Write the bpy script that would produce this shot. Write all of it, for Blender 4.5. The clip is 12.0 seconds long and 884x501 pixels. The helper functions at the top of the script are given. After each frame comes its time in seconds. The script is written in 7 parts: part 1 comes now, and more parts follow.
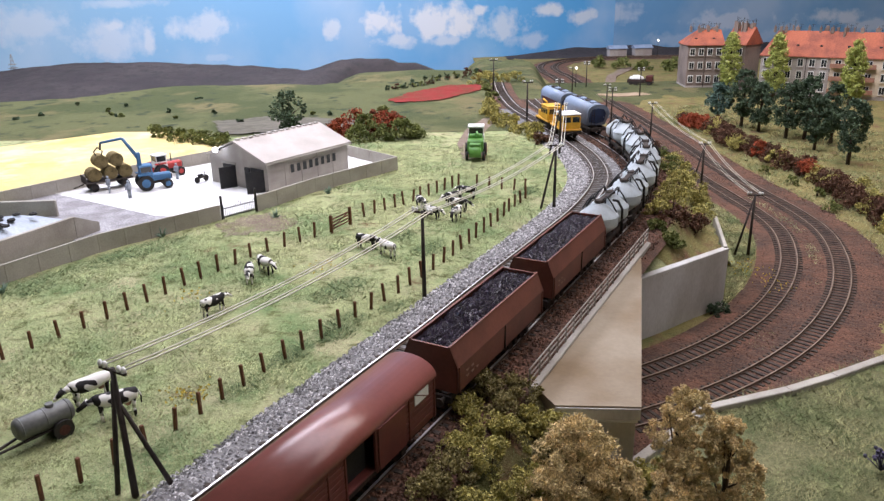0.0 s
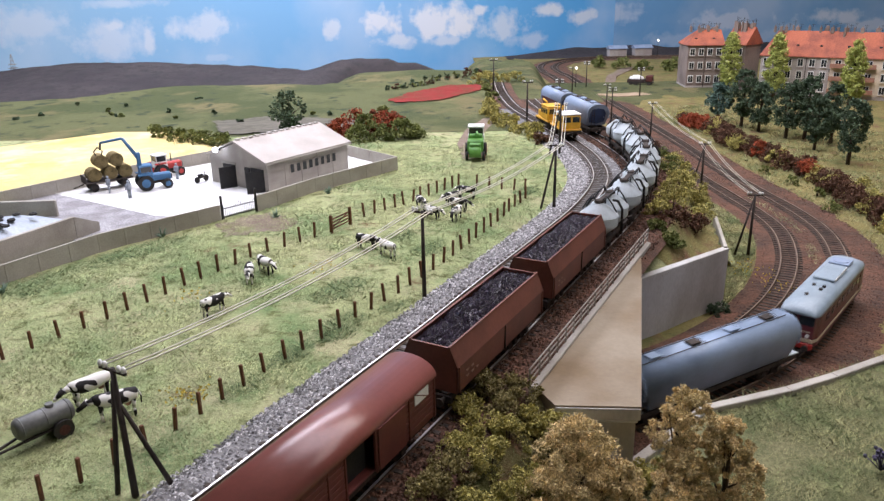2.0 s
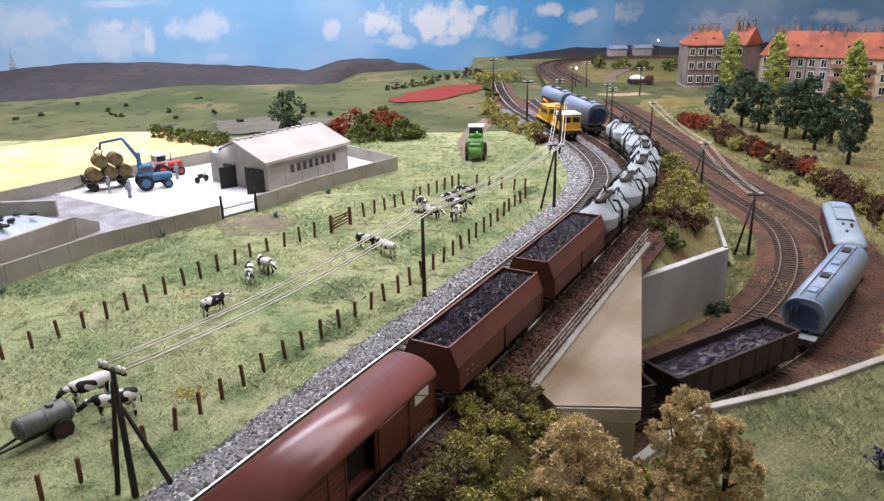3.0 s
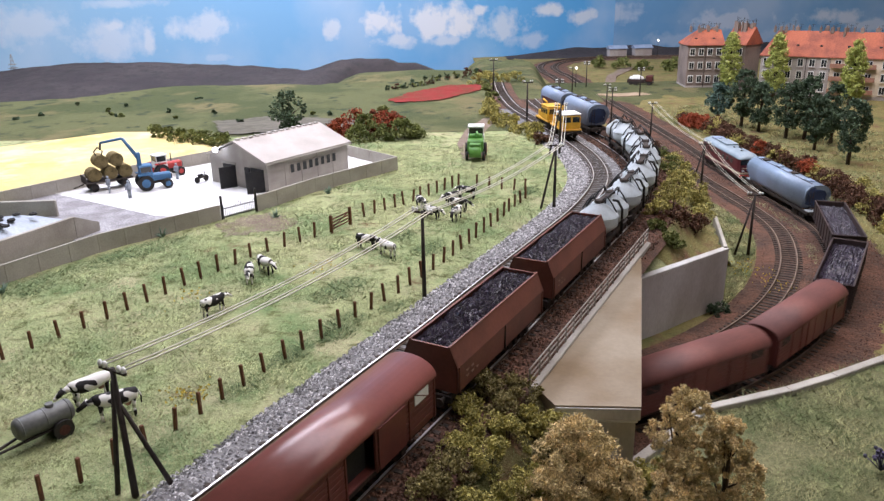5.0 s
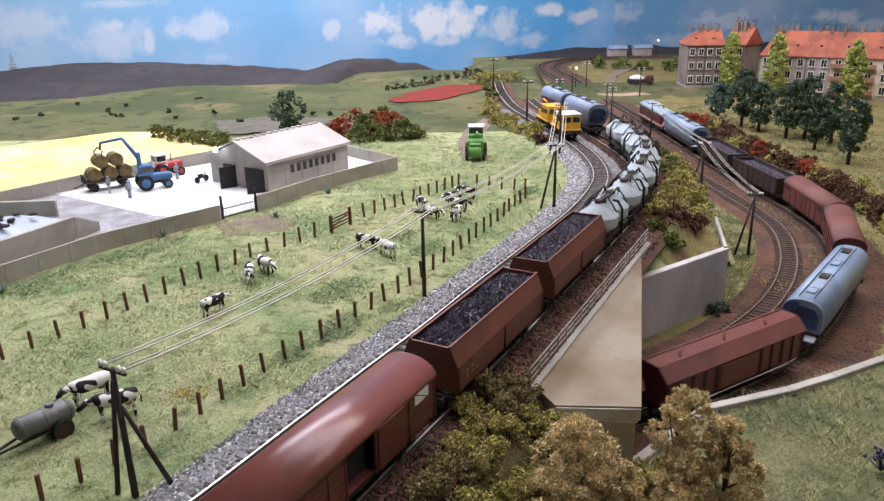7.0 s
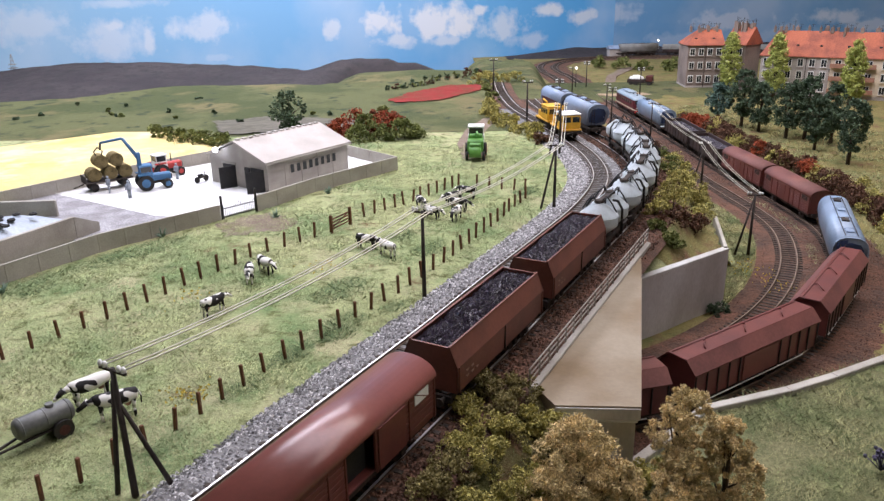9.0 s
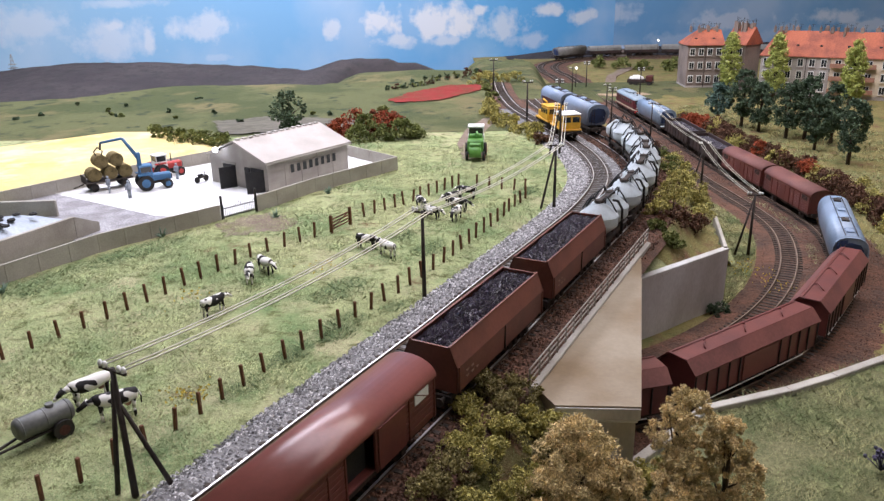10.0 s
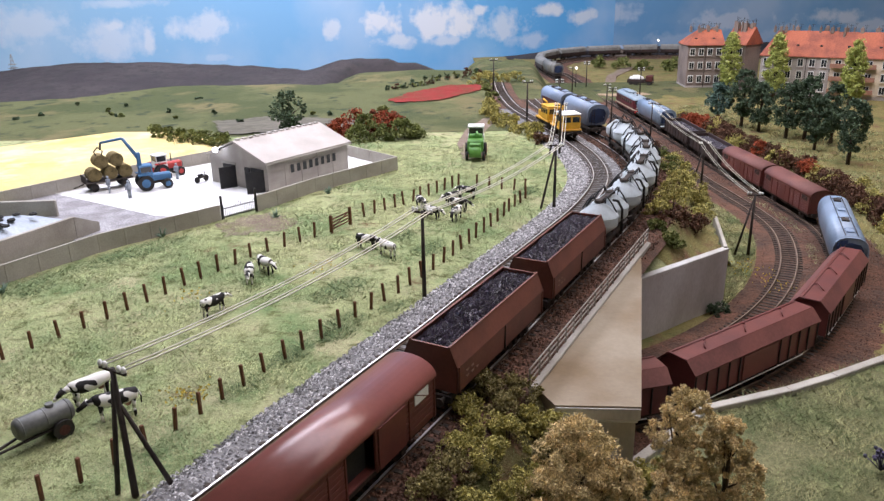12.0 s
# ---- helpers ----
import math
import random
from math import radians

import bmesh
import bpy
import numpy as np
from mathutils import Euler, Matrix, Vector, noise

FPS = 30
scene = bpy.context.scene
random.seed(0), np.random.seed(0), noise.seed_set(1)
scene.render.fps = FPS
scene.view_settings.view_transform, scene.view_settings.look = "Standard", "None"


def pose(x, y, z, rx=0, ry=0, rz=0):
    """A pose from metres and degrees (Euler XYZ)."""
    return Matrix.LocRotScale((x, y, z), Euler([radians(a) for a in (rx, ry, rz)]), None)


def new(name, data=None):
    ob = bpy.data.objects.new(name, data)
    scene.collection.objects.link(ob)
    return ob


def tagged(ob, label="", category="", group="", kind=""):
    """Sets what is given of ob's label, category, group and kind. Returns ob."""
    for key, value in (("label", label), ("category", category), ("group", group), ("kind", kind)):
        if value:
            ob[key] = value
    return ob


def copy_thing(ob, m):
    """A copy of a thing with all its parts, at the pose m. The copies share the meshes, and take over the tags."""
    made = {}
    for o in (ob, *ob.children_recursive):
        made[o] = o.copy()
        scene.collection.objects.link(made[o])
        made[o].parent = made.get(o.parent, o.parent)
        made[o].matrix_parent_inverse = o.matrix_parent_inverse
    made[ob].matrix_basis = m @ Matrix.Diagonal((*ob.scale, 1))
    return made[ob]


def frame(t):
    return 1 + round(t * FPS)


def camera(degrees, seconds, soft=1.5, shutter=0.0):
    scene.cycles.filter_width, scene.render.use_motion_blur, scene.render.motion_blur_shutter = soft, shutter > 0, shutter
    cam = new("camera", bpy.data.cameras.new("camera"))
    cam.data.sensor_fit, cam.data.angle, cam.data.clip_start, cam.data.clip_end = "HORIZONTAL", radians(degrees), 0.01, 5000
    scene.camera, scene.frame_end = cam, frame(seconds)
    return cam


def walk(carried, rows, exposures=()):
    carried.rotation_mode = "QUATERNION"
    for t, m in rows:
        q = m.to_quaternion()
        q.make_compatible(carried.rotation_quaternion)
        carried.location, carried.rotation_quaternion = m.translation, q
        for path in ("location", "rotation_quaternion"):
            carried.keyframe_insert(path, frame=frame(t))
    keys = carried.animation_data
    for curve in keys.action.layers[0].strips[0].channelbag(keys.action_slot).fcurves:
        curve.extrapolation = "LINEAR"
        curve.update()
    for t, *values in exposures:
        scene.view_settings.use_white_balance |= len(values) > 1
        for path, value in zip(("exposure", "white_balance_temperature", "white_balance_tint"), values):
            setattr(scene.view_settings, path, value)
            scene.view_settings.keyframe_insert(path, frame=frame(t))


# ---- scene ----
cam = camera(60.596, 12.0, soft=1.4, shutter=0.5)
# The layout is a 1:87 model. Plans below are in full-size metres, scaled down by S.
S = 1 / 87
EYE = (0.0, 0.0, 19.489)
CAM_POSE = Matrix.Translation(Vector(EYE) * S) @ pose(0, 0, 0, 90 - 19.630, 0, 0) @ pose(0, 0, 0, 0, 0, -1.141)
walk(cam, [(0, CAM_POSE), (12, CAM_POSE)], [(0, 0.0, 6150, 19), (12, 0.0, 6150, 19)])


def at(x, y, z, rx=0, ry=0, rz=0):
    return pose(x * S, y * S, z * S, rx, ry, rz)


# ---- light: a closed hobby room, lit by one long ceiling lamp and added fill panels ----
world = bpy.data.worlds.new("room")
world.use_nodes = True
world.node_tree.nodes["Background"].inputs[0].default_value = (0.9, 0.95, 1.0, 1)
world.node_tree.nodes["Background"].inputs[1].default_value = 0.12
scene.world = world


def ceiling_lamp(x, y, z, w, d, power, rx, rz, color):
    data = bpy.data.lights.new("panel_lamp", "AREA")
    data.shape, data.size, data.size_y, data.energy, data.color = "RECTANGLE", w * S, d * S, power, color
    ob = new("panel_lamp", data)
    ob.matrix_basis = pose(x * S, y * S, z * S, 0, 0, rz) @ pose(0, 0, 0, rx)
    return ob


# Row two is the lamp mirrored on the boxcar roof; others are added fill.
PANELS = [(10, 74, 126, 130, 90, 0, 0, 24.0, (0.98, 0.97, 1.0)), (-46, 172, 110, 200, 22, 0, 63, 50.0, (0.93, 0.95, 1.0)), (70, 128, 128, 110, 50, 0, 0, 21.0, (1.0, 0.92, 0.82)), (66, 24, 124, 60, 80, 0, 0, 8.0, (1.0, 0.92, 0.84))]
for x, y, z, w, d, rx, rz, power, tone in PANELS:
    ceiling_lamp(x, y, z, w, d, power, rx, rz, tone)


# ---- materials ----
def mat(name, base, dark=None, scale=1.0, fine=12.0, rough=0.8, metal=0.0, bump=0.3, amount=0.5, spec=0.3, stretch=(1, 1, 1), island=0.0, emit=0.0, size=1.0):
    """Base colour mixed with a second tone by broad stains, then varied by a fine grain; bump at full-size metres."""
    m = bpy.data.materials.new(name)
    m.use_nodes = True
    t, L = m.node_tree, m.node_tree.links
    b = t.nodes["Principled BSDF"]
    co, mp = t.nodes.new("ShaderNodeTexCoord"), t.nodes.new("ShaderNodeMapping")
    mp.inputs["Scale"].default_value = [87 * s for s in stretch]
    L.new(co.outputs["Object"], mp.inputs["Vector"])
    n1, n2 = t.nodes.new("ShaderNodeTexNoise"), t.nodes.new("ShaderNodeTexNoise")
    for n, s, det in ((n1, scale, 4), (n2, fine, 6)):
        n.inputs["Scale"].default_value, n.inputs["Detail"].default_value = s, det
        L.new(mp.outputs[0], n.inputs["Vector"])
    ramp = t.nodes.new("ShaderNodeMapRange")
    ramp.inputs[1].default_value, ramp.inputs[2].default_value = 0.38, 0.64
    L.new(n1.outputs[0], ramp.inputs[0])
    mix = t.nodes.new("ShaderNodeMix")
    mix.data_type = "RGBA"
    dark = dark or tuple(c * 0.7 for c in base)
    mix.inputs["A"].default_value, mix.inputs["B"].default_value = (*base, 1), (*dark, 1)
    L.new(ramp.outputs[0], mix.inputs["Factor"])
    val = t.nodes.new("ShaderNodeMapRange")
    val.inputs[1].default_value, val.inputs[2].default_value = 0.3, 0.7
    val.inputs[3].default_value, val.inputs[4].default_value = 1 - amount, 1 + amount
    L.new(n2.outputs[0], val.inputs[0])
    last = val.outputs[0]
    if island:
        geo, isl = t.nodes.new("ShaderNodeNewGeometry"), t.nodes.new("ShaderNodeMapRange")
        isl.inputs[3].default_value, isl.inputs[4].default_value = 1 - island, 1 + island
        L.new(geo.outputs["Random Per Island"], isl.inputs[0])
        mul = t.nodes.new("ShaderNodeMath")
        mul.operation = "MULTIPLY"
        L.new(last, mul.inputs[0])
        L.new(isl.outputs[0], mul.inputs[1])
        last = mul.outputs[0]
    hsv = t.nodes.new("ShaderNodeHueSaturation")
    L.new(mix.outputs["Result"], hsv.inputs["Color"])
    L.new(last, hsv.inputs["Value"])
    L.new(hsv.outputs[0], b.inputs["Base Color"])
    b.inputs["Roughness"].default_value, b.inputs["Metallic"].default_value = rough, metal
    b.inputs["Specular IOR Level"].default_value = spec
    if bump:
        bm = t.nodes.new("ShaderNodeBump")
        bm.inputs["Strength"].default_value, bm.inputs["Distance"].default_value = bump, 0.06 * S * size
        L.new(n2.outputs[0], bm.inputs["Height"])
        L.new(bm.outputs[0], b.inputs["Normal"])
    if emit:
        L.new(hsv.outputs[0], b.inputs["Emission Color"])
        b.inputs["Emission Strength"].default_value = emit
    return m


M = {}
M["concrete"] = mat("concrete", (0.43, 0.405, 0.36), (0.33, 0.305, 0.265), 0.35, 9, 0.85, amount=0.1, bump=0.2)
M["slab"] = mat("stained_concrete", (0.29, 0.24, 0.175), (0.17, 0.115, 0.06), 0.16, 5, 0.42, amount=0.07, bump=0.08, spec=0.4)
M["wallgrey"] = mat("grey_cast_concrete", (0.6, 0.6, 0.59), (0.42, 0.4, 0.37), 0.25, 6, 0.7, amount=0.08, bump=0.15, stretch=(1, 1, 0.5))
M["yard"] = mat("pale_concrete", (0.82, 0.82, 0.82), (0.72, 0.72, 0.72), 0.2, 8, 0.8, amount=0.05, bump=0.1)
M["gravel"] = mat("crushed_gravel", (0.36, 0.35, 0.37), (0.24, 0.23, 0.24), 0.5, 7, 0.95, amount=0.55, bump=1.0)
M["grey_stone"] = mat("grey_ballast", (0.5, 0.49, 0.5), (0.24, 0.235, 0.24), 3, 9, 0.9, amount=0.4, bump=0.6, island=0.75)
M["brown_stone"] = mat("rusty_ballast", (0.15, 0.078, 0.052), (0.085, 0.05, 0.038), 2, 9, 0.95, amount=0.45, bump=0.8, island=0.65)
M["brown_bed"] = mat("rusty_track_bed", (0.125, 0.062, 0.04), (0.07, 0.042, 0.031), 0.4, 7, 0.95, amount=0.6, bump=1.0)
M["rail"] = mat("rusty_rail", (0.13, 0.085, 0.06), (0.09, 0.06, 0.045), 1, 9, 0.6, 0.5, amount=0.2)
M["railrust"] = mat("rusty_rail_head", (0.27, 0.2, 0.15), (0.17, 0.12, 0.09), 1, 9, 0.5, 0.2, amount=0.15, bump=0)
# Only half metallic and very pale: the lamp's sheen is put into the colour.
M["railtop"] = mat("polished_rail_head_with_sheen", (0.7, 0.68, 0.66), (0.55, 0.52, 0.5), 1, 9, 0.35, 0.5, amount=0.1, bump=0)
M["sleeper"] = mat("dark_sleeper", (0.07, 0.055, 0.045), (0.04, 0.032, 0.028), 2, 10, 0.9, amount=0.4, bump=0.6)
M["wood"] = mat("brown_post_wood", (0.19, 0.085, 0.045), (0.09, 0.045, 0.03), 2, 12, 0.85, amount=0.4, bump=0.5, stretch=(1, 1, 0.25))
M["polewood"] = mat("dark_pole_wood", (0.05, 0.04, 0.034), (0.03, 0.025, 0.022), 2, 12, 0.8, amount=0.3, bump=0.4, stretch=(1, 1, 0.2))
M["wire"] = mat("pale_wire", (0.62, 0.6, 0.5), (0.55, 0.52, 0.42), 1, 5, 0.6, amount=0.05, bump=0)
M["white"] = mat("white_paint", (0.78, 0.78, 0.76), (0.68, 0.68, 0.66), 1, 9, 0.5, amount=0.06, bump=0.05)
# Black paint, also used for panels that imitate shade in open doorways.
M["black"] = mat("black_paint_and_door_shade", (0.02, 0.02, 0.022), (0.03, 0.028, 0.027), 1, 9, 0.6, amount=0.2, bump=0.1)
M["steel"] = mat("dark_running_gear", (0.035, 0.03, 0.028), (0.055, 0.042, 0.034), 1, 9, 0.7, 0.2, amount=0.4, bump=0.3)
M["redbrown"] = mat("red_brown_paint", (0.145, 0.038, 0.031), (0.105, 0.029, 0.026), 0.4, 6, 0.42, amount=0.1, bump=0.08, spec=0.5)
M["roofred"] = mat("red_brown_roof", (0.2, 0.063, 0.05), (0.16, 0.05, 0.04), 0.35, 5, 0.3, amount=0.07, bump=0.04, spec=0.6)
M["roofmatt"] = mat("weathered_red_roof", (0.175, 0.062, 0.05), (0.115, 0.042, 0.036), 0.35, 5, 0.6, amount=0.12, bump=0.1, spec=0.4)
M["hopperbrown"] = mat("brown_hopper_paint", (0.165, 0.058, 0.04), (0.115, 0.042, 0.03), 0.4, 6, 0.5, amount=0.1, bump=0.1, spec=0.4)
M["coal"] = mat("coal", (0.02, 0.014, 0.024), (0.036, 0.026, 0.045), 3, 9, 0.34, amount=0.5, bump=0.6, island=0.6, spec=0.55)
M["silo"] = mat("grey_silo_paint", (0.52, 0.58, 0.62), (0.42, 0.47, 0.5), 0.5, 6, 0.42, amount=0.07, bump=0.05, spec=0.5)
M["slate"] = mat("slate_blue_paint", (0.28, 0.35, 0.48), (0.22, 0.28, 0.39), 0.4, 6, 0.45, amount=0.1, bump=0.05, spec=0.5)
# Light grey paint with the blue of the far light mixed into its colour.
M["grain"] = mat("light_grey_paint_bluish_light", (0.29, 0.38, 0.52), (0.21, 0.28, 0.39), 0.35, 5, 0.36, amount=0.08, bump=0.05, spec=0.5)
M["blue"] = mat("blue_paint", (0.05, 0.17, 0.35), (0.04, 0.13, 0.28), 1, 8, 0.45, amount=0.1, bump=0.05, spec=0.5)
# Blue of the end panels, also used as painted shade of the end recess.
M["dimblue"] = mat("blue_panel_paint_and_recess_shade", (0.05, 0.085, 0.2), (0.04, 0.065, 0.15), 1, 8, 0.5, amount=0.1, bump=0.05)
M["yellow"] = mat("yellow_paint", (0.75, 0.42, 0.03), (0.62, 0.33, 0.025), 1, 8, 0.45, amount=0.1, bump=0.05, spec=0.5)
M["green"] = mat("green_machine_paint", (0.12, 0.32, 0.06), (0.09, 0.24, 0.05), 1, 8, 0.45, amount=0.12, bump=0.05, spec=0.5)
M["red"] = mat("red_paint", (0.5, 0.04, 0.03), (0.4, 0.032, 0.026), 1, 8, 0.45, amount=0.1, bump=0.05, spec=0.5)
M["maroon"] = mat("maroon_loco_paint", (0.10, 0.013, 0.022), (0.075, 0.011, 0.017), 0.6, 8, 0.35, amount=0.1, bump=0.03, spec=0.5)
M["cream"] = mat("cream_stripe_paint", (0.62, 0.54, 0.4), (0.52, 0.45, 0.33), 0.8, 8, 0.45, amount=0.08, bump=0.03)
M["rooflgrey"] = mat("grey_loco_roof", (0.29, 0.36, 0.42), (0.21, 0.27, 0.32), 0.4, 6, 0.42, amount=0.1, bump=0.05, spec=0.5)
M["tyre"] = mat("rubber_tyre", (0.025, 0.024, 0.024), (0.035, 0.033, 0.03), 1, 9, 0.8, amount=0.3, bump=0.3)
M["hay"] = mat("hay_bale", (0.22, 0.165, 0.075), (0.13, 0.1, 0.045), 2, 14, 0.95, amount=0.45, bump=1.0)
M["barnroof"] = mat("corrugated_pale_roof", (0.5, 0.46, 0.43), (0.42, 0.38, 0.35), 0.3, 6, 0.7, amount=0.05, bump=0.1)
M["barnwall"] = mat("pale_panel_wall", (0.42, 0.39, 0.35), (0.33, 0.3, 0.27), 0.5, 8, 0.8, amount=0.06, bump=0.1)
M["glassdark"] = mat("dark_window_glass", (0.02, 0.024, 0.028), (0.03, 0.034, 0.036), 1, 4, 0.1, amount=0.1, bump=0, spec=0.6)
M["tile"] = mat("orange_roof_tiles", (0.42, 0.13, 0.075), (0.25, 0.085, 0.06), 0.35, 5, 0.8, amount=0.22, bump=0.6)
M["housebrown"] = mat("sooty_facade", (0.28, 0.22, 0.19), (0.19, 0.15, 0.13), 0.3, 5, 0.9, amount=0.15, bump=0.2)
M["housegrey"] = mat("grey_render_facade", (0.45, 0.41, 0.38), (0.35, 0.31, 0.29), 0.3, 5, 0.9, amount=0.12, bump=0.2)
M["housecream"] = mat("cream_render_facade", (0.72, 0.62, 0.48), (0.6, 0.5, 0.38), 0.3, 5, 0.9, amount=0.1, bump=0.2)
M["balcony"] = mat("terracotta_balcony", (0.36, 0.19, 0.13), (0.29, 0.15, 0.1), 0.6, 6, 0.85, amount=0.12)
M["asphalt"] = mat("pale_dirt_road", (0.42, 0.31, 0.22), (0.3, 0.22, 0.14), 0.3, 4, 0.95, amount=0.15, bump=0.4)
M["cow"] = None
M["bark"] = mat("bark", (0.07, 0.05, 0.035), (0.045, 0.033, 0.025), 2, 9, 0.95, amount=0.4, bump=1.0, stretch=(1, 1, 0.3))
M["leaf_tan"] = mat("tan_flock_leaves", (0.72, 0.56, 0.3), (0.52, 0.42, 0.21), 0.6, 5, 0.9, amount=0.25, bump=0, island=0.4)
M["leaf_dark"] = mat("dark_green_leaves", (0.085, 0.125, 0.07), (0.05, 0.08, 0.048), 0.6, 5, 0.9, amount=0.35, bump=0, island=0.45)
M["leaf_blue"] = mat("blue_green_leaves", (0.12, 0.19, 0.16), (0.08, 0.14, 0.11), 0.6, 5, 0.9, amount=0.3, bump=0, island=0.4)
M["leaf_poplar"] = mat("poplar_leaves", (0.46, 0.49, 0.15), (0.34, 0.39, 0.1), 0.6, 5, 0.9, amount=0.3, bump=0, island=0.4)
M["leaf_olive"] = mat("olive_bush_leaves", (0.42, 0.37, 0.115), (0.27, 0.25, 0.075), 0.5, 5, 0.9, amount=0.35, bump=0, island=0.45)
M["leaf_brown"] = mat("brown_bush_leaves", (0.13, 0.065, 0.038), (0.085, 0.044, 0.027), 0.5, 5, 0.9, amount=0.35, bump=0, island=0.45)
M["leaf_red"] = mat("rust_red_bush_leaves", (0.33, 0.075, 0.03), (0.2, 0.045, 0.022), 0.6, 5, 0.9, amount=0.3, bump=0, island=0.4)
M["leaf_green"] = mat("green_shrub_leaves", (0.17, 0.19, 0.055), (0.1, 0.12, 0.035), 0.6, 5, 0.9, amount=0.35, bump=0, island=0.45)
M["leaf_moss"] = mat("brown_moss_leaves", (0.26, 0.22, 0.085), (0.16, 0.135, 0.055), 0.6, 5, 0.9, amount=0.35, bump=0, island=0.45)
M["agave"] = mat("grey_green_agave", (0.2, 0.28, 0.22), (0.13, 0.2, 0.15), 1, 6, 0.7, amount=0.2, bump=0, island=0.3)
M["blade"] = mat("grass_fibre", (0.39, 0.41, 0.2), (0.2, 0.275, 0.12), 0.13, 0.8, 0.9, amount=0.25, bump=0, island=0.35)
M["blade_right"] = mat("green_grass_fibre", (0.25, 0.245, 0.115), (0.12, 0.15, 0.06), 0.35, 1.2, 0.9, amount=0.35, bump=0, island=0.6)
M["doll"] = mat("painted_figure", (0.35, 0.38, 0.42), (0.2, 0.23, 0.28), 0.6, 2.0, 0.7, amount=0.3, bump=0)
M["sheet"] = mat("pale_silage_sheet", (0.42, 0.47, 0.54), (0.33, 0.38, 0.45), 0.6, 4, 0.5, amount=0.1, bump=0.4)
M["room"] = mat("room_paint", (0.6, 0.58, 0.55), (0.55, 0.53, 0.5), 0.05, 1, 0.9, amount=0.03, bump=0)
M["signal"] = mat("signal_light", (1.0, 0.85, 0.6), (1.0, 0.85, 0.6), 1, 1, 0.5, amount=0, bump=0, emit=12.0)
M["lamplight"] = mat("white_lamp_light", (0.85, 0.92, 1.0), (0.85, 0.92, 1.0), 1, 1, 0.5, amount=0, bump=0, emit=25.0)


def cow_material():
    m = mat("black_and_white_hide", (0.75, 0.73, 0.69), (0.7, 0.68, 0.63), 1, 8, 0.8, amount=0.06, bump=0.1)
    t, L = m.node_tree, m.node_tree.links
    b = t.nodes["Principled BSDF"]
    co, obi = t.nodes.new("ShaderNodeTexCoord"), t.nodes.new("ShaderNodeObjectInfo")
    add = t.nodes.new("ShaderNodeVectorMath")
    add.operation = "MULTIPLY_ADD"
    add.inputs[1].default_value = (87, 87, 87)
    L.new(co.outputs["Object"], add.inputs[0])
    sc = t.nodes.new("ShaderNodeMath")
    sc.operation, sc.inputs[1].default_value = "MULTIPLY", 40
    L.new(obi.outputs["Random"], sc.inputs[0])
    L.new(sc.outputs[0], add.inputs[2])
    n = t.nodes.new("ShaderNodeTexNoise")
    n.inputs["Scale"].default_value, n.inputs["Detail"].default_value = 1.5, 1.0
    L.new(add.outputs[0], n.inputs["Vector"])
    r = t.nodes.new("ShaderNodeMapRange")
    r.inputs[1].default_value, r.inputs[2].default_value = 0.5, 0.52
    L.new(n.outputs[0], r.inputs[0])
    mx = t.nodes.new("ShaderNodeMix")
    mx.data_type = "RGBA"
    mx.inputs["A"].default_value, mx.inputs["B"].default_value = (0.75, 0.73, 0.69, 1), (0.018, 0.016, 0.016, 1)
    L.new(r.outputs[0], mx.inputs["Factor"])
    L.new(mx.outputs["Result"], b.inputs["Base Color"])
    return m


M["cow"] = cow_material()


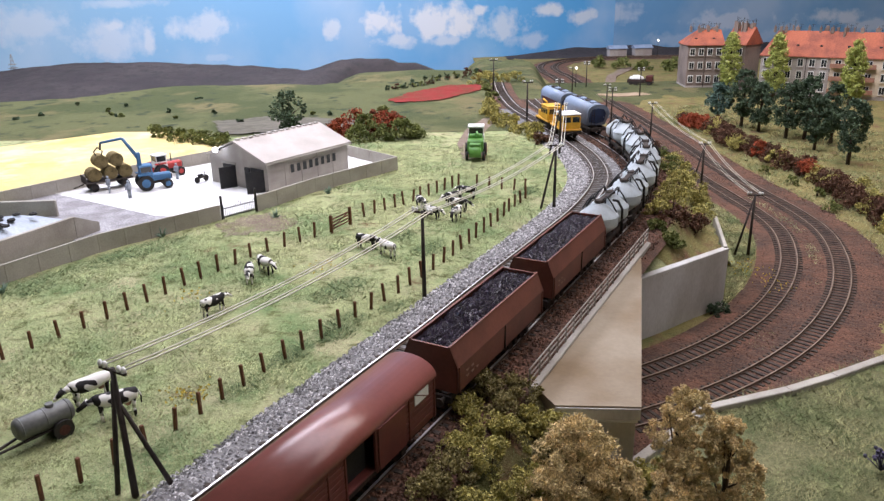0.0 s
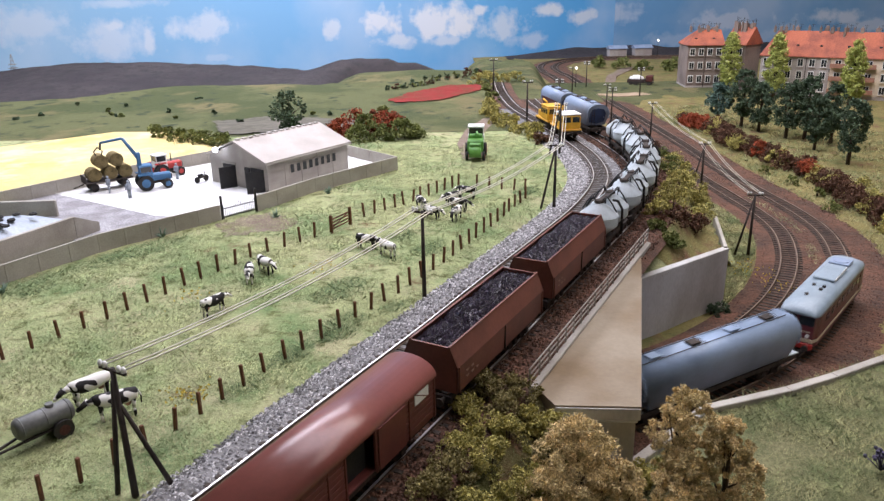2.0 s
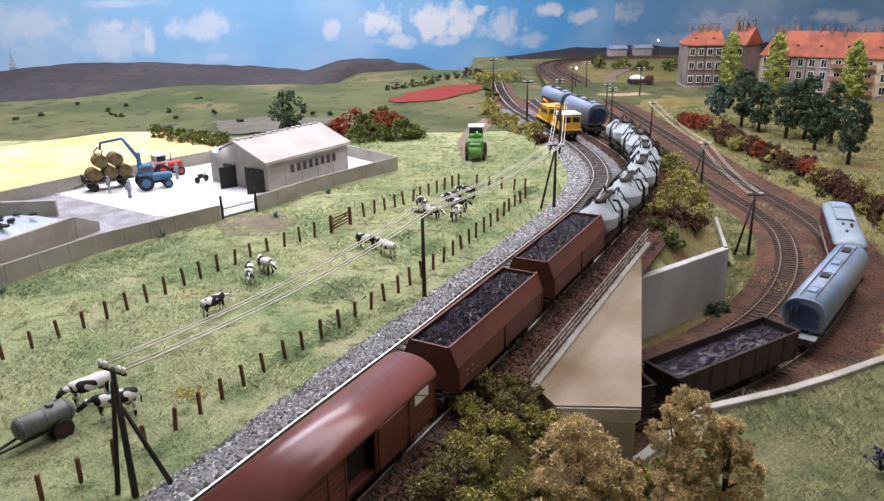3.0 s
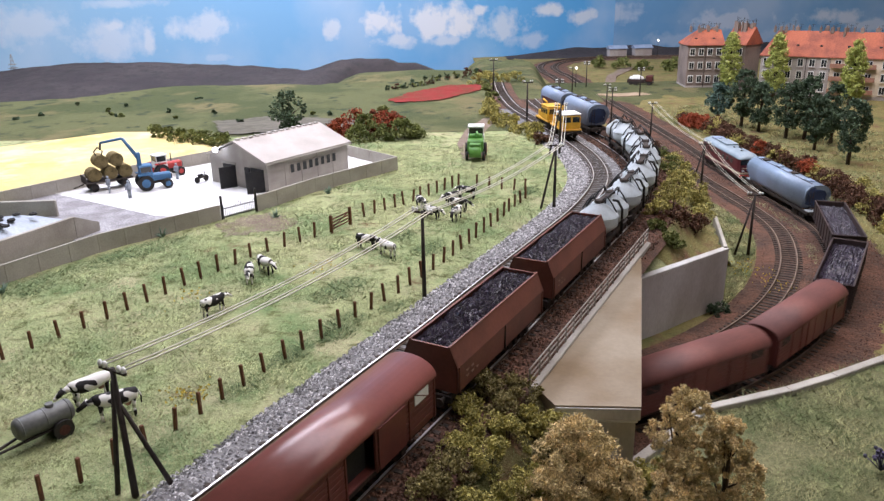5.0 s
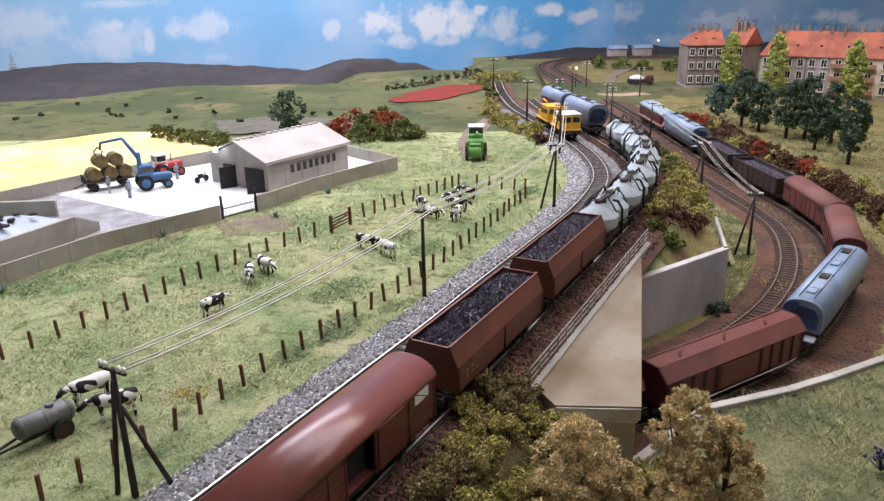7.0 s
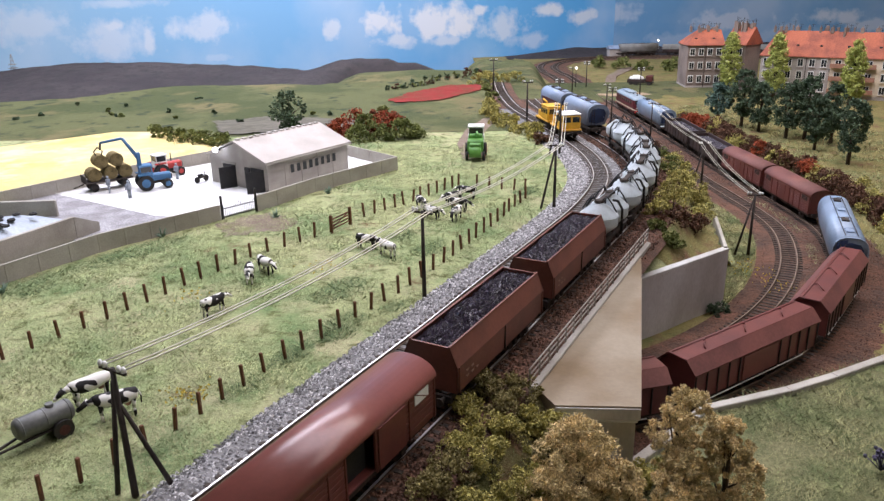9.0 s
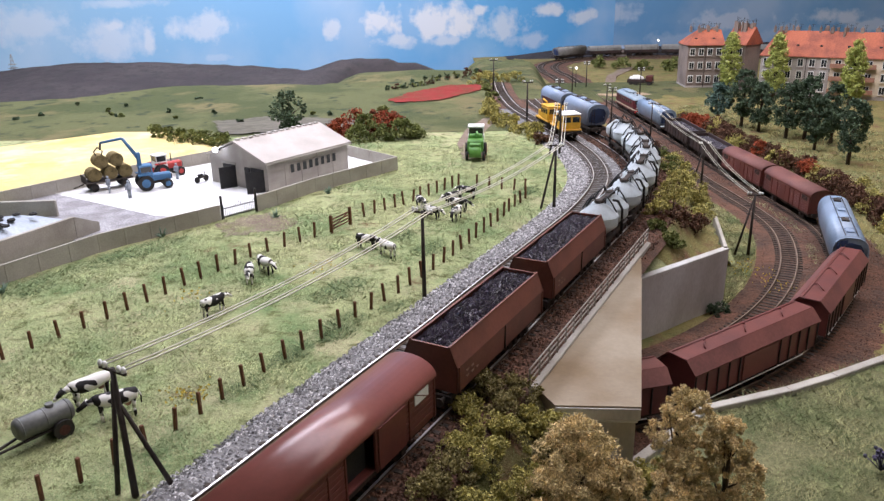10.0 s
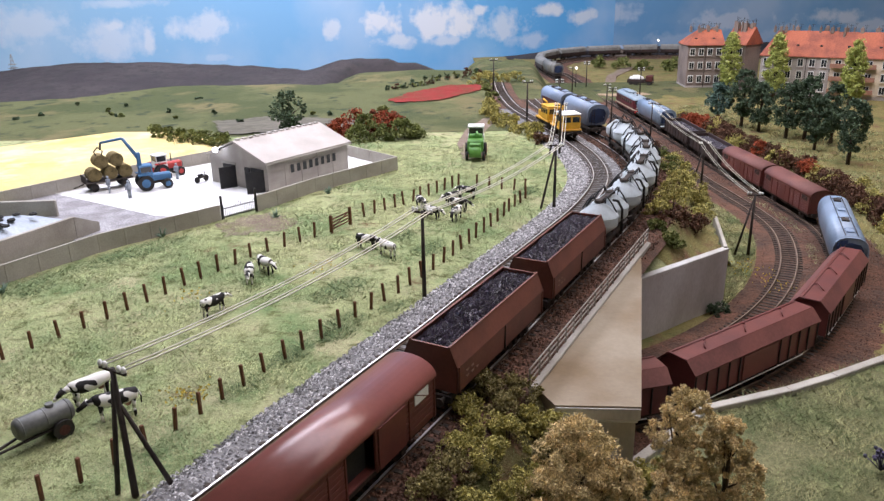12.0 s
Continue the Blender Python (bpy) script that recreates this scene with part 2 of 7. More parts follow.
def field_material(name, tones, fine_amount=0.35):
    """A ground sheet: tones are (colour, noise scale, threshold, softness), laid over one another, with a fibrous fine grain."""
    m = bpy.data.materials.new(name)
    m.use_nodes = True
    t, L = m.node_tree, m.node_tree.links
    b = t.nodes["Principled BSDF"]
    co, mp = t.nodes.new("ShaderNodeTexCoord"), t.nodes.new("ShaderNodeMapping")
    mp.inputs["Scale"].default_value = (87, 87, 87)
    L.new(co.outputs["Object"], mp.inputs["Vector"])
    last = None
    for k, (col, scale, thr, soft) in enumerate(tones):
        if last is None:
            rgb = t.nodes.new("ShaderNodeRGB")
            rgb.outputs[0].default_value = (*col, 1)
            last = rgb.outputs[0]
            continue
        n = t.nodes.new("ShaderNodeTexNoise")
        n.noise_dimensions = "4D"
        n.inputs["W"].default_value = k * 3.7
        n.inputs["Scale"].default_value, n.inputs["Detail"].default_value, n.inputs["Roughness"].default_value = scale, 6, 0.62
        L.new(mp.outputs[0], n.inputs["Vector"])
        r = t.nodes.new("ShaderNodeMapRange")
        r.inputs[1].default_value, r.inputs[2].default_value = thr - soft, thr + soft
        L.new(n.outputs[0], r.inputs[0])
        mx = t.nodes.new("ShaderNodeMix")
        mx.data_type = "RGBA"
        mx.inputs["B"].default_value = (*col, 1)
        L.new(last, mx.inputs["A"])
        L.new(r.outputs[0], mx.inputs["Factor"])
        last = mx.outputs["Result"]
    g = t.nodes.new("ShaderNodeTexNoise")
    g.inputs["Scale"].default_value, g.inputs["Detail"].default_value, g.inputs["Roughness"].default_value = 5.0, 8, 0.75
    L.new(mp.outputs[0], g.inputs["Vector"])
    v = t.nodes.new("ShaderNodeMapRange")
    v.inputs[1].default_value, v.inputs[2].default_value, v.inputs[3].default_value, v.inputs[4].default_value = 0.3, 0.7, 1 - fine_amount, 1 + fine_amount
    L.new(g.outputs[0], v.inputs[0])
    h = t.nodes.new("ShaderNodeHueSaturation")
    L.new(last, h.inputs["Color"])
    L.new(v.outputs[0], h.inputs["Value"])
    L.new(h.outputs[0], b.inputs["Base Color"])
    b.inputs["Roughness"].default_value, b.inputs["Specular IOR Level"].default_value = 0.95, 0.1
    bp = t.nodes.new("ShaderNodeBump")
    bp.inputs["Strength"].default_value, bp.inputs["Distance"].default_value = 0.9, 0.12 * S
    L.new(g.outputs[0], bp.inputs["Height"])
    L.new(bp.outputs[0], b.inputs["Normal"])
    return m


M["bank"] = field_material("dark_bank_soil", [((0.1, 0.085, 0.035), 1, 0, 0), ((0.075, 0.085, 0.03), 0.3, 0.5, 0.1), ((0.13, 0.07, 0.045), 0.5, 0.56, 0.08)], 0.5)
M["dark_bed"] = mat("dark_grey_ballast_bed", (0.2, 0.195, 0.195), (0.12, 0.115, 0.115), 1, 7, 0.95, amount=0.5, bump=1.0)
M["faded"] = mat("faded_marking", (0.33, 0.22, 0.17), (0.25, 0.15, 0.12), 2, 9, 0.7, amount=0.3, bump=0)
M["verge"] = field_material("green_verge_turf", [((0.165, 0.165, 0.085), 1, 0, 0), ((0.1, 0.125, 0.055), 0.3, 0.53, 0.08), ((0.2, 0.19, 0.1), 0.5, 0.57, 0.08)], 0.5)
M["farcover"] = mat("weathered_wagon_cover", (0.27, 0.27, 0.26), (0.18, 0.18, 0.17), 0.5, 5, 0.8, amount=0.15)
M["meadow"] = field_material("meadow_turf", [((0.35, 0.375, 0.19), 1, 0, 0), ((0.165, 0.235, 0.1), 0.13, 0.53, 0.07), ((0.39, 0.37, 0.215), 0.25, 0.55, 0.07), ((0.12, 0.13, 0.05), 0.9, 0.57, 0.06), ((0.17, 0.12, 0.06), 0.4, 0.64, 0.05)])
M["cutting"] = field_material("cutting_turf", [((0.19, 0.165, 0.065), 1, 0, 0), ((0.24, 0.2, 0.085), 0.12, 0.52, 0.1), ((0.12, 0.13, 0.05), 0.3, 0.57, 0.08), ((0.17, 0.1, 0.06), 0.4, 0.6, 0.07)])
M["farfield"] = field_material("distant_meadow", [((0.105, 0.112, 0.052), 1, 0, 0), ((0.068, 0.08, 0.036), 0.05, 0.5, 0.05), ((0.15, 0.13, 0.065), 0.07, 0.57, 0.04), ((0.045, 0.055, 0.032), 0.3, 0.6, 0.03)], 0.22)
M["wheat"] = field_material("wheat_field", [((0.72, 0.57, 0.26), 1, 0, 0), ((0.62, 0.46, 0.17), 0.1, 0.52, 0.08), ((0.8, 0.68, 0.38), 0.2, 0.58, 0.08)], 0.12)
M["poppy"] = field_material("poppy_field", [((0.22, 0.035, 0.03), 1, 0, 0), ((0.15, 0.05, 0.03), 0.25, 0.55, 0.08)], 0.25)
M["forest"] = field_material("distant_forest", [((0.058, 0.05, 0.052), 1, 0, 0), ((0.042, 0.037, 0.04), 0.1, 0.5, 0.1), ((0.036, 0.036, 0.036), 0.6, 0.56, 0.08)], 0.25)
M["furrow"] = mat("ploughed_soil", (0.13, 0.118, 0.095), (0.09, 0.085, 0.062), 0.6, 3, 0.95, amount=0.35, bump=0.6, stretch=(0.25, 1.6, 1))
M["soil"] = field_material("bare_soil", [((0.2, 0.15, 0.12), 1, 0, 0), ((0.26, 0.21, 0.17), 0.4, 0.52, 0.1), ((0.2, 0.2, 0.09), 0.5, 0.6, 0.06)])


def sky_material(name, left, right, length, cloud, clouds):
    """Printed sky on a panel: paler towards one end and low down, with billowing clouds: (along, height, half width, half height, strength)."""
    m = bpy.data.materials.new(name)
    m.use_nodes = True
    t, L = m.node_tree, m.node_tree.links
    b = t.nodes["Principled BSDF"]
    co, mp, sep = t.nodes.new("ShaderNodeTexCoord"), t.nodes.new("ShaderNodeMapping"), t.nodes.new("ShaderNodeSeparateXYZ")
    mp.inputs["Scale"].default_value = (87, 87, 87)
    L.new(co.outputs["Object"], mp.inputs["Vector"])
    L.new(mp.outputs[0], sep.inputs[0])
    across = t.nodes.new("ShaderNodeMapRange")
    across.inputs[1].default_value, across.inputs[2].default_value = length[0], length[1]
    L.new(sep.outputs[0], across.inputs[0])
    base = t.nodes.new("ShaderNodeMix")
    base.data_type = "RGBA"
    base.inputs["A"].default_value, base.inputs["B"].default_value = (*left, 1), (*right, 1)
    L.new(across.outputs[0], base.inputs["Factor"])
    swirl = t.nodes.new("ShaderNodeTexNoise")
    swirl.inputs["Scale"].default_value, swirl.inputs["Detail"].default_value, swirl.inputs["Roughness"].default_value = 0.16, 6, 0.6
    L.new(mp.outputs[0], swirl.inputs["Vector"])
    total = None
    for u, z, ru, rz, strength in clouds:
        off, size, far, fade = t.nodes.new("ShaderNodeVectorMath"), t.nodes.new("ShaderNodeVectorMath"), t.nodes.new("ShaderNodeVectorMath"), t.nodes.new("ShaderNodeMapRange")
        off.operation, size.operation, far.operation = "SUBTRACT", "MULTIPLY", "LENGTH"
        off.inputs[1].default_value, size.inputs[1].default_value = (u, 0, z), (1 / ru, 0, 1 / rz)
        L.new(mp.outputs[0], off.inputs[0])
        L.new(off.outputs[0], size.inputs[0])
        L.new(size.outputs[0], far.inputs[0])
        puff = t.nodes.new("ShaderNodeMath")
        puff.operation, puff.inputs[1].default_value = "MULTIPLY_ADD", 3.2
        L.new(swirl.outputs[0], puff.inputs[0])
        L.new(far.outputs["Value"], puff.inputs[2])
        fade.inputs[1].default_value, fade.inputs[2].default_value, fade.inputs[3].default_value, fade.inputs[4].default_value = 2.75, 2.0, 0.0, strength
        L.new(puff.outputs[0], fade.inputs[0])
        if total is None:
            total = fade.outputs[0]
        else:
            top = t.nodes.new("ShaderNodeMath")
            top.operation = "MAXIMUM"
            L.new(total, top.inputs[0])
            L.new(fade.outputs[0], top.inputs[1])
            total = top.outputs[0]
    haze = t.nodes.new("ShaderNodeMapRange")
    haze.inputs[1].default_value, haze.inputs[2].default_value, haze.inputs[3].default_value, haze.inputs[4].default_value = 0.45, 0.7, 0.0, 0.35
    wide = t.nodes.new("ShaderNodeTexNoise")
    wide.inputs["Scale"].default_value, wide.inputs["Detail"].default_value = 0.03, 5
    L.new(mp.outputs[0], wide.inputs["Vector"])
    L.new(wide.outputs[0], haze.inputs[0])
    both = t.nodes.new("ShaderNodeMath")
    both.operation = "MAXIMUM"
    L.new(total, both.inputs[0])
    L.new(haze.outputs[0], both.inputs[1])
    mx = t.nodes.new("ShaderNodeMix")
    mx.data_type = "RGBA"
    mx.inputs["B"].default_value = (*cloud, 1)
    L.new(base.outputs["Result"], mx.inputs["A"])
    L.new(both.outputs[0], mx.inputs["Factor"])
    L.new(mx.outputs["Result"], b.inputs["Base Color"])
    # The print is no lamp; a faint glow is added to brighten it.
    L.new(mx.outputs["Result"], b.inputs["Emission Color"])
    b.inputs["Emission Strength"].default_value = 0.12
    b.inputs["Roughness"].default_value, b.inputs["Specular IOR Level"].default_value = 0.7, 0.15
    return m


CLOUDS = [(186, 9.4, 12.1, 6.0, 0.55), (211, 4.1, 12.2, 6.9, 0.6), (212, 8.5, 4.0, 2.3, 0.8), (221, 3.7, 2.8, 4.3, 0.75), (238, 6.8, 9.5, 4.7, 0.7), (229, 6.3, 3.0, 3.0, 0.7), (279, 5.0, 3.8, 3.6, 0.8), (296, 6.9, 7.5, 5.1, 1), (313, 6.0, 8.6, 7.0, 1), (323, 6.6, 6.7, 6.3, 1), (301, 0.5, 8.1, 2.6, 0.8), (318, -0.2, 7.5, 2.3, 0.7), (339, 3.6, 10.5, 5.0, 0.7), (349, -1.5, 9.0, 3.1, 0.5), (358, 8.8, 6.3, 2.3, 0.9), (372, 6.4, 7.5, 3.2, 0.8), (214, 14.9, 11.3, 1.5, 0.5), (241, -2.5, 5.2, 1.4, 0.4), (331, 9.6, 3.4, 1.9, 0.9)]
DULL_CLOUDS = [(0, 6.6, 9.5, 3.6, 0.5), (44, 3.7, 15.9, 4.0, 0.6), (82, 4.0, 12.7, 2.8, 0.7), (97, 0.7, 10.7, 2.8, 0.6), (64, -1.7, 12.8, 3.7, 0.35), (24, -3.0, 12.8, 2.9, 0.3)]
M["sky"] = sky_material("printed_sky", (0.3, 0.49, 0.66), (0.09, 0.33, 0.64), (176, 372), (0.62, 0.66, 0.72), CLOUDS)
M["sky_dull"] = sky_material("printed_dull_sky", (0.11, 0.25, 0.43), (0.14, 0.27, 0.43), (0, 160), (0.5, 0.53, 0.58), DULL_CLOUDS)


# ---- mesh building ----
class Shape:
    """Collects vertices and faces in full-size metres."""

    def __init__(self):
        self.v, self.f, self.s = [], [], []

    def add(self, verts, faces, smooth=False, m=None):
        n = len(self.v)
        self.v += [tuple(m @ Vector(p)) for p in verts] if m else [tuple(p) for p in verts]
        self.f += [tuple(n + i for i in f) for f in faces]
        self.s += [smooth] * len(faces)
        return self

    def box(self, c, s, bev=0.03, m=None):
        """A box with chamfered edges."""
        h = [k / 2 for k in s]
        b = min(bev, *(k * 0.45 for k in h))
        pts, idx = [], {}
        for sx in (-1, 1):
            for sy in (-1, 1):
                for sz in (-1, 1):
                    for a in range(3):
                        q = [sx * (h[0] - b), sy * (h[1] - b), sz * (h[2] - b)]
                        q[a] += (sx, sy, sz)[a] * b
                        idx[sx, sy, sz, a] = len(pts)
                        pts.append((c[0] + q[0], c[1] + q[1], c[2] + q[2]))
        fs = []
        for a in range(3):
            u, w = (a + 1) % 3, (a + 2) % 3
            for d in (-1, 1):
                ring = []
                for du, dw in ((-1, -1), (1, -1), (1, 1), (-1, 1)):
                    k = [0, 0, 0]
                    k[a], k[u], k[w] = d, du, dw
                    ring.append(idx[(*k, a)])
                fs.append(ring if d > 0 else ring[::-1])
            for du in (-1, 1):
                for dw in (-1, 1):
                    k0, k1 = [0, 0, 0], [0, 0, 0]
                    k0[a], k0[u], k0[w] = -1, du, dw
                    k1[a], k1[u], k1[w] = 1, du, dw
                    q = [idx[(*k0, u)], idx[(*k1, u)], idx[(*k1, w)], idx[(*k0, w)]]
                    fs.append(q if du * dw < 0 else q[::-1])
        for sx in (-1, 1):
            for sy in (-1, 1):
                for sz in (-1, 1):
                    q = [idx[sx, sy, sz, 0], idx[sx, sy, sz, 1], idx[sx, sy, sz, 2]]
                    fs.append(q if sx * sy * sz > 0 else q[::-1])
        return self.add(pts, fs, False, m)

    def cyl(self, p0, p1, r0, r1=None, n=12, caps=True, smooth=True):
        r1 = r0 if r1 is None else r1
        a, b = Vector(p0), Vector(p1)
        z = (b - a).normalized()
        x = z.orthogonal().normalized()
        y = z.cross(x)
        pts = []
        for c, r in ((a, r0), (b, r1)):
            for k in range(n):
                t = 2 * math.pi * k / n
                pts.append(c + r * (math.cos(t) * x + math.sin(t) * y))
        self.add(pts, [(k, (k + 1) % n, n + (k + 1) % n, n + k) for k in range(n)], smooth)
        if caps:
            m = len(self.v) - 2 * n
            self.f += [tuple(m + k for k in range(n - 1, -1, -1)), tuple(m + n + k for k in range(n))]
            self.s += [False, False]
        return self

    def tube(self, pts, r, n=6):
        """One continuous round bar along a line of points."""
        P = [Vector(q) for q in pts]
        rings, x = [], None
        for i, c in enumerate(P):
            z = (P[min(i + 1, len(P) - 1)] - P[max(i - 1, 0)]).normalized()
            x = z.orthogonal().normalized() if x is None else (x - z * x.dot(z)).normalized()
            y = z.cross(x)
            rings.append([tuple(c + r * (math.cos(2 * math.pi * k / n) * x + math.sin(2 * math.pi * k / n) * y)) for k in range(n)])
        return self.loft(rings, True)

    def turn(self, profile, centre=(0, 0, 0), n=20):
        """A body of revolution about a vertical axis; profile of (radius, height)."""
        pts, fs = [], []
        for r, z in profile:
            for k in range(n):
                t = 2 * math.pi * k / n
                pts.append((centre[0] + r * math.cos(t), centre[1] + r * math.sin(t), centre[2] + z))
        for i in range(len(profile) - 1):
            for k in range(n):
                fs.append((i * n + k, i * n + (k + 1) % n, (i + 1) * n + (k + 1) % n, (i + 1) * n + k))
        fs += [tuple(range(n - 1, -1, -1)), tuple((len(profile) - 1) * n + k for k in range(n))]
        return self.add(pts, fs, True)

    def loft(self, rings, smooth=False, caps=True):
        """Rings of equally many points, in order along the body."""
        n = len(rings[0])
        pts = [p for ring in rings for p in ring]
        fs = [(i * n + k, i * n + (k + 1) % n, (i + 1) * n + (k + 1) % n, (i + 1) * n + k) for i in range(len(rings) - 1) for k in range(n)]
        self.add(pts, fs, smooth)
        if caps:
            m = len(self.v) - len(pts)
            self.f += [tuple(m + k for k in range(n - 1, -1, -1)), tuple(m + len(pts) - n + k for k in range(n))]
            self.s += [False, False]
        return self

    def prism(self, profile, x0, x1, smooth=False):
        """A profile of (y, z) drawn out along x."""
        return self.loft([[(x, y, z) for y, z in profile] for x in (x0, x1)], smooth)

    def ball(self, c, r, n=8, m=6, squash=(1, 1, 1), rough=0.0):
        pts, fs = [(c[0], c[1], c[2] - r * squash[2])], []
        for i in range(1, m):
            for k in range(n):
                a, t = math.pi * i / m, 2 * math.pi * k / n
                q = 1 + rough * random.uniform(-1, 1)
                pts.append((c[0] + r * q * squash[0] * math.sin(a) * math.cos(t), c[1] + r * q * squash[1] * math.sin(a) * math.sin(t), c[2] - r * q * squash[2] * math.cos(a)))
        pts.append((c[0], c[1], c[2] + r * squash[2]))
        for k in range(n):
            fs.append((0, 1 + (k + 1) % n, 1 + k))
            fs.append((len(pts) - 1, 1 + (m - 2) * n + k, 1 + (m - 2) * n + (k + 1) % n))
            for i in range(m - 2):
                fs.append((1 + i * n + k, 1 + i * n + (k + 1) % n, 1 + (i + 1) * n + (k + 1) % n, 1 + (i + 1) * n + k))
        return self.add(pts, fs, True)

    def mesh(self, name, material):
        me = bpy.data.meshes.new(name)
        me.from_pydata([(x * S, y * S, z * S) for x, y, z in self.v], [], self.f)
        me.polygons.foreach_set("use_smooth", self.s)
        me.materials.append(material)
        me.update()
        bm = bmesh.new()
        bm.from_mesh(me)
        bmesh.ops.recalc_face_normals(bm, faces=bm.faces)
        bm.to_mesh(me)
        bm.free()
        return me


def part(name, shape, material, parent=None, label="", m=None):
    """One mesh object under a thing or a part."""
    ob = new(name, shape if isinstance(shape, bpy.types.Mesh) else shape.mesh(name, M[material]))
    if parent:
        ob.parent = parent
    if m is not None:
        ob.matrix_basis = m
    return tagged(ob, label) if label else ob


def thing(name, label, category, m=None, group="", kind=""):
    ob = new(name)
    ob.empty_display_size = 0.01
    if m is not None:
        ob.matrix_basis = m
    return tagged(ob, label, category, group, kind)


def raw(name, verts, faces, material, label="", category="", kind="", parent=None, smooth=False):
    """A large mesh straight from arrays, in full-size metres."""
    me = bpy.data.meshes.new(name)
    me.from_pydata((np.asarray(verts, float) * S).tolist(), [], faces if isinstance(faces, list) else faces.tolist())
    if smooth:
        me.polygons.foreach_set("use_smooth", [True] * len(me.polygons))
    me.materials.append(M[material])
    ob = new(name, me)
    if parent:
        ob.parent = parent
    return tagged(ob, label, category, "", kind)


# ---- lines in plan ----
def curve_through(points, step=0.25):
    """A smooth line through the points, at even steps."""
    P = [np.array(q, float) for q in points]
    P = [2 * P[0] - P[1]] + P + [2 * P[-1] - P[-2]]
    out = []
    for i in range(1, len(P) - 2):
        a, b, c, d = P[i - 1:i + 3]
        for k in range(40):
            t = k / 40
            out.append(0.5 * (2 * b + (c - a) * t + (2 * a - 5 * b + 4 * c - d) * t * t + (3 * b - a - 3 * c + d) * t ** 3))
    out = np.array(out + [P[-2]])
    s = np.concatenate([[0], np.cumsum(np.linalg.norm(np.diff(out, axis=0), axis=1))])
    g = np.arange(0, s[-1], step)
    return np.stack([np.interp(g, s, out[:, 0]), np.interp(g, s, out[:, 1])], 1)


def normals(line):
    d = np.gradient(line, axis=0)
    d /= np.linalg.norm(d, axis=1)[:, None]
    return np.stack([d[:, 1], -d[:, 0]], 1)


def shifted(line, off):
    q = line + normals(line) * off
    s = np.concatenate([[0], np.cumsum(np.linalg.norm(np.diff(q, axis=0), axis=1))])
    g = np.arange(0, s[-1], 0.25)
    return np.stack([np.interp(g, s, q[:, 0]), np.interp(g, s, q[:, 1])], 1)


def along(line, s):
    """Place and heading (degrees) at s metres along a line."""
    i = min(max(s / 0.25, 0), len(line) - 2)
    k = int(i)
    p = line[k] + (line[k + 1] - line[k]) * (i - k)
    a, b = line[max(k - 4, 0)], line[min(k + 5, len(line) - 1)]
    return p, math.degrees(math.atan2(b[1] - a[1], b[0] - a[0]))


def ride(line, s, half, z):
    """The pose of a vehicle whose middle stands s metres along, on two pivots."""
    (a, _), (b, _) = along(line, s - half), along(line, s + half)
    c = (a + b) / 2
    return at(c[0], c[1], z, 0, 0, math.degrees(math.atan2(b[1] - a[1], b[0] - a[0])))


def side_of(line, xs, ys):
    """Signed distance from a line, right of its heading positive, for arrays."""
    L = line[::4]
    N = normals(L)
    shape = xs.shape
    q = np.stack([xs.ravel(), ys.ravel()], 1)
    out = np.zeros(len(q))
    for k in range(0, len(q), 20000):
        d = q[k:k + 20000, None, :] - L[None]
        i = np.argmin((d ** 2).sum(2), 1)
        v = d[np.arange(len(i)), i]
        r = np.sqrt((v ** 2).sum(1))
        out[k:k + 20000] = r * np.sign((v * N[i]).sum(1))
    return out.reshape(shape)


ZL, Z1, Z2 = -6.19, 0.6, 0.4
T1 = curve_through([(-14.2, 15.8), (-9.25, 24.4), (-5.8, 30.6), (-.6, 39.8), (3.1, 46.7), (7.9, 55.4), (11.9, 62.9), (15, 70.3), (16.5, 76.1), (17, 82.8), (16.6, 89.6), (15.4, 98.5), (13.5, 109), (11.9, 119.5), (11.3, 132), (11.5, 147), (12.8, 171), (14, 186)])
T2 = shifted(T1, 4.2)
T4 = curve_through([(-170, 37), (-90, 37), (-20, 37), (-8, 36.9), (1, 37.6), (7.9, 39.2), (13.8, 41.4), (20.5, 45.3), (26.4, 50.1), (31.4, 55.8), (35.4, 62.0), (38.5, 68.8), (40.5, 75.9), (40.9, 83), (40.4, 91), (39.8, 100), (39.6, 112), (39.5, 126), (39.0, 145), (38.4, 160), (37.2, 185), (36.7, 214), (35.5, 226), (36, 240), (40, 252), (48, 260), (62, 264), (82, 263), (120, 252), (150, 240)])
T3 = shifted(T4, -4.5)
S4 = 150.0  # length of the hidden run before the open line


def smooth01(a, b, x):
    t = np.clip((x - a) / (b - a), 0, 1)
    return t * t * (3 - 2 * t)


def rnoise(xs, ys, scale, seed):
    """Cheap smooth value noise for arrays."""
    r = np.random.RandomState(seed)
    g = r.rand(128, 128)
    u, v = xs / scale + 40.3, ys / scale + 37.7
    i, j = np.floor(u).astype(int), np.floor(v).astype(int)
    a, b = u - i, v - j
    a, b = a * a * (3 - 2 * a), b * b * (3 - 2 * b)
    G = lambda p, q: g[p % 128, q % 128]
    return (G(i, j) * (1 - a) + G(i + 1, j) * a) * (1 - b) + (G(i, j + 1) * (1 - a) + G(i + 1, j + 1) * a) * b


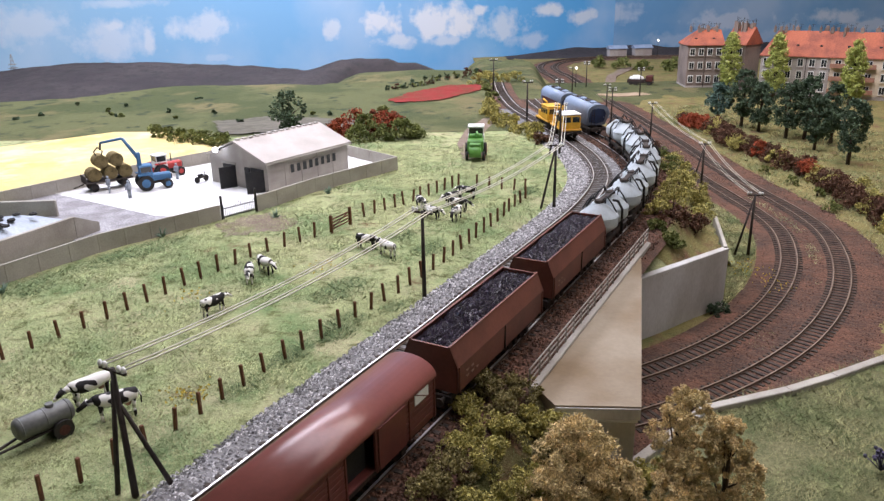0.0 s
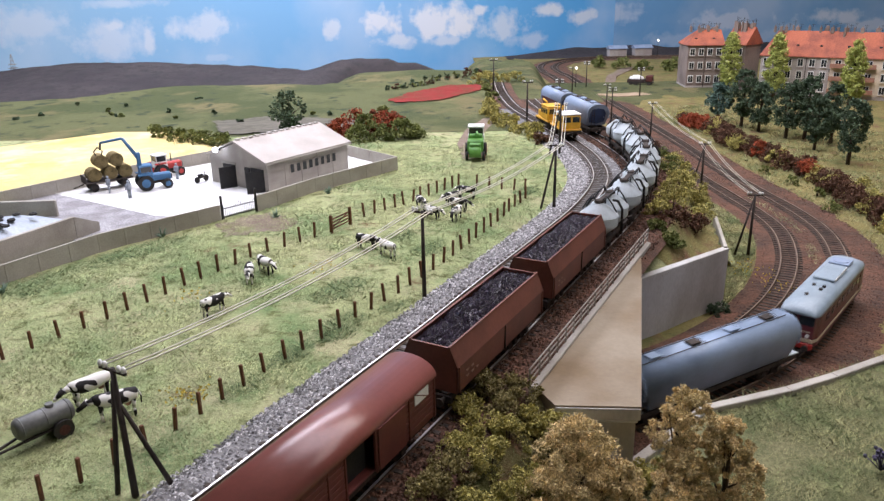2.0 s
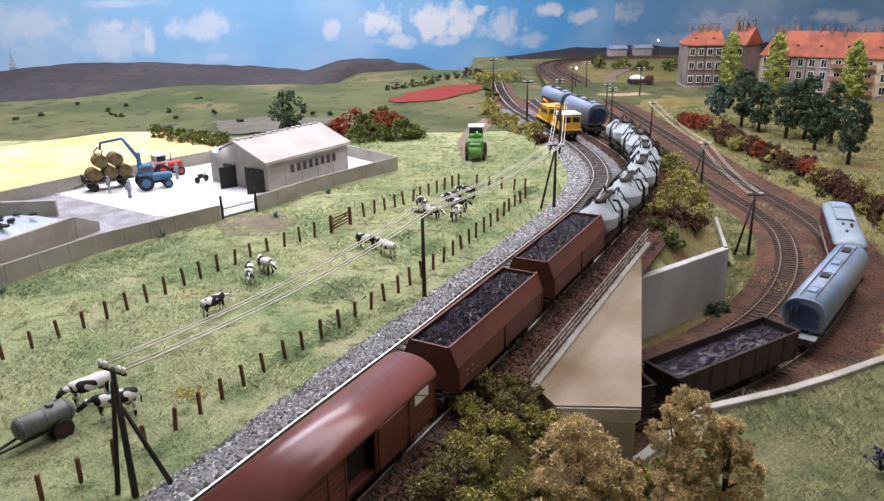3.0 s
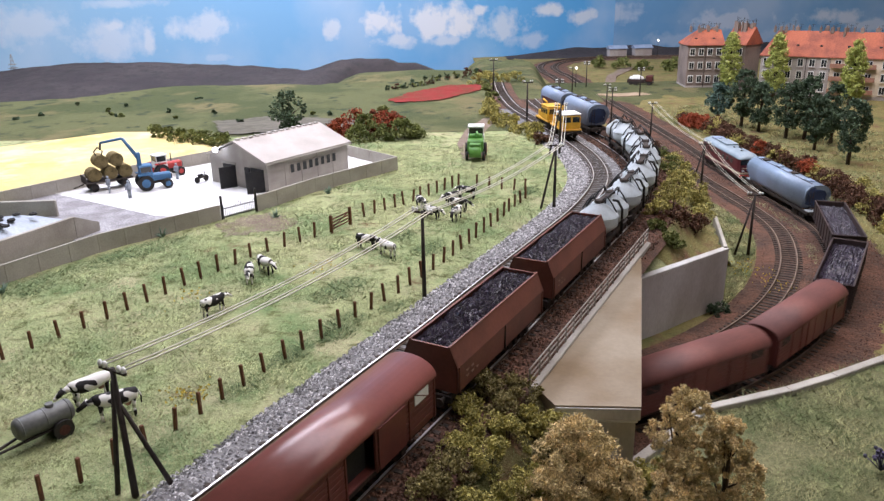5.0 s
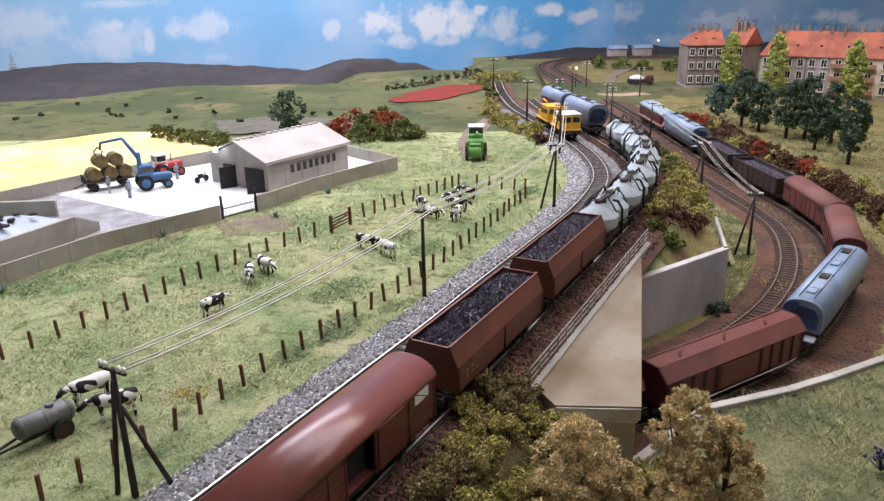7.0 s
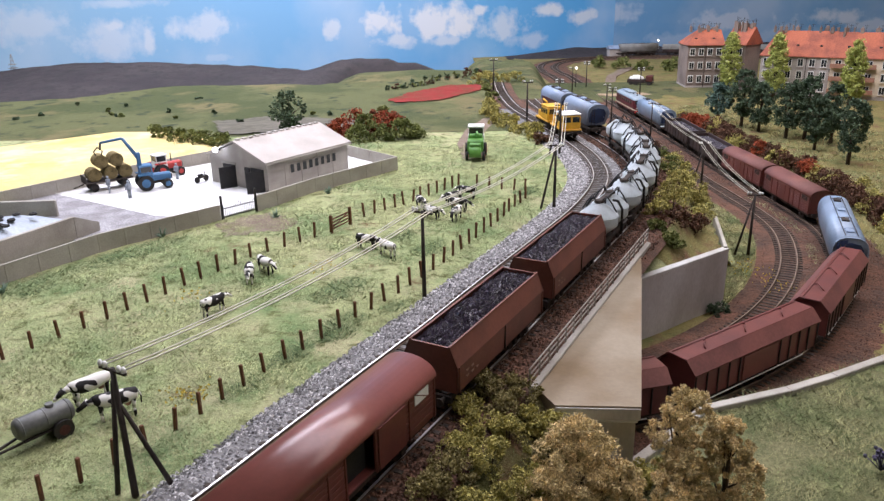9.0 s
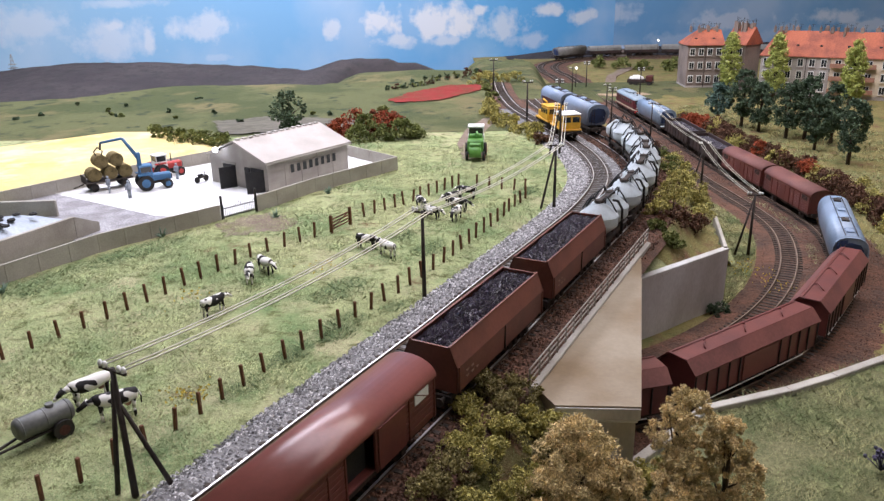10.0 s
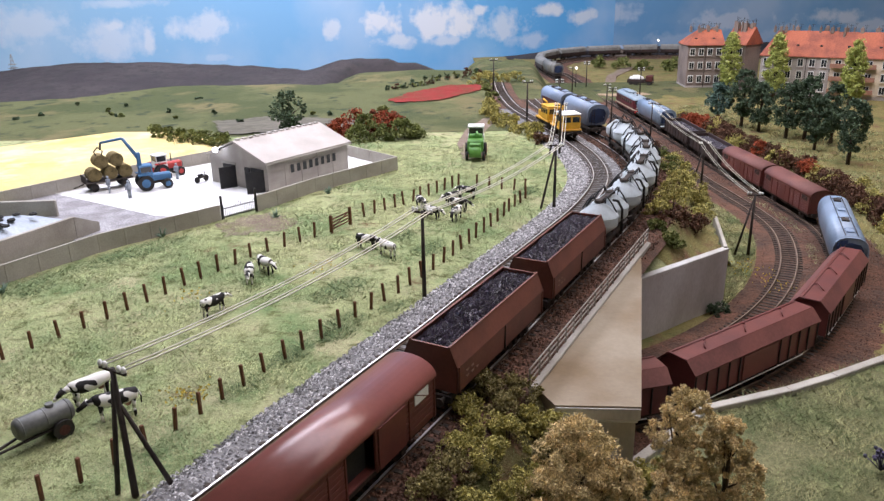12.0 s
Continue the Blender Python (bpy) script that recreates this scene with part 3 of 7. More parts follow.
def upper_height(x, y):
    """Height of the meadow level, its embankment and the rising ground behind it."""
    d = side_of(T1, x, y)
    calm = 1 - smooth01(-3.6, -2.6, d) * smooth01(8.0, 7.0, d)
    z = ((rnoise(x, y, 3.0, 1) - 0.5) * 0.16 + (rnoise(x, y, 0.9, 2) - 0.5) * 0.07) * calm
    front = np.where((x > 9) & (y < 30.9 + 0.45 * x), 1.0, smooth01(41, 33, y))
    far = np.maximum(smooth01(63, 72, y), smooth01(24.6, 26.5, x) * smooth01(52, 60, y))
    mid = (1 - front) * (1 - far)
    far = far * (1 - front)
    fall = front * (3.4 * smooth01(7.4, 12.5, d)) + mid * (1.9 * smooth01(8.0, 10.6, d)) + far * (6.9 * smooth01(7.6, 14.0, d))
    z = z - fall
    behind = (x - 14.2) * -0.585 + (y - 52.0) * 0.811
    aside = (23.1 - x) * 0.97 + (y - 58.0) * 0.238
    near_wall = (x > 12.5) & (y > 49) & (y < 68.5) & (x < 26)
    z = np.where(near_wall, np.minimum(z, -1.55 + 0.75 * np.maximum(np.minimum(behind, aside), -0.3)), z)
    z = z + 0.5 * smooth01(110, 150, y) * (d < 0) * rnoise(x, y, 22, 5)
    z = z - 9.0 * smooth01(156, 180, y) * smooth01(11, -1, x) + 0.9 * smooth01(150, 190, y) * smooth01(9, 18, x)
    return z


CUT = [(5.0, 33.4), (9.3, 31.6), (14.5, 36.9), (19.8, 38.7), (27.2, 42.2), (60, 58), (190, 115), (190, 66.5), (25.2, 66.6), (23.3, 57.9), (14.5, 51.5), (13.6, 50.6)]


def inside(poly, x, y):
    r = np.zeros(x.shape, bool)
    for (x0, y0), (x1, y1) in zip(poly, poly[1:] + poly[:1]):
        c = (y0 > y) != (y1 > y)
        with np.errstate(divide="ignore", invalid="ignore"):
            r ^= c & (x < (x1 - x0) * (y - y0) / ((y1 - y0) if y1 != y0 else 1e-9) + x0)
    return r


def sheet(name, gx, gy, hfun, material, label, keep=None):
    X, Y = np.meshgrid(gx, gy)
    Z = hfun(X, Y)
    n, m = len(gx), len(gy)
    idx = np.arange(n * m).reshape(m, n)
    F = np.stack([idx[:-1, :-1], idx[:-1, 1:], idx[1:, 1:], idx[1:, :-1]], -1).reshape(-1, 4)
    if keep is not None:
        k = keep(X, Y)
        F = F[(k[:-1, :-1] & k[:-1, 1:] & k[1:, 1:] & k[1:, :-1]).reshape(-1)]
    V = np.stack([X.ravel(), Y.ravel(), Z.ravel()], 1)
    used = np.unique(F)
    re = np.full(len(V), -1)
    re[used] = np.arange(len(used))
    return raw(name, V[used], re[F], material, label, "ground", "structure", smooth=True)


FAR_EDGE = 104.0
GX = np.concatenate([np.arange(-175, -46, 4.0), np.arange(-46, 34, 0.5), np.arange(34, 175, 4.0)])
GY = np.concatenate([np.arange(-30, 15, 3.0), np.arange(15, 92, 0.5), np.arange(92, 150, 1.5), np.arange(150, 200, 4.0)])
sheet("ground", GX, GY, upper_height, "meadow", "grassy model meadow with a railway embankment", lambda x, y: ~inside(CUT, x, y) & (y < FAR_EDGE))
sheet("ground_far", GX, GY, upper_height, "farfield", "dull green rolling fields behind the farm", lambda x, y: ~inside(CUT, x, y) & (y > FAR_EDGE - 1.6))
sheet("ground_verge", GX, GY, lambda x, y: upper_height(x, y) + 0.035, "verge", "grey-green verge in front of the parapet", lambda x, y: (x > 8.4) & (x < 60) & (y < 31.0 + 0.45 * x) & (y > 10) & ~inside(CUT, x, y))
lower_height = lambda x, y: ZL - 0.44 + (rnoise(x, y, 2.5, 7) - 0.5) * 0.12 + 0.5 * smooth01(3.5, 9, side_of(T4, x, y)) * rnoise(x, y, 6, 8)
sheet("ground_cutting", np.concatenate([np.arange(-175, 5, 6.0), np.arange(5, 62, 0.6), np.arange(62, 176, 3.0)]), np.concatenate([np.arange(30, 100, 0.6), np.arange(100, 310, 3.0)]), lower_height, "cutting", "mossy green and brown ground beside the lower tracks", lambda x, y: (x > 12) | (y < 186))


def strip(name, line, s0, s1, offs, material, label="", category="", kind="structure", rough=0.0, parent=None):
    """A band along a line: offs are (sideways, height) pairs."""
    q = line[int(s0 * 4):int(s1 * 4)]
    N = normals(q)
    rows = []
    for o, z in offs:
        p = q + N * o
        zz = np.full(len(p), z) + (np.random.rand(len(p)) - 0.5) * rough
        rows.append(np.concatenate([p, zz[:, None]], 1))
    V = np.stack(rows, 1).reshape(-1, 3)
    k, n = len(offs), len(q)
    idx = np.arange(n * k).reshape(n, k)
    F = np.stack([idx[:-1, :-1], idx[:-1, 1:], idx[1:, 1:], idx[1:, :-1]], -1).reshape(-1, 4)
    return raw(name, V, F, material, label, category, kind, parent)


def stones(name, line, s0, s1, offs, size, count, material, parent, seed):
    """Loose stones strewn along a band."""
    r = np.random.RandomState(seed)
    ss = s0 + (s1 - s0) * r.rand(count)
    N = normals(line)
    i = (ss * 4).astype(int)
    o = r.rand(count)
    xs = np.array([a for a, _ in offs])
    zs = np.array([b for _, b in offs])
    side = xs[0] + (xs[-1] - xs[0]) * o
    z = np.interp(side, xs, zs)
    c = np.concatenate([line[i] + N[i] * side[:, None], z[:, None]], 1)
    base = np.array([(1, 0, 0), (0, 1, 0), (-1, 0, 0), (0, -1, 0), (0, 0, 1), (0, 0, -1)], float)
    tri = np.array([(0, 1, 4), (1, 2, 4), (2, 3, 4), (3, 0, 4), (1, 0, 5), (2, 1, 5), (3, 2, 5), (0, 3, 5)])
    k = size * (0.6 + 0.8 * r.rand(count, 6, 3))
    a = r.rand(count) * 6.28
    ca, sa = np.cos(a)[:, None], np.sin(a)[:, None]
    b = base[None] * k
    b = np.stack([b[..., 0] * ca - b[..., 1] * sa, b[..., 0] * sa + b[..., 1] * ca, b[..., 2] * 0.8 + 0.25 * b[..., 0] * (r.rand(count, 1) - 0.5)], -1)
    V = (c[:, None] + b).reshape(-1, 3)
    F = (tri[None] + 6 * np.arange(count)[:, None, None]).reshape(-1, 3)
    return raw(name, V, F, material, "", "", "stuff", parent)


def rail_pair(line, s0, s1, z, parent, head="railtop", spread=0.7175):
    for o in (-spread, spread):
        r = strip("rail", line, s0, s1, [(o - 0.09, z - 0.19), (o - 0.03, z - 0.15), (o - 0.04, z - 0.02), (o + 0.04, z - 0.02), (o + 0.03, z - 0.15), (o + 0.09, z - 0.19)], "rail", "", "", "", parent=parent)
        strip("rail_head", line, s0, s1, [(o - 0.045, z - 0.05), (o - 0.045, z), (o + 0.045, z), (o + 0.045, z - 0.05)], head, "worn rail head, lamp sheen put into its pale colour" if head == "railtop" else "dull rusty rail head", "", "", parent=r)


sleeper_mesh = Shape().box((0, 0, -0.1), (0.27, 2.45, 0.2), 0.03).mesh("sleeper", M["sleeper"])


def sleepers(line, s0, s1, near0, near1, z, parent):
    """Sleepers of the near stretch are single parts, the rest one mesh."""
    rest = Shape()
    s = s0
    while s < s1:
        p, a = along(line, s)
        a += random.uniform(-1.5, 1.5)
        if near0 <= s <= near1:
            ob = new("sleeper", sleeper_mesh)
            ob.parent = parent
            ob.matrix_basis = at(p[0], p[1], z - 0.19, 0, 0, a)
        else:
            rest.box((0, 0, -0.1), (0.27, 2.45, 0.2), 0.03, pose(p[0], p[1], z - 0.19, 0, 0, a))
        s += 0.66
    if rest.v:
        tagged(part("sleeper_row", rest, "sleeper", parent), kind="stuff")


def track(line, s0, s1, near0, near1, z, label, head="railtop"):
    t = thing("railway_track", label, "track", kind="structure")
    rail_pair(line, s0, s1, z, t, head)
    sleepers(line, s0, s1, near0, near1, z, t)
    return t


L1, L2, L3, L4 = (len(q) * 0.25 - 1 for q in (T1, T2, T3, T4))
L1 = 0.25 * int(np.argmin(np.abs(T1[:, 1] - 152)))
t1 = track(T1, 1, L1, 8, 75, Z1, "single track on fresh grey ballast")
t2 = track(T2, 1, 124, 200, 201, Z2, "track on rusty brown ballast under the standing train")
t3 = track(T3, S4 + 20, L3, S4 + 36, S4 + 108, ZL, "inner curved track on rusty brown ballast", "railrust")
t4 = track(T4, S4 + 12, L4, S4 + 30, S4 + 105, ZL, "outer curved track on rusty brown ballast", "railrust")
B1 = [(-3.1, 0.0), (-2.3, 0.3), (-1.5, 0.35), (1.5, 0.35), (2.1, 0.26), (2.5, 0.18)]
strip("ballast_bed", T1, 0.5, 112, B1, "dark_bed", rough=0.04, parent=t1, kind="")
strip("ballast_bed", T1, 112, L1, B1, "brown_bed", rough=0.04, parent=t1, kind="")
stones("ballast_stone", T1, 1, 95, [(-3.3, 0.02), (-2.2, 0.3), (-1.4, 0.34), (-0.8, 0.31)], 0.105, 11000, "grey_stone", t1, 3)
stones("ballast_stone", T1, 1, 95, [(-0.65, 0.31), (1.4, 0.31), (2.3, 0.22)], 0.09, 5200, "grey_stone", t1, 4)
strip("ballast_bed", T2, 0.5, 125, [(-2.0, 0.12), (-1.4, 0.16), (1.5, 0.16), (2.4, 0.2), (3.3, 0.12), (4.0, -0.3)], "brown_bed", rough=0.05, parent=t2, kind="")
stones("ballast_stone", T2, 1, 90, [(-1.9, 0.2), (1.5, 0.24), (2.6, 0.2), (3.6, 0.06)], 0.1, 9000, "brown_stone", t2, 5)
strip("ballast_bed", T4, S4 + 5, L4, [(-7.4, ZL - 0.4), (-6.2, ZL - 0.28), (-4.5, ZL - 0.27), (-2.9, ZL - 0.28), (-2.2, ZL - 0.3), (-1.7, ZL - 0.28), (0, ZL - 0.27), (1.6, ZL - 0.28), (2.9, ZL - 0.34), (4.4, ZL - 0.45)], "brown_bed", rough=0.06, parent=t4, kind="")
stones("ballast_stone", T4, S4 + 28, S4 + 130, [(-6.9, ZL - 0.36), (-4.5, ZL - 0.3), (-2.3, ZL - 0.3), (-1.7, ZL - 0.3), (1.6, ZL - 0.3), (3.9, ZL - 0.4)], 0.085, 14000, "brown_stone", t4, 6)


def drape(name, line, s0, s1, o0, o1, material, label, lift=0.05):
    """A skin of other ground laid over the terrain along a line."""
    q = line[int(s0 * 4):int(s1 * 4):2]
    N = normals(q)
    o = np.arange(o0, o1 + 0.01, 0.5)
    P = q[:, None, :] + N[:, None, :] * o[None, :, None]
    X, Y = P[..., 0], P[..., 1]
    edge = np.zeros(X.shape)
    edge[:, -1] = edge[:, 0] = -0.25
    Z = upper_height(X, Y) + lift + edge
    n, k = X.shape
    idx = np.arange(n * k).reshape(n, k)
    F = np.stack([idx[:-1, :-1], idx[:-1, 1:], idx[1:, 1:], idx[1:, :-1]], -1).reshape(-1, 4)
    c = ~inside(CUT, X, Y)
    F = F[(c[:-1, :-1] & c[:-1, 1:] & c[1:, 1:] & c[1:, :-1]).reshape(-1)]
    return raw(name, np.stack([X.ravel(), Y.ravel(), Z.ravel()], 1), F, material, label, "ground", "structure", smooth=True)


drape("bank_near", T2, 1, 27, 2.6, 9.5, "bank", "dark brown and olive railway bank")
drape("bank_far", T2, 49, 118, 2.8, 8.5, "cutting", "overgrown olive and brown railway bank")
stones("ballast_stone", T2, 2, 52, [(1.6, 0.2), (2.6, 0.12), (3.2, 0.06)], 0.08, 5000, "brown_stone", t2, 9)


# ---- rolling stock: x along the track, y to its left, z up from the rail head ----
def wheelset(parent, x, r=0.47):
    w = Shape()
    for s in (-1, 1):
        w.cyl((x, s * 0.66, r), (x, s * 0.8, r), r, r, 16)
        w.cyl((x, s * 0.64, r), (x, s * 0.67, r), r + 0.05, r + 0.05, 16)
    w.cyl((x, -0.95, r), (x, 0.95, r), 0.08, 0.08, 8)
    part("wheelset", w, "steel", parent)


def underframe(parent, half, wheels, width=2.5, bogie=False):
    f = Shape()
    for s in (-1, 1):
        f.box((0, s * width * 0.42, 0.98), (2 * half, 0.16, 0.3), 0.02)
        f.box((s * (half - 0.06), 0, 0.98), (0.14, width, 0.36), 0.02)
    f.box((0, 0, 0.95), (2 * half - 0.3, 0.4, 0.25), 0.02)
    f.box((half * 0.2, 0.3, 0.62), (1.3, 0.7, 0.4), 0.03).cyl((-half * 0.3, -0.5, 0.6), (-half * 0.3 + 1.2, -0.5, 0.6), 0.22, 0.22, 10)
    part("underframe", f, "steel", parent)
    for x in wheels:
        wheelset(parent, x)
        for s in (-1, 1):
            part("axle_box", Shape().box((x, s * 0.98, 0.5), (0.34, 0.16, 0.34), 0.04).box((x, s * 1.0, 0.78), (1.0, 0.1, 0.09), 0.02), "steel", parent)
    for e in (-1, 1):
        for s in (-0.87, 0.87):
            part("buffer", Shape().cyl((e * half, s, 1.02), (e * (half + 0.4), s, 1.02), 0.1, 0.1, 10).cyl((e * (half + 0.4), s, 1.02), (e * (half + 0.48), s, 1.02), 0.22, 0.22, 14), "steel", parent)
        part("coupling", Shape().box((e * (half + 0.25), 0, 0.95), (0.6, 0.14, 0.14), 0.02), "steel", parent)


def arch(width, z0, z1, n=12, power=2.0):
    return [(width / 2 * -math.cos(math.pi * k / n), z0 + (z1 - z0) * math.sin(math.pi * k / n) ** (2 / power)) for k in range(n + 1)]


def boxcar(label, roof, half=5.6, open_door=False, group=""):
    """A covered goods wagon with a barrel roof, boarded sides and sliding doors."""
    t = thing("covered_wagon", label, "railway wagon", group=group)
    w, z0, z1 = 2.55, 1.08, 3.05
    underframe(t, half, (-half * 0.6, half * 0.6))
    door = 1.0
    for s in (-1, 1):
        for a, b in ((-half, -door), (door, half)):
            part("side_wall", Shape().box(((a + b) / 2, s * (w / 2 - 0.05), (z0 + z1) / 2), (b - a, 0.1, z1 - z0), 0.02), "redbrown", t)
            for j in range(7):
                z = z0 + 0.16 + j * (z1 - z0 - 0.2) / 7
                part("board", Shape().box(((a + b) / 2, s * (w / 2 + 0.004), z + 0.12), (b - a - 0.1, 0.05, 0.2), 0.02), "redbrown", t)
        end = [(-w / 2 + 0.1, z0)] + arch(w - 0.2, z1, 3.7) + [(w / 2 - 0.1, z0)]
        part("end_wall", Shape().prism(end, s * half - s * 0.1, s * half), "redbrown", t)
    part("floor", Shape().box((0, 0, z0 + 0.05), (2 * half - 0.2, w - 0.2, 0.12), 0.02), "redbrown", t)
    for s in (-1, 1):
        for x in (-half + 0.05, -half * 0.62, -half * 0.36, -door, door, half * 0.36, half * 0.62, half - 0.05):
            part("side_post", Shape().box((x, s * (w / 2 + 0.03), (z0 + z1) / 2), (0.1, 0.1, z1 - z0), 0.02), "redbrown", t)
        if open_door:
            # Black panel inside the door, painted as the wagon's dark interior.
            part("door_shade_panel", Shape().box((0, s * (w / 2 - 0.5), (z0 + z1) / 2), (2 * door - 0.1, 0.06, z1 - z0), 0.02), "black", t, "black panel standing in for the shade of an open doorway")
            part("sliding_door", Shape().box((2.1, s * (w / 2 + 0.09), (z0 + z1) / 2), (2.0, 0.06, z1 - z0 - 0.1), 0.02), "redbrown", t)
        else:
            d = Shape().box((0, s * (w / 2 + 0.05), (z0 + z1) / 2), (2 * door, 0.07, z1 - z0 - 0.1), 0.02)
            d.box((0, s * (w / 2 + 0.1), (z0 + z1) / 2), (0.08, 0.04, z1 - z0 - 0.2), 0.01)
            part("sliding_door", d, "redbrown", t)
        for x in (-half * 0.8, half * 0.8):
            v = part("vent_window", Shape().box((x, s * (w / 2 + 0.035), z1 - 0.36), (half * 0.2, 0.05, 0.5), 0.015), "white" if open_door else "darkwagon", t, "pale louvred vent" if open_door else "dark louvred vent")
            part("vent_bar", Shape().box((x, s * (w / 2 + 0.066), z1 - 0.36), (half * 0.22, 0.02, 0.05), 0.005, pose(x, 0, z1 - 0.36, 0, 28, 0) @ pose(-x, 0, -z1 + 0.36)), "redbrown", v)
    outer, inner = arch(w + 0.16, z1 - 0.05, 3.8, 16), arch(w + 0.06, z1 - 0.1, 3.72, 16)
    part("roof", Shape().prism(outer + inner[::-1], -half - 0.12, half + 0.12, True), roof, t, "smooth barrel roof")
    return t


def coal_load(t, x0, x1, w, z, peak, seed, count=1500):
    r = random.Random(seed)
    g, nx, ny = Shape(), 40, 12
    pts = []
    for i in range(nx + 1):
        for j in range(ny + 1):
            u, v = i / nx, j / ny
            hump = math.sin(math.pi * u) ** 0.35 * math.sin(math.pi * v) ** 0.7 * (0.8 + 0.3 * math.sin(u * 19))
            pts.append((x0 + (x1 - x0) * u, (v - 0.5) * w, z - 0.25 + peak * hump + r.uniform(-0.05, 0.05)))
    g.add(pts, [(i * (ny + 1) + j, (i + 1) * (ny + 1) + j, (i + 1) * (ny + 1) + j + 1, i * (ny + 1) + j + 1) for i in range(nx) for j in range(ny)])
    load = part("coal_load", g, "coal", t, "heaped black coal")
    lumps = Shape()
    for _ in range(count):
        q = pts[r.randrange(len(pts))]
        c = (min(max(q[0] + r.uniform(-0.15, 0.15), x0 + 0.06), x1 - 0.06), q[1] * 0.96 + r.uniform(-0.05, 0.05), q[2] + 0.03)
        a = r.uniform(0.05, 0.13)
        lumps.add([(c[0] + a * r.uniform(0.6, 1.3), c[1], c[2]), (c[0], c[1] + a, c[2] + r.uniform(-0.03, 0.03)), (c[0] - a, c[1], c[2]), (c[0], c[1] - a * r.uniform(0.6, 1.3), c[2]), (c[0] + r.uniform(-0.04, 0.04), c[1], c[2] + a)], [(0, 1, 4), (1, 2, 4), (2, 3, 4), (3, 0, 4)])
    tagged(part("coal_lump", lumps, "coal", load), kind="stuff")


def hopper(label, seed, half=5.2):
    """A brown self-discharging wagon, sides drawn in at the top, full of coal."""
    t = thing("hopper_wagon", label, "railway wagon", group="coal hopper wagons of the standing train")
    underframe(t, half + 0.25, (-half * 0.75, -half * 0.45, half * 0.45, half * 0.75))
    prof = [(-1.42, 1.25), (-1.46, 2.55), (-1.06, 3.5), (-1.0, 3.5), (-1.38, 2.5), (-1.34, 1.25)]
    b = Shape()
    b.prism(prof, -half, half)
    b.prism([(-y, z) for y, z in prof], -half, half)
    part("side_wall", b, "hopperbrown", t)
    for s in (-1, 1):
        e = Shape().prism([(-1.42, 1.25), (-1.46, 2.55), (-1.06, 3.5), (1.06, 3.5), (1.46, 2.55), (1.42, 1.25)], s * half, s * (half - 0.1))
        part("end_wall", e, "hopperbrown", t)
        r = Shape().box((0, s * 1.04, 3.52), (2 * half, 0.12, 0.07), 0.015)
        part("top_rim", r, "hopperbrown", t)
        for x in (0.0, -half + 0.2, half - 0.2):
            part("side_post", Shape().box((x, s * 1.47, 1.9), (0.09, 0.07, 1.3), 0.02), "steel" if x == 0 else "hopperbrown", t)
        part("end_ladder", Shape().box((s * (half + 0.04), 0.9, 2.0), (0.05, 0.05, 1.5), 0.01).box((s * (half + 0.04), 0.55, 2.0), (0.05, 0.05, 1.5), 0.01).box((s * (half + 0.04), 0.72, 1.7), (0.04, 0.35, 0.04), 0.01).box((s * (half + 0.04), 0.72, 2.2), (0.04, 0.35, 0.04), 0.01), "steel", t)
        for k in range(5):
            part("lettering_bar", Shape().box((-half + 1.0 + 0.5 * (k % 3), s * 1.462, 1.75 + 0.3 * (k // 3)), (0.26, 0.02, 0.09), 0.004), "faded", t, "faded pale marking")
    hop = Shape().prism([(-0.9, 0.55), (0.9, 0.55), (1.3, 1.3), (-1.3, 1.3)], -half * 0.3, half * 0.3)
    part("discharge_chute", hop, "hopperbrown", t)
    coal_load(t, -half + 0.1, half - 0.1, 2.1, 3.42, 0.52, seed, 2200)
    return t


def cement_wagon(label, colour="silo"):
    """Two pressure vessels with conical tops on a short frame."""
    t = thing("silo_wagon", label, "railway wagon", group="cement silo wagons of the standing train")
    underframe(t, 2.95, (-1.6, 1.6), 2.3)
    for x in (-1.38, 1.38):
        v = Shape().turn([(0.25, 0.85), (1.2, 1.65), (1.4, 1.85), (1.43, 1.95), (1.43, 2.6), (1.4, 2.68), (0.42, 3.5), (0.36, 3.56)], (x, 0, 0), 24)
        vessel = part("vessel", v, colour, t)
        part("hatch", Shape().turn([(0.38, 3.56), (0.38, 3.72), (0.2, 3.8)], (x, 0, 0), 14), "steel", vessel)
        part("seam_ring", Shape().turn([(1.42, 2.52), (1.455, 2.54), (1.455, 2.6), (1.42, 2.62)], (x, 0, 0), 24), colour, vessel)
    for s in (-1, 1):
        part("pipe", Shape().tube([(-0.25, s * 0.7, 3.5), (0.02, s * 1.0, 3.4), (0.02, s * 1.36, 2.8), (0.02, s * 1.4, 1.1)], 0.1, 8), "black", t)
        part("top_rail", Shape().tube([(-1.7, s * 0.55, 3.6), (-1.7, s * 0.55, 3.98), (1.7, s * 0.55, 3.98), (1.7, s * 0.55, 3.6)], 0.06, 6), "black", t)
        for x in (-1.38, 1.38):
            part("hoop", Shape().tube([(x - 0.1, s * 0.25, 3.7), (x, s * 0.5, 4.1), (x + 0.1, s * 0.95, 3.5), (x + 0.1, s * 1.3, 2.9)], 0.055, 6), "black", t)
    part("walkway", Shape().box((0, 0, 3.62), (3.6, 0.5, 0.05), 0.01), "steel", t)
    part("ladder", Shape().tube([(2.85, -0.2, 1.0), (2.75, -0.2, 3.6)], 0.035).tube([(2.85, 0.2, 1.0), (2.75, 0.2, 3.6)], 0.035).tube([(2.8, -0.2, 2), (2.8, 0.2, 2)], 0.03).tube([(2.8, -0.2, 2.6), (2.8, 0.2, 2.6)], 0.03), "steel", t)
    return t


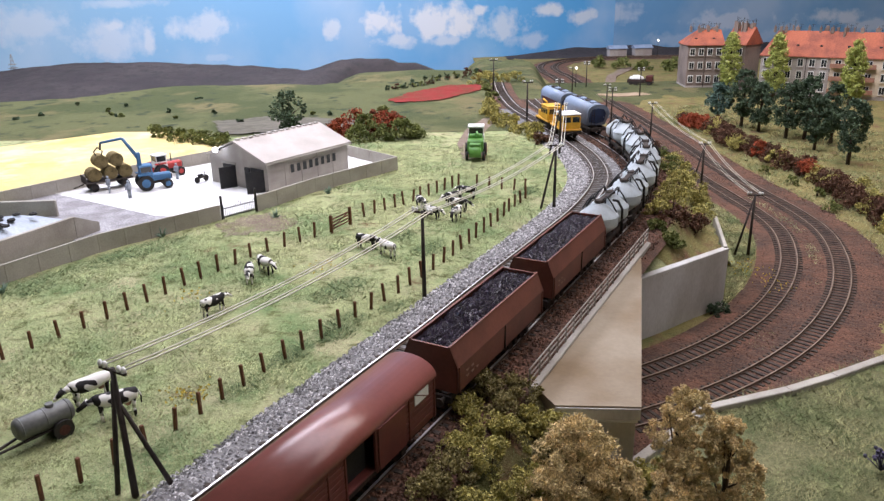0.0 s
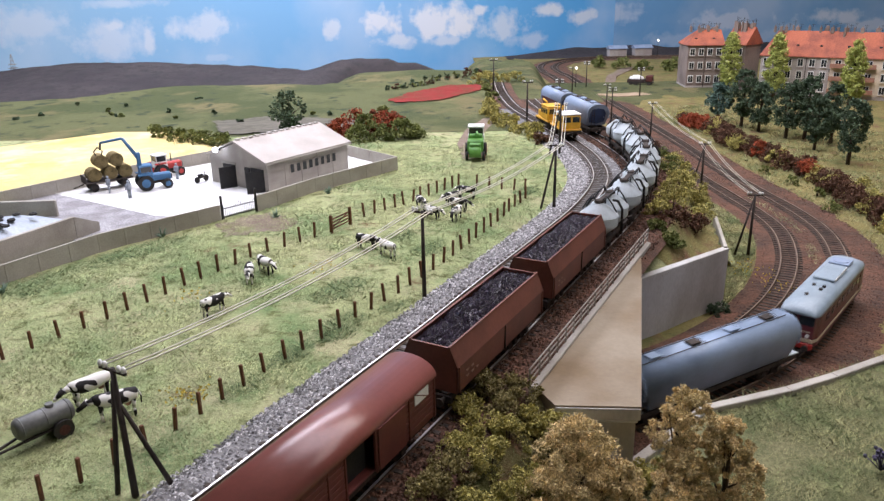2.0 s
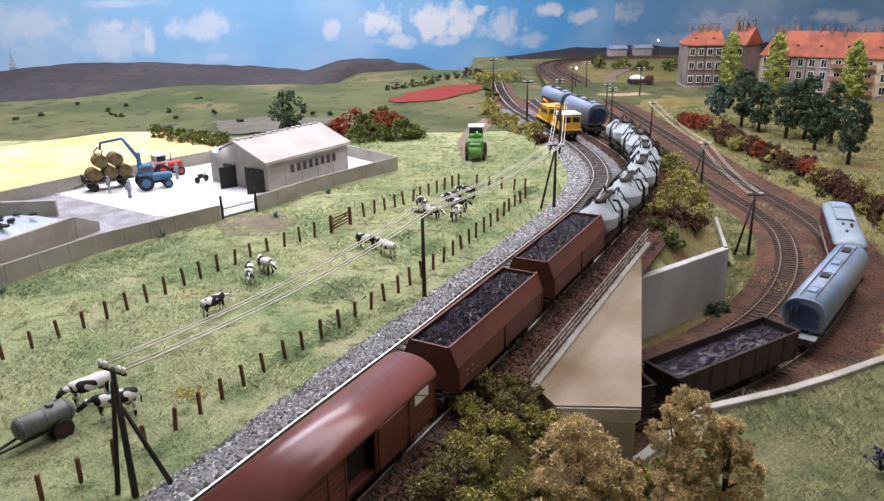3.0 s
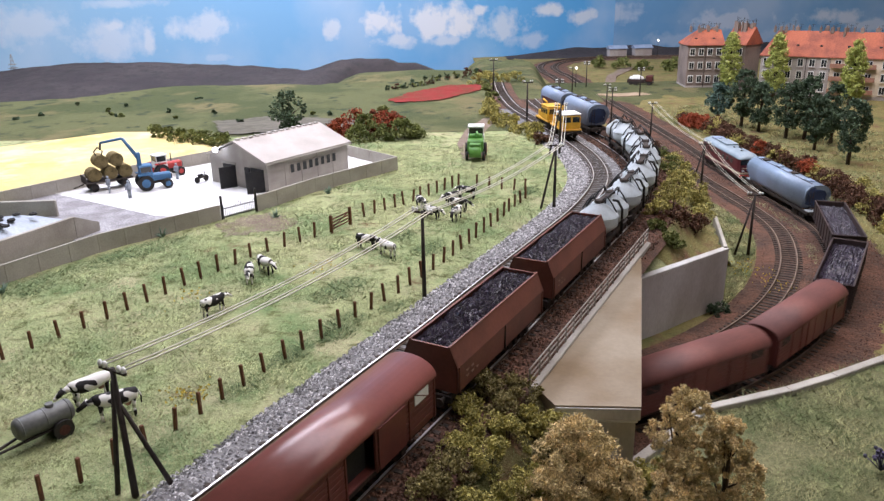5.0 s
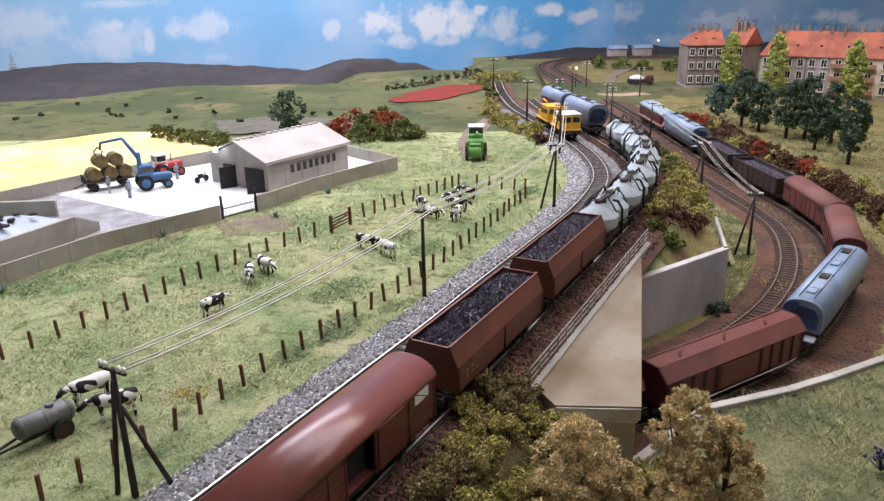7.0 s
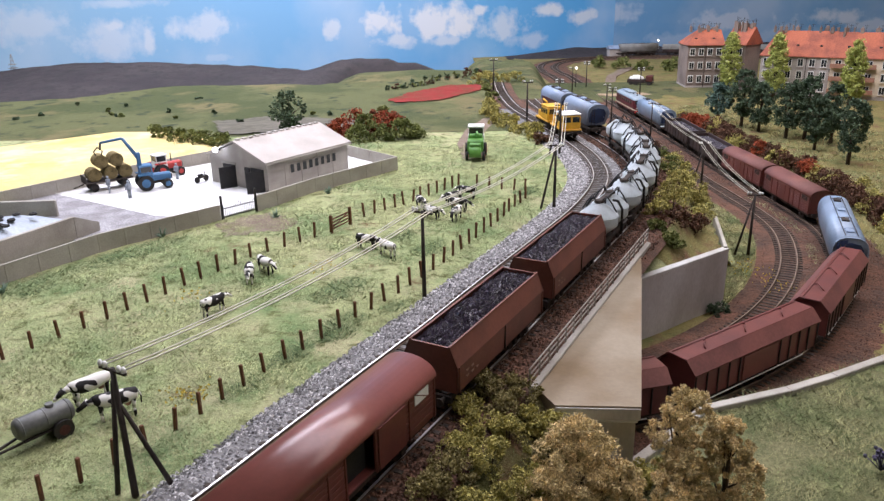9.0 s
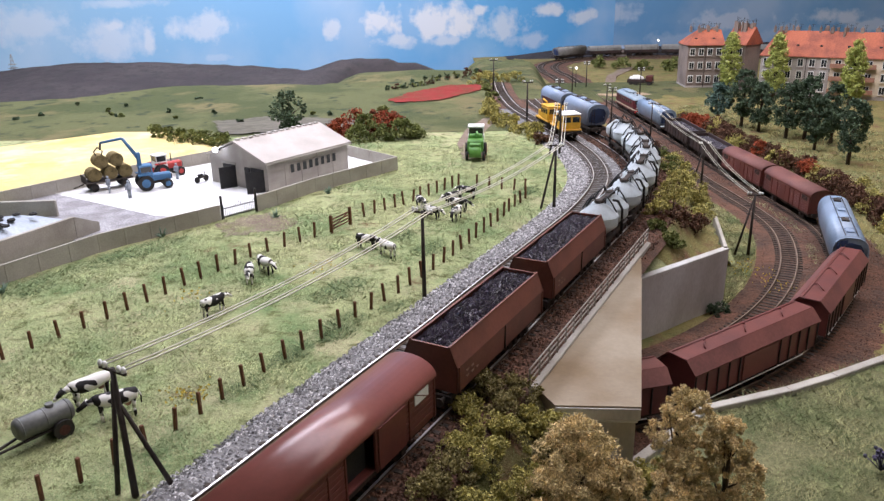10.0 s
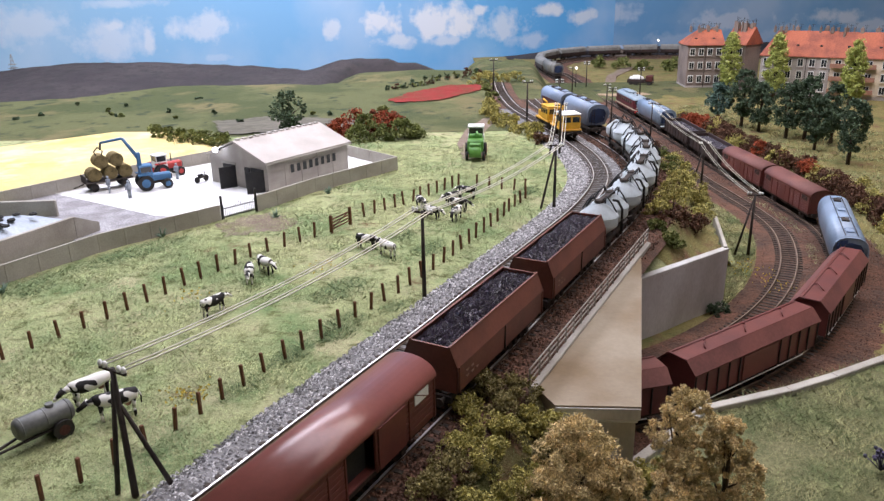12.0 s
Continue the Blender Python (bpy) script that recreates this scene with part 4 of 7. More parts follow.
def grain_wagon(label, colour, group="", half=7.1, blue=False, low=None):
    """A long tub-shaped bulk wagon: rounded roof, tucked-in sides, ends that slope in below."""
    t = thing("bulk_wagon", label, "railway wagon", group=group)
    underframe(t, half + 0.55, (-half + 1.2, -half + 2.7, half - 2.7, half - 1.2))
    side = [(0.0, 4.02), (0.55, 3.98), (0.95, 3.82), (1.25, 3.52), (1.4, 3.1), (1.43, 2.7), (1.4, 2.2), (1.3, 1.65), (1.2, 1.3), (0.0, 1.3)]
    prof = side + [(-y, z) for y, z in side[-2:0:-1]]
    ends = lambda z, y: half - max(0.0, (3.0 - z)) * 0.42
    rings = [[(-ends(z, y), y, z) for y, z in prof], [(ends(z, y), y, z) for y, z in prof]]
    part("tub", Shape().loft(rings, True), colour, t)
    for s in (-1, 1):
        rim = Shape().loft([[(s * half + d, y * 1.012, z * 1.004) for y, z in side[:7]] + [(s * half + d, y * 0.95, z * 0.985 + 0.02) for y, z in side[6::-1]] for d in (-0.06, 0.06)])
        rim.loft([[(s * half + d, -y * 1.012, z * 1.004) for y, z in side[:7]] + [(s * half + d, -y * 0.95, z * 0.985 + 0.02) for y, z in side[6::-1]] for d in (-0.06, 0.06)])
        part("end_rim", rim, colour, t)
        # No real hollow: a dark plate on the end imitates the recess's shade.
        part("end_recess_shade", Shape().loft([[(s * (half - max(0.0, 3.0 - z) * 0.42 + d), y, z) for y, z in ((0.0, 3.55), (0.75, 3.4), (1.05, 2.9), (1.0, 1.75), (0.0, 1.5), (-1.0, 1.75), (-1.05, 2.9), (-0.75, 3.4))] for d in (-0.03, 0.035)]), "dimblue", t, "dark blue plate standing in for a shaded end recess")
        if blue:
            part("end_panel", Shape().loft([[(s * (half + 0.05) + d, y, z) for y, z in ((0.35, 3.25), (0.3, 3.8), (0.8, 3.7), (1.12, 3.42), (1.2, 3.0), (1.1, 2.9))] for d in (-0.02, 0.02)]), "dimblue", t, "blue painted end panel")
            part("end_platform", Shape().box((s * (half + 0.1), 0, 1.2), (0.9, 2.2, 0.1), 0.02), "silo", t, "pale end platform")
        part("end_ladder", Shape().tube([(s * (half + 0.1), 0.5, 1.2), (s * (half + 0.1), 0.5, 3.4)], 0.035).tube([(s * (half + 0.1), 0.85, 1.2), (s * (half + 0.1), 0.85, 3.4)], 0.035).tube([(s * (half + 0.1), 0.5, 2), (s * (half + 0.1), 0.85, 2)], 0.03).tube([(s * (half + 0.1), 0.5, 2.7), (s * (half + 0.1), 0.85, 2.7)], 0.03), "steel", t)
    part("roof_walkway", Shape().box((0, 0.5, 4.08), (2 * half - 1, 0.06, 0.05), 0.01).box((0, -0.5, 4.08), (2 * half - 1, 0.06, 0.05), 0.01), "steel", t)
    for k in range(4):
        x = -half + 1.9 + k * (2 * half - 3.8) / 3
        part("roof_hatch", Shape().box((x, 0, 4.1), (0.9, 0.65, 0.14), 0.05).tube([(x + 0.55, -0.6, 4.06), (x + 0.55, -0.2, 4.2), (x + 0.55, 0.6, 4.06)], 0.03), "steel" if k % 2 else colour, t)
        part("chute", Shape().prism([(-0.35, 0.5), (0.35, 0.5), (0.9, 1.32), (-0.9, 1.32)], x * 0.6 - 0.7, x * 0.6 + 0.7), "steel", t)
    if low:
        for s in (-1, 1):
            part("lower_panel", Shape().loft([[(x, s * (1.2 + 0.26 * (z - 1.3) / 1.4 + o), z) for z, o in ((1.35, 0.02), (2.75, 0.0), (2.75, 0.03), (1.35, 0.05))] for x in (-half * 0.86, half * 0.86)]), low, t)
    return t


def gondola(label, seed, group, half=5.85):
    """An open wagon with ribbed dark sides, loaded nearly full with dark coal."""
    t = thing("open_wagon", label, "railway wagon", group=group)
    underframe(t, half + 0.15, (-half * 0.75, -half * 0.45, half * 0.45, half * 0.75))
    for s in (-1, 1):
        part("side_wall", Shape().box((0, s * 1.36, 2.15), (2 * half, 0.09, 1.95), 0.02).box((0, s * 1.4, 3.1), (2 * half, 0.14, 0.12), 0.02), "darkwagon", t)
        part("end_wall", Shape().box((s * (half - 0.05), 0, 2.15), (0.1, 2.64, 1.95), 0.02).box((s * half, 0, 3.1), (0.14, 2.8, 0.12), 0.02), "darkwagon", t)
        for k in range(9):
            part("side_rib", Shape().box((-half + 0.15 + k * (2 * half - 0.3) / 8, s * 1.43, 2.1), (0.12, 0.08, 1.85), 0.02), "darkwagon", t)
    part("floor", Shape().box((0, 0, 1.2), (2 * half - 0.1, 2.6, 0.1), 0.02), "darkwagon", t)
    coal_load(t, -half + 0.12, half - 0.12, 2.6, 2.8, 0.32, seed, 900)
    return t


def swing_roof_wagon(label, group, half=6.55):
    """A brown covered wagon with a ridged opening roof, side ribs and roof levers."""
    t = thing("swing_roof_wagon", label, "railway wagon", group=group)
    underframe(t, half + 0.1, (-half * 0.62, half * 0.62))
    prof = [(-1.38, 1.1), (-1.4, 3.0), (-0.75, 3.72), (0.75, 3.72), (1.4, 3.0), (1.38, 1.1)]
    part("body", Shape().prism([(-1.34, 1.1), (-1.36, 2.98), (-0.72, 3.66), (0.72, 3.66), (1.36, 2.98), (1.34, 1.1)], -half, half), "redbrown", t)
    for s in (-1, 1):
        r = Shape().prism([(s * 1.46, 2.93), (s * 1.47, 3.02), (s * 0.74, 3.79), (s * 0.7, 3.7)], -half - 0.12, half + 0.12)
        part("roof_flap", r, "roofmatt", t, "sloping red-brown roof flap")
        for k in range(13):
            x = -half + 0.08 + k * (2 * half - 0.16) / 12
            if 4 < k < 8 and k != 6:
                continue
            if k == 6:
                part("side_door", Shape().box((x, s * 1.41, 2.0), (2 * half / 12 * 3.3, 0.07, 1.72), 0.02), "redbrown", t)
                continue
            part("side_rib", Shape().box((x, s * 1.41, 2.02), (0.1, 0.09, 1.82), 0.02), "steel", t)
        part("step_rail", Shape().box((0, s * 1.3, 0.82), (2 * half * 0.8, 0.06, 0.08), 0.02), "white", t, "pale chalky running board")
    part("ridge_cover", Shape().box((0, 0, 3.76), (2 * half + 0.2, 1.45, 0.1), 0.04), "redbrown", t)
    for k in range(3):
        x = (k - 1) * half * 0.62
        part("roof_lever", Shape().tube([(x - 0.5, -0.45, 3.84), (x - 0.3, -0.15, 4.0), (x + 0.3, 0.15, 4.0), (x + 0.5, 0.45, 3.84)], 0.05), "redbrown", t)
    part("ridge_rail", Shape().tube([(-half, 0.5, 3.86), (half, 0.5, 3.86)], 0.03), "redbrown", t)
    return t


def locomotive():
    t = thing("diesel_locomotive", "maroon diesel locomotive with grey roof and cream stripe", "locomotive")
    half, w = 6.9, 2.75
    sec = lambda k: [(-w / 2 * k, 1.0), (-w / 2 * k, 3.0), (-w / 2 * 0.94 * k, 3.3), (w / 2 * 0.94 * k, 3.3), (w / 2 * k, 3.0), (w / 2 * k, 1.0)]
    rings = []
    for x, k, cut in ((-half, 0.84, 0.0), (-half + 0.55, 0.98, 0.0), (-half + 1.2, 1, 0), (half - 1.2, 1, 0), (half - 0.55, 0.98, 0), (half, 0.84, 0)):
        rings.append([(x + (0.3 if x < 0 else -0.3) * (1 if z > 2.2 and abs(x) > half - 0.6 else 0), y, z) for y, z in sec(k)])
    part("body", Shape().loft(rings), "maroon", t)
    roof = []
    for x, k, h in ((-half + 0.15, 0.8, 3.32), (-half + 0.5, 0.94, 3.62), (-half + 1.1, 0.99, 3.86), (half - 1.1, 0.99, 3.86), (half - 0.5, 0.94, 3.62), (half - 0.15, 0.8, 3.32)):
        roof.append([(x, y * k, 3.2 + (z - 3.2) * (h - 3.2) / 0.7) for y, z in [(-1.4, 3.12)] + [(-1.36 * math.cos(math.pi * j / 10), 3.25 + 0.65 * math.sin(math.pi * j / 10) ** 0.8) for j in range(11)] + [(1.4, 3.12)]])
    part("roof", Shape().loft(roof, True), "rooflgrey", t, "rounded light grey roof")
    part("stripe", Shape().loft([[(x + (0.3 if x < 0 else -0.3) * 0, y * k * 1.012, z) for y, z in ((-w / 2, 1.3), (-w / 2, 1.52), (w / 2, 1.52), (w / 2, 1.3))] for x, k in ((-half - 0.02, 0.84), (-half + 0.55, 0.98), (-half + 1.2, 1), (half - 1.2, 1), (half - 0.55, 0.98), (half + 0.02, 0.84))]), "cream", t, "cream waist stripe")
    part("skirt", Shape().box((0, 0, 0.98), (2 * half - 0.4, 2.5, 0.2), 0.04), "black", t)
    part("fuel_tank", Shape().box((0, 0, 0.62), (3.4, 2.2, 0.6), 0.12), "black", t)
    for s in (-1, 1):
        part("bogie", Shape().box((s * 4.2, 1.05, 0.62), (3.7, 0.16, 0.35), 0.05).box((s * 4.2, -1.05, 0.62), (3.7, 0.16, 0.35), 0.05).box((s * 4.2, 0, 0.7), (0.5, 2.0, 0.3), 0.05), "steel", t)
        for x in (-1.4, 0, 1.4):
            wheelset(t, s * 4.2 + x, 0.48)
        for y in (-0.62, 0.62):
            part("windscreen", Shape().box((s * (half - 0.24), y, 2.78), (0.08, 1.0, 0.62), 0.03, pose(s * (half - 0.24), 0, 2.78, 0, -s * 8, 0) @ pose(-s * (half - 0.24), 0, -2.78)), "glassdark", t, "dark cab window")
            part("headlight", Shape().cyl((s * (half - 0.1), y * 1.3, 1.75), (s * (half + 0.06), y * 1.3, 1.75), 0.12, 0.12, 12), "white", t)
        part("buffer_beam", Shape().box((s * (half + 0.02), 0, 1.0), (0.16, 2.5, 0.4), 0.03), "red", t)
        for y in (-0.87, 0.87):
            part("buffer", Shape().cyl((s * half, y, 1.02), (s * (half + 0.5), y, 1.02), 0.1, 0.1, 10).cyl((s * (half + 0.44), y, 1.02), (s * (half + 0.54), y, 1.02), 0.23, 0.23, 14), "steel", t)
        for k in range(7):
            part("side_window", Shape().box((-4.2 + 1.4 * k, s * (w / 2 + 0.005), 2.55), (0.75, 0.05, 0.5), 0.03), "glassdark", t)
        part("cab_door", Shape().box((5.2, s * (w / 2 + 0.01), 2.2), (0.6, 0.04, 1.5), 0.02), "maroon", t)
        part("handrail", Shape().tube([(s * (half + 0.06), -1.0, 2.1), (s * (half + 0.06), 1.0, 2.1)], 0.03), "cream", t)
    g = part("roof_grille", Shape().box((0.9, 0, 3.96), (3.6, 1.5, 0.18), 0.05), "rooflgrey", t, "raised pale roof grille")
    for k in range(6):
        part("louvre", Shape().box((-0.6 + k * 0.6, -0.78, 3.98), (0.4, 0.06, 0.14), 0.01), "white", g)
    part("roof_fan", Shape().box((4.0, 0, 3.93), (1.5, 1.5, 0.14), 0.05).cyl((4.0, 0, 3.95), (4.0, 0, 4.06), 0.6, 0.6, 20), "slate", t)
    for x, y in ((-2.2, 0.3), (-2.9, -0.35), (-2.2, -0.4), (-4.4, 0.2)):
        part("exhaust", Shape().cyl((x, y, 3.82), (x, y, 3.98), 0.13, 0.13, 10), "steel", t)
    return t


M["darkwagon"] = mat("sooty_brown_wagon_paint", (0.055, 0.035, 0.032), (0.035, 0.025, 0.024), 0.4, 6, 0.6, amount=0.15, bump=0.1)

# the passing train: each vehicle's middle, in metres behind the loco's front
TRAIN = [(locomotive(), 7.0, 4.2)]
G = "wagons of the passing goods train"
for mid, kind in ((22.9, "grain"), (39.0, "open"), (52.0, "open"), (64.8, "box"), (76.6, "box"), (92.3, "grain"), (108.3, "swing"), (122.7, "swing"), (137.3, "swing")):
    if kind == "grain":
        TRAIN.append((grain_wagon("light grey bulk grain wagon tinted as by bluish light, with blue end panels", "grain", G, blue=True), mid, 5.0))
    elif kind == "open":
        TRAIN.append((gondola("sooty dark open wagon loaded with coal", int(mid), G), mid, 4.0))
    elif kind == "box":
        TRAIN.append((boxcar("red-brown covered goods wagon with barrel roof", "roofmatt", 5.55, group=G), mid, 3.4))
    else:
        TRAIN.append((swing_roof_wagon("red-brown swing-roof wagon with ribbed sides", G), mid, 4.0))


def front_at(t):
    """Metres run by the loco's front: steady, then braking to a stand."""
    v, t0, t1 = 17.3, 6.9, 9.0
    u = min(max((t - t0) / (t1 - t0), 0), 1)
    return S4 + 26.6 + v * min(t, t0) + v * (t1 - t0) * (u - u * u / 2)


# the standing train on the second track
def stand(ob, s, half):
    ob.matrix_basis = ride(T2, s, half, Z2)
    return ob


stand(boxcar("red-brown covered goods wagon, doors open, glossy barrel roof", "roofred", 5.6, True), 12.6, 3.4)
stand(hopper("brown hopper wagon heaped with black coal", 1), 25.2, 3.2)
stand(hopper("brown hopper wagon heaped with black coal", 2), 37.4, 3.2)
first = cement_wagon("pale grey twin-vessel cement silo wagon")
for k in range(6):
    ob = first if k == 0 else copy_thing(first, Matrix())
    stand(ob, 46.9 + 6.75 * k, 1.6)
stand(grain_wagon("slate blue bulk grain wagon", "slate", half=4.55), 94.4, 3.2)
stand(grain_wagon("slate blue bulk wagon with dark red sides", "slate", low="maroon", half=4.4), 104.9, 3.2)

# the back loop of the inner track: hidden run at the side, then the open line in reverse
BACK = curve_through([(166, -25), (168, 60), (168, 130), (168, 190), (164, 222), (156, 236)] + [tuple(q) for q in T3[::-1][24::60]])
BACK_STOP = 0.25 * int(np.argmin(((BACK - [32.3, 208.0]) ** 2).sum(1)))


# ---- backdrop, hills and room ----
def backdrop():
    pts = [(-300, 176), (66, 294), (400, 296)]
    for (x0, y0), (x1, y1), print_of in zip(pts, pts[1:], ("sky", "sky_dull")):
        a = math.atan2(y1 - y0, x1 - x0)
        L = math.hypot(x1 - x0, y1 - y0)
        b = Shape().box((L / 2, 0.6, 22), (L, 1.2, 66), 0.0)
        ob = tagged(part("backdrop", b, print_of), "faintly glowing printed sky panel with drifting clouds", "backdrop", "", "structure")
        ob.matrix_basis = at(x0, y0, 0, 0, 0, math.degrees(a))


backdrop()


def hill(name, gx, gy, fun, material, label):
    X, Y = np.meshgrid(gx, gy)
    Z = fun(X, Y)
    n, m = len(gx), len(gy)
    idx = np.arange(n * m).reshape(m, n)
    F = np.stack([idx[:-1, :-1], idx[:-1, 1:], idx[1:, 1:], idx[1:, :-1]], -1).reshape(-1, 4)
    return raw(name, np.stack([X.ravel(), Y.ravel(), Z.ravel()], 1), F, material, label, "hill", "structure", smooth=True)


def ridge(x, y):
    """The wooded hill: its crest line, its foot, and a back slope."""
    top = np.interp(x, [-130, -99.5, -93.0, -82.6, -67.3, -48.3, -38.1, -30.5, -27.9, -22.6, -17.5, -11.1, -9.3, -5.4, -2.9, -0.7, 3], [1.2, 1.83, 2.58, 3.25, 3.2, 2.21, 1.51, 0.61, 1.18, 2.83, 3.1, 2.86, 1.95, 2.0, 1.2, 0.15, -1.5])
    foot = np.interp(x, [-130, -76.8, -67.9, -61.5, -54.0, -39.9, -23.9, -18, -8, 10], [126, 134, 136, 145, 154, 152, 150, 171, 173, 176])
    rough = (rnoise(x, y, 0.9, 11) - 0.5) * 0.22 + (rnoise(x, y, 3, 12) - 0.5) * 0.25
    up = smooth01(foot - 1, 176, y) ** 0.8
    return -0.8 + (top + 0.8) * up + rough * up + 0.7 * smooth01(foot - 2, foot + 1, y) * (1 - up) - 8 * smooth01(178, 190, y)


def green_rise(x, y):
    """The pasture slope in front of the hill's lower humps."""
    top = np.interp(x, [-30, -26, -21.5, -16.6, -4.5, 3, 9, 13], [-1.6, -1.4, -0.4, 1.2, 1.55, 1.3, 1.3, -0.5])
    return -0.5 + (top + 0.5) * smooth01(138, 165, y) + (rnoise(x, y, 4, 15) - 0.5) * 0.15 - 6 * smooth01(166, 178, y)


hill("wooded_hill", np.arange(-130, 4, 0.8), np.arange(100, 191, 1.2), ridge, "forest", "long dark wooded hill under the sky")
hill("green_rise", np.arange(-30, 13, 1.0), np.arange(137, 179, 1.0), green_rise, "farfield", "pale green pasture rising to the wooded hill")
hill("bushy_rise", np.arange(24, 130, 1.5), np.arange(268, 293, 1.5), lambda x, y: ZL - 0.4 + (0.8 + 1.6 * rnoise(x, y, 9, 14)) * smooth01(268, 288, y) * smooth01(22, 50, x), "forest", "low dark scrub-covered rise at the back")


def room():
    r = thing("hobby_room", "plain painted room around the layout", "room", kind="structure")
    part("wall_behind", Shape().box((0, -160, 30), (964, 4, 260), 0), "room", r)
    part("wall_left", Shape().box((-480, 70, 30), (4, 464, 260), 0), "room", r)
    part("wall_right", Shape().box((480, 70, 30), (4, 464, 260), 0), "room", r)
    part("wall_back", Shape().box((0, 304, 30), (964, 4, 260), 0), "room", r)
    part("room_floor", Shape().box((0, 70, -100), (964, 464, 4), 0), "room", r)
    tagged(part("ceiling", Shape().box((0, 70, 162), (964, 464, 4), 0), "room"), "pale painted room ceiling", "ceiling", "", "structure")

    b = thing("baseboard", "plain wooden baseboard frame under the layout", "table", kind="structure")
    part("board", Shape().box((0, 79, -9.2), (350, 222, 3), 0), "wood", b)
    part("board", Shape().box((94, 250, -9.2), (162, 120, 3), 0), "wood", b)
    part("fascia", Shape().box((0, -31.2, -5.2), (350, 2, 10.6), 0), "wood", b)
    part("fascia", Shape().box((-176, 84, -5.2), (2, 230, 10.6), 0), "wood", b)
    for x in (-150, 0, 150):
        for y in ((-10, 140, 290) if x > 50 else (-10, 140)):
            part("leg", Shape().box((x, y, -54), (6, 6, 88), 0.2), "wood", b)



# Out-of-view housings, added so that each panel lamp has a body.
def light_housings():
    for x, y, z, w, d, rx, rz, power, tone in PANELS:
        t = thing("ceiling_light", "unseen white housing added above a panel lamp", "lamp", at(x, y, z, 0, 0, rz), "ceiling lights")
        part("housing", Shape().box((0, 0, 1.6), (w + 2, d + 2, 2), 0.3), "white", t, m=pose(0, 0, 0, rx))
        for k in (-0.4, 0.4):
            part("hanger", Shape().cyl((k * w, 0, 2.6), (k * w, 0, 160 - z), 0.4, 0.4, 6), "steel", t)


room()
light_housings()


# ---- concrete works at the underpass ----
def prism_up(poly, z0, z1, bev=0.0):
    n = len(poly)
    return Shape().loft([[(x, y, z0) for x, y in poly], [(x, y, z1) for x, y in poly]])


def wall_run(pts, z0, z1, thick):
    s = Shape()
    for (x0, y0), (x1, y1) in zip(pts, pts[1:]):
        L, a = math.hypot(x1 - x0, y1 - y0), math.degrees(math.atan2(y1 - y0, x1 - x0))
        s.box((L / 2, 0, (z0 + z1) / 2), (L + 0.02, thick, z1 - z0), 0.05, pose(x0, y0, 0, 0, 0, a))
    return s


def underpass():
    deck = thing("bridge_deck", "stained concrete bridge slab over the lower tracks", "bridge", kind="structure")
    part("slab", prism_up([(4.55, 33.2), (5.25, 31.5), (9.3, 31.2), (13.75, 48.6), (14.9, 53.3)], -0.45, 0.3), "slab", deck)
    part("edge_beam", prism_up([(5.4, 31.75), (9.15, 31.45), (9.3, 32.1), (5.2, 32.4)], -6.6, -0.5), "wallgrey", deck)
    part("slab_edge", prism_up([(5.3, 31.42), (9.27, 31.12), (9.28, 31.19), (5.25, 31.49)], -0.4, 0.2), "wallgrey", deck, "pale grey slab edge")
    part("bearing_line", wall_run([(6.6, 31.6), (9.2, 31.38)], -0.62, -0.5, 0.3), "white", deck, "white bearing strip under the slab")
    part("kerb", wall_run([(4.3, 32.9), (15.75, 54.4)], -0.5, 0.46, 0.36), "concrete", deck)
    rail = thing("bridge_railing", "weathered pale grey steel railing along the bridge", "railing")
    a, b = np.array((4.2, 33.0)), np.array((15.7, 54.6))
    n = 18
    for k in range(n + 1):
        p = a + (b - a) * k / n
        part("post", Shape().box((p[0], p[1], 0.96), (0.1, 0.1, 1.0), 0.015), "railing", rail)
    d = b - a
    L, ang = float(np.linalg.norm(d)), math.degrees(math.atan2(d[1], d[0]))
    for z in (0.8, 1.12, 1.45):
        part("rail_bar", Shape().box((L / 2, 0, z), (L, 0.07, 0.08), 0.015, pose(a[0], a[1], 0, 0, 0, ang)), "railing", rail)
    w = thing("retaining_wall", "grey cast concrete retaining wall of the cutting", "wall", kind="structure")
    part("wall_face", wall_run([(14.3, 51.8), (23.2, 58.1)], -7, -1.45, 0.6), "wallgrey", w)
    part("wall_return", wall_run([(23.1, 57.95), (25.15, 66.3)], -7, -1.3, 0.3), "concrete", w)
    q = thing("parapet", "pale concrete parapet at the edge of the cutting", "wall", kind="structure")
    part("parapet_wall", wall_run([(9.3, 31.6), (14.4, 36.45), (19.8, 38.25), (23.2, 39.75), (27.2, 41.75), (60, 57.5)], -7, -3.0, 0.55), "concrete", q)


M["railing"] = mat("weathered_grey_railing", (0.34, 0.32, 0.29), (0.24, 0.21, 0.18), 1, 8, 0.7, amount=0.2)
underpass()


def patch(name, poly, z, thick, material, label, category="ground"):
    return tagged(part(name, prism_up(poly, z - thick, z), material), label, category, "", "structure")


patch("wheat_field", [(-75, 66), (-41.5, 69.5), (-37, 75.8), (-28.5, 84.5), (-25, 87.5), (-27.5, 96.5), (-37, 106), (-46, 107), (-57, 98), (-80, 88)], 0.16, 0.5, "wheat", "stubble wheat field, golden yellow", "field")
POPPIES = [(-8.5, 132.5), (-7.0, 128.5), (1.1, 130.2), (8.8, 141.5), (8.8, 149.5), (2.4, 149), (-4.0, 142)]
FURROWS = [(-34.1, 114.5), (-24.6, 118), (-11.8, 113.5), (-9.5, 107), (-16, 105.5), (-29.3, 103.4)]
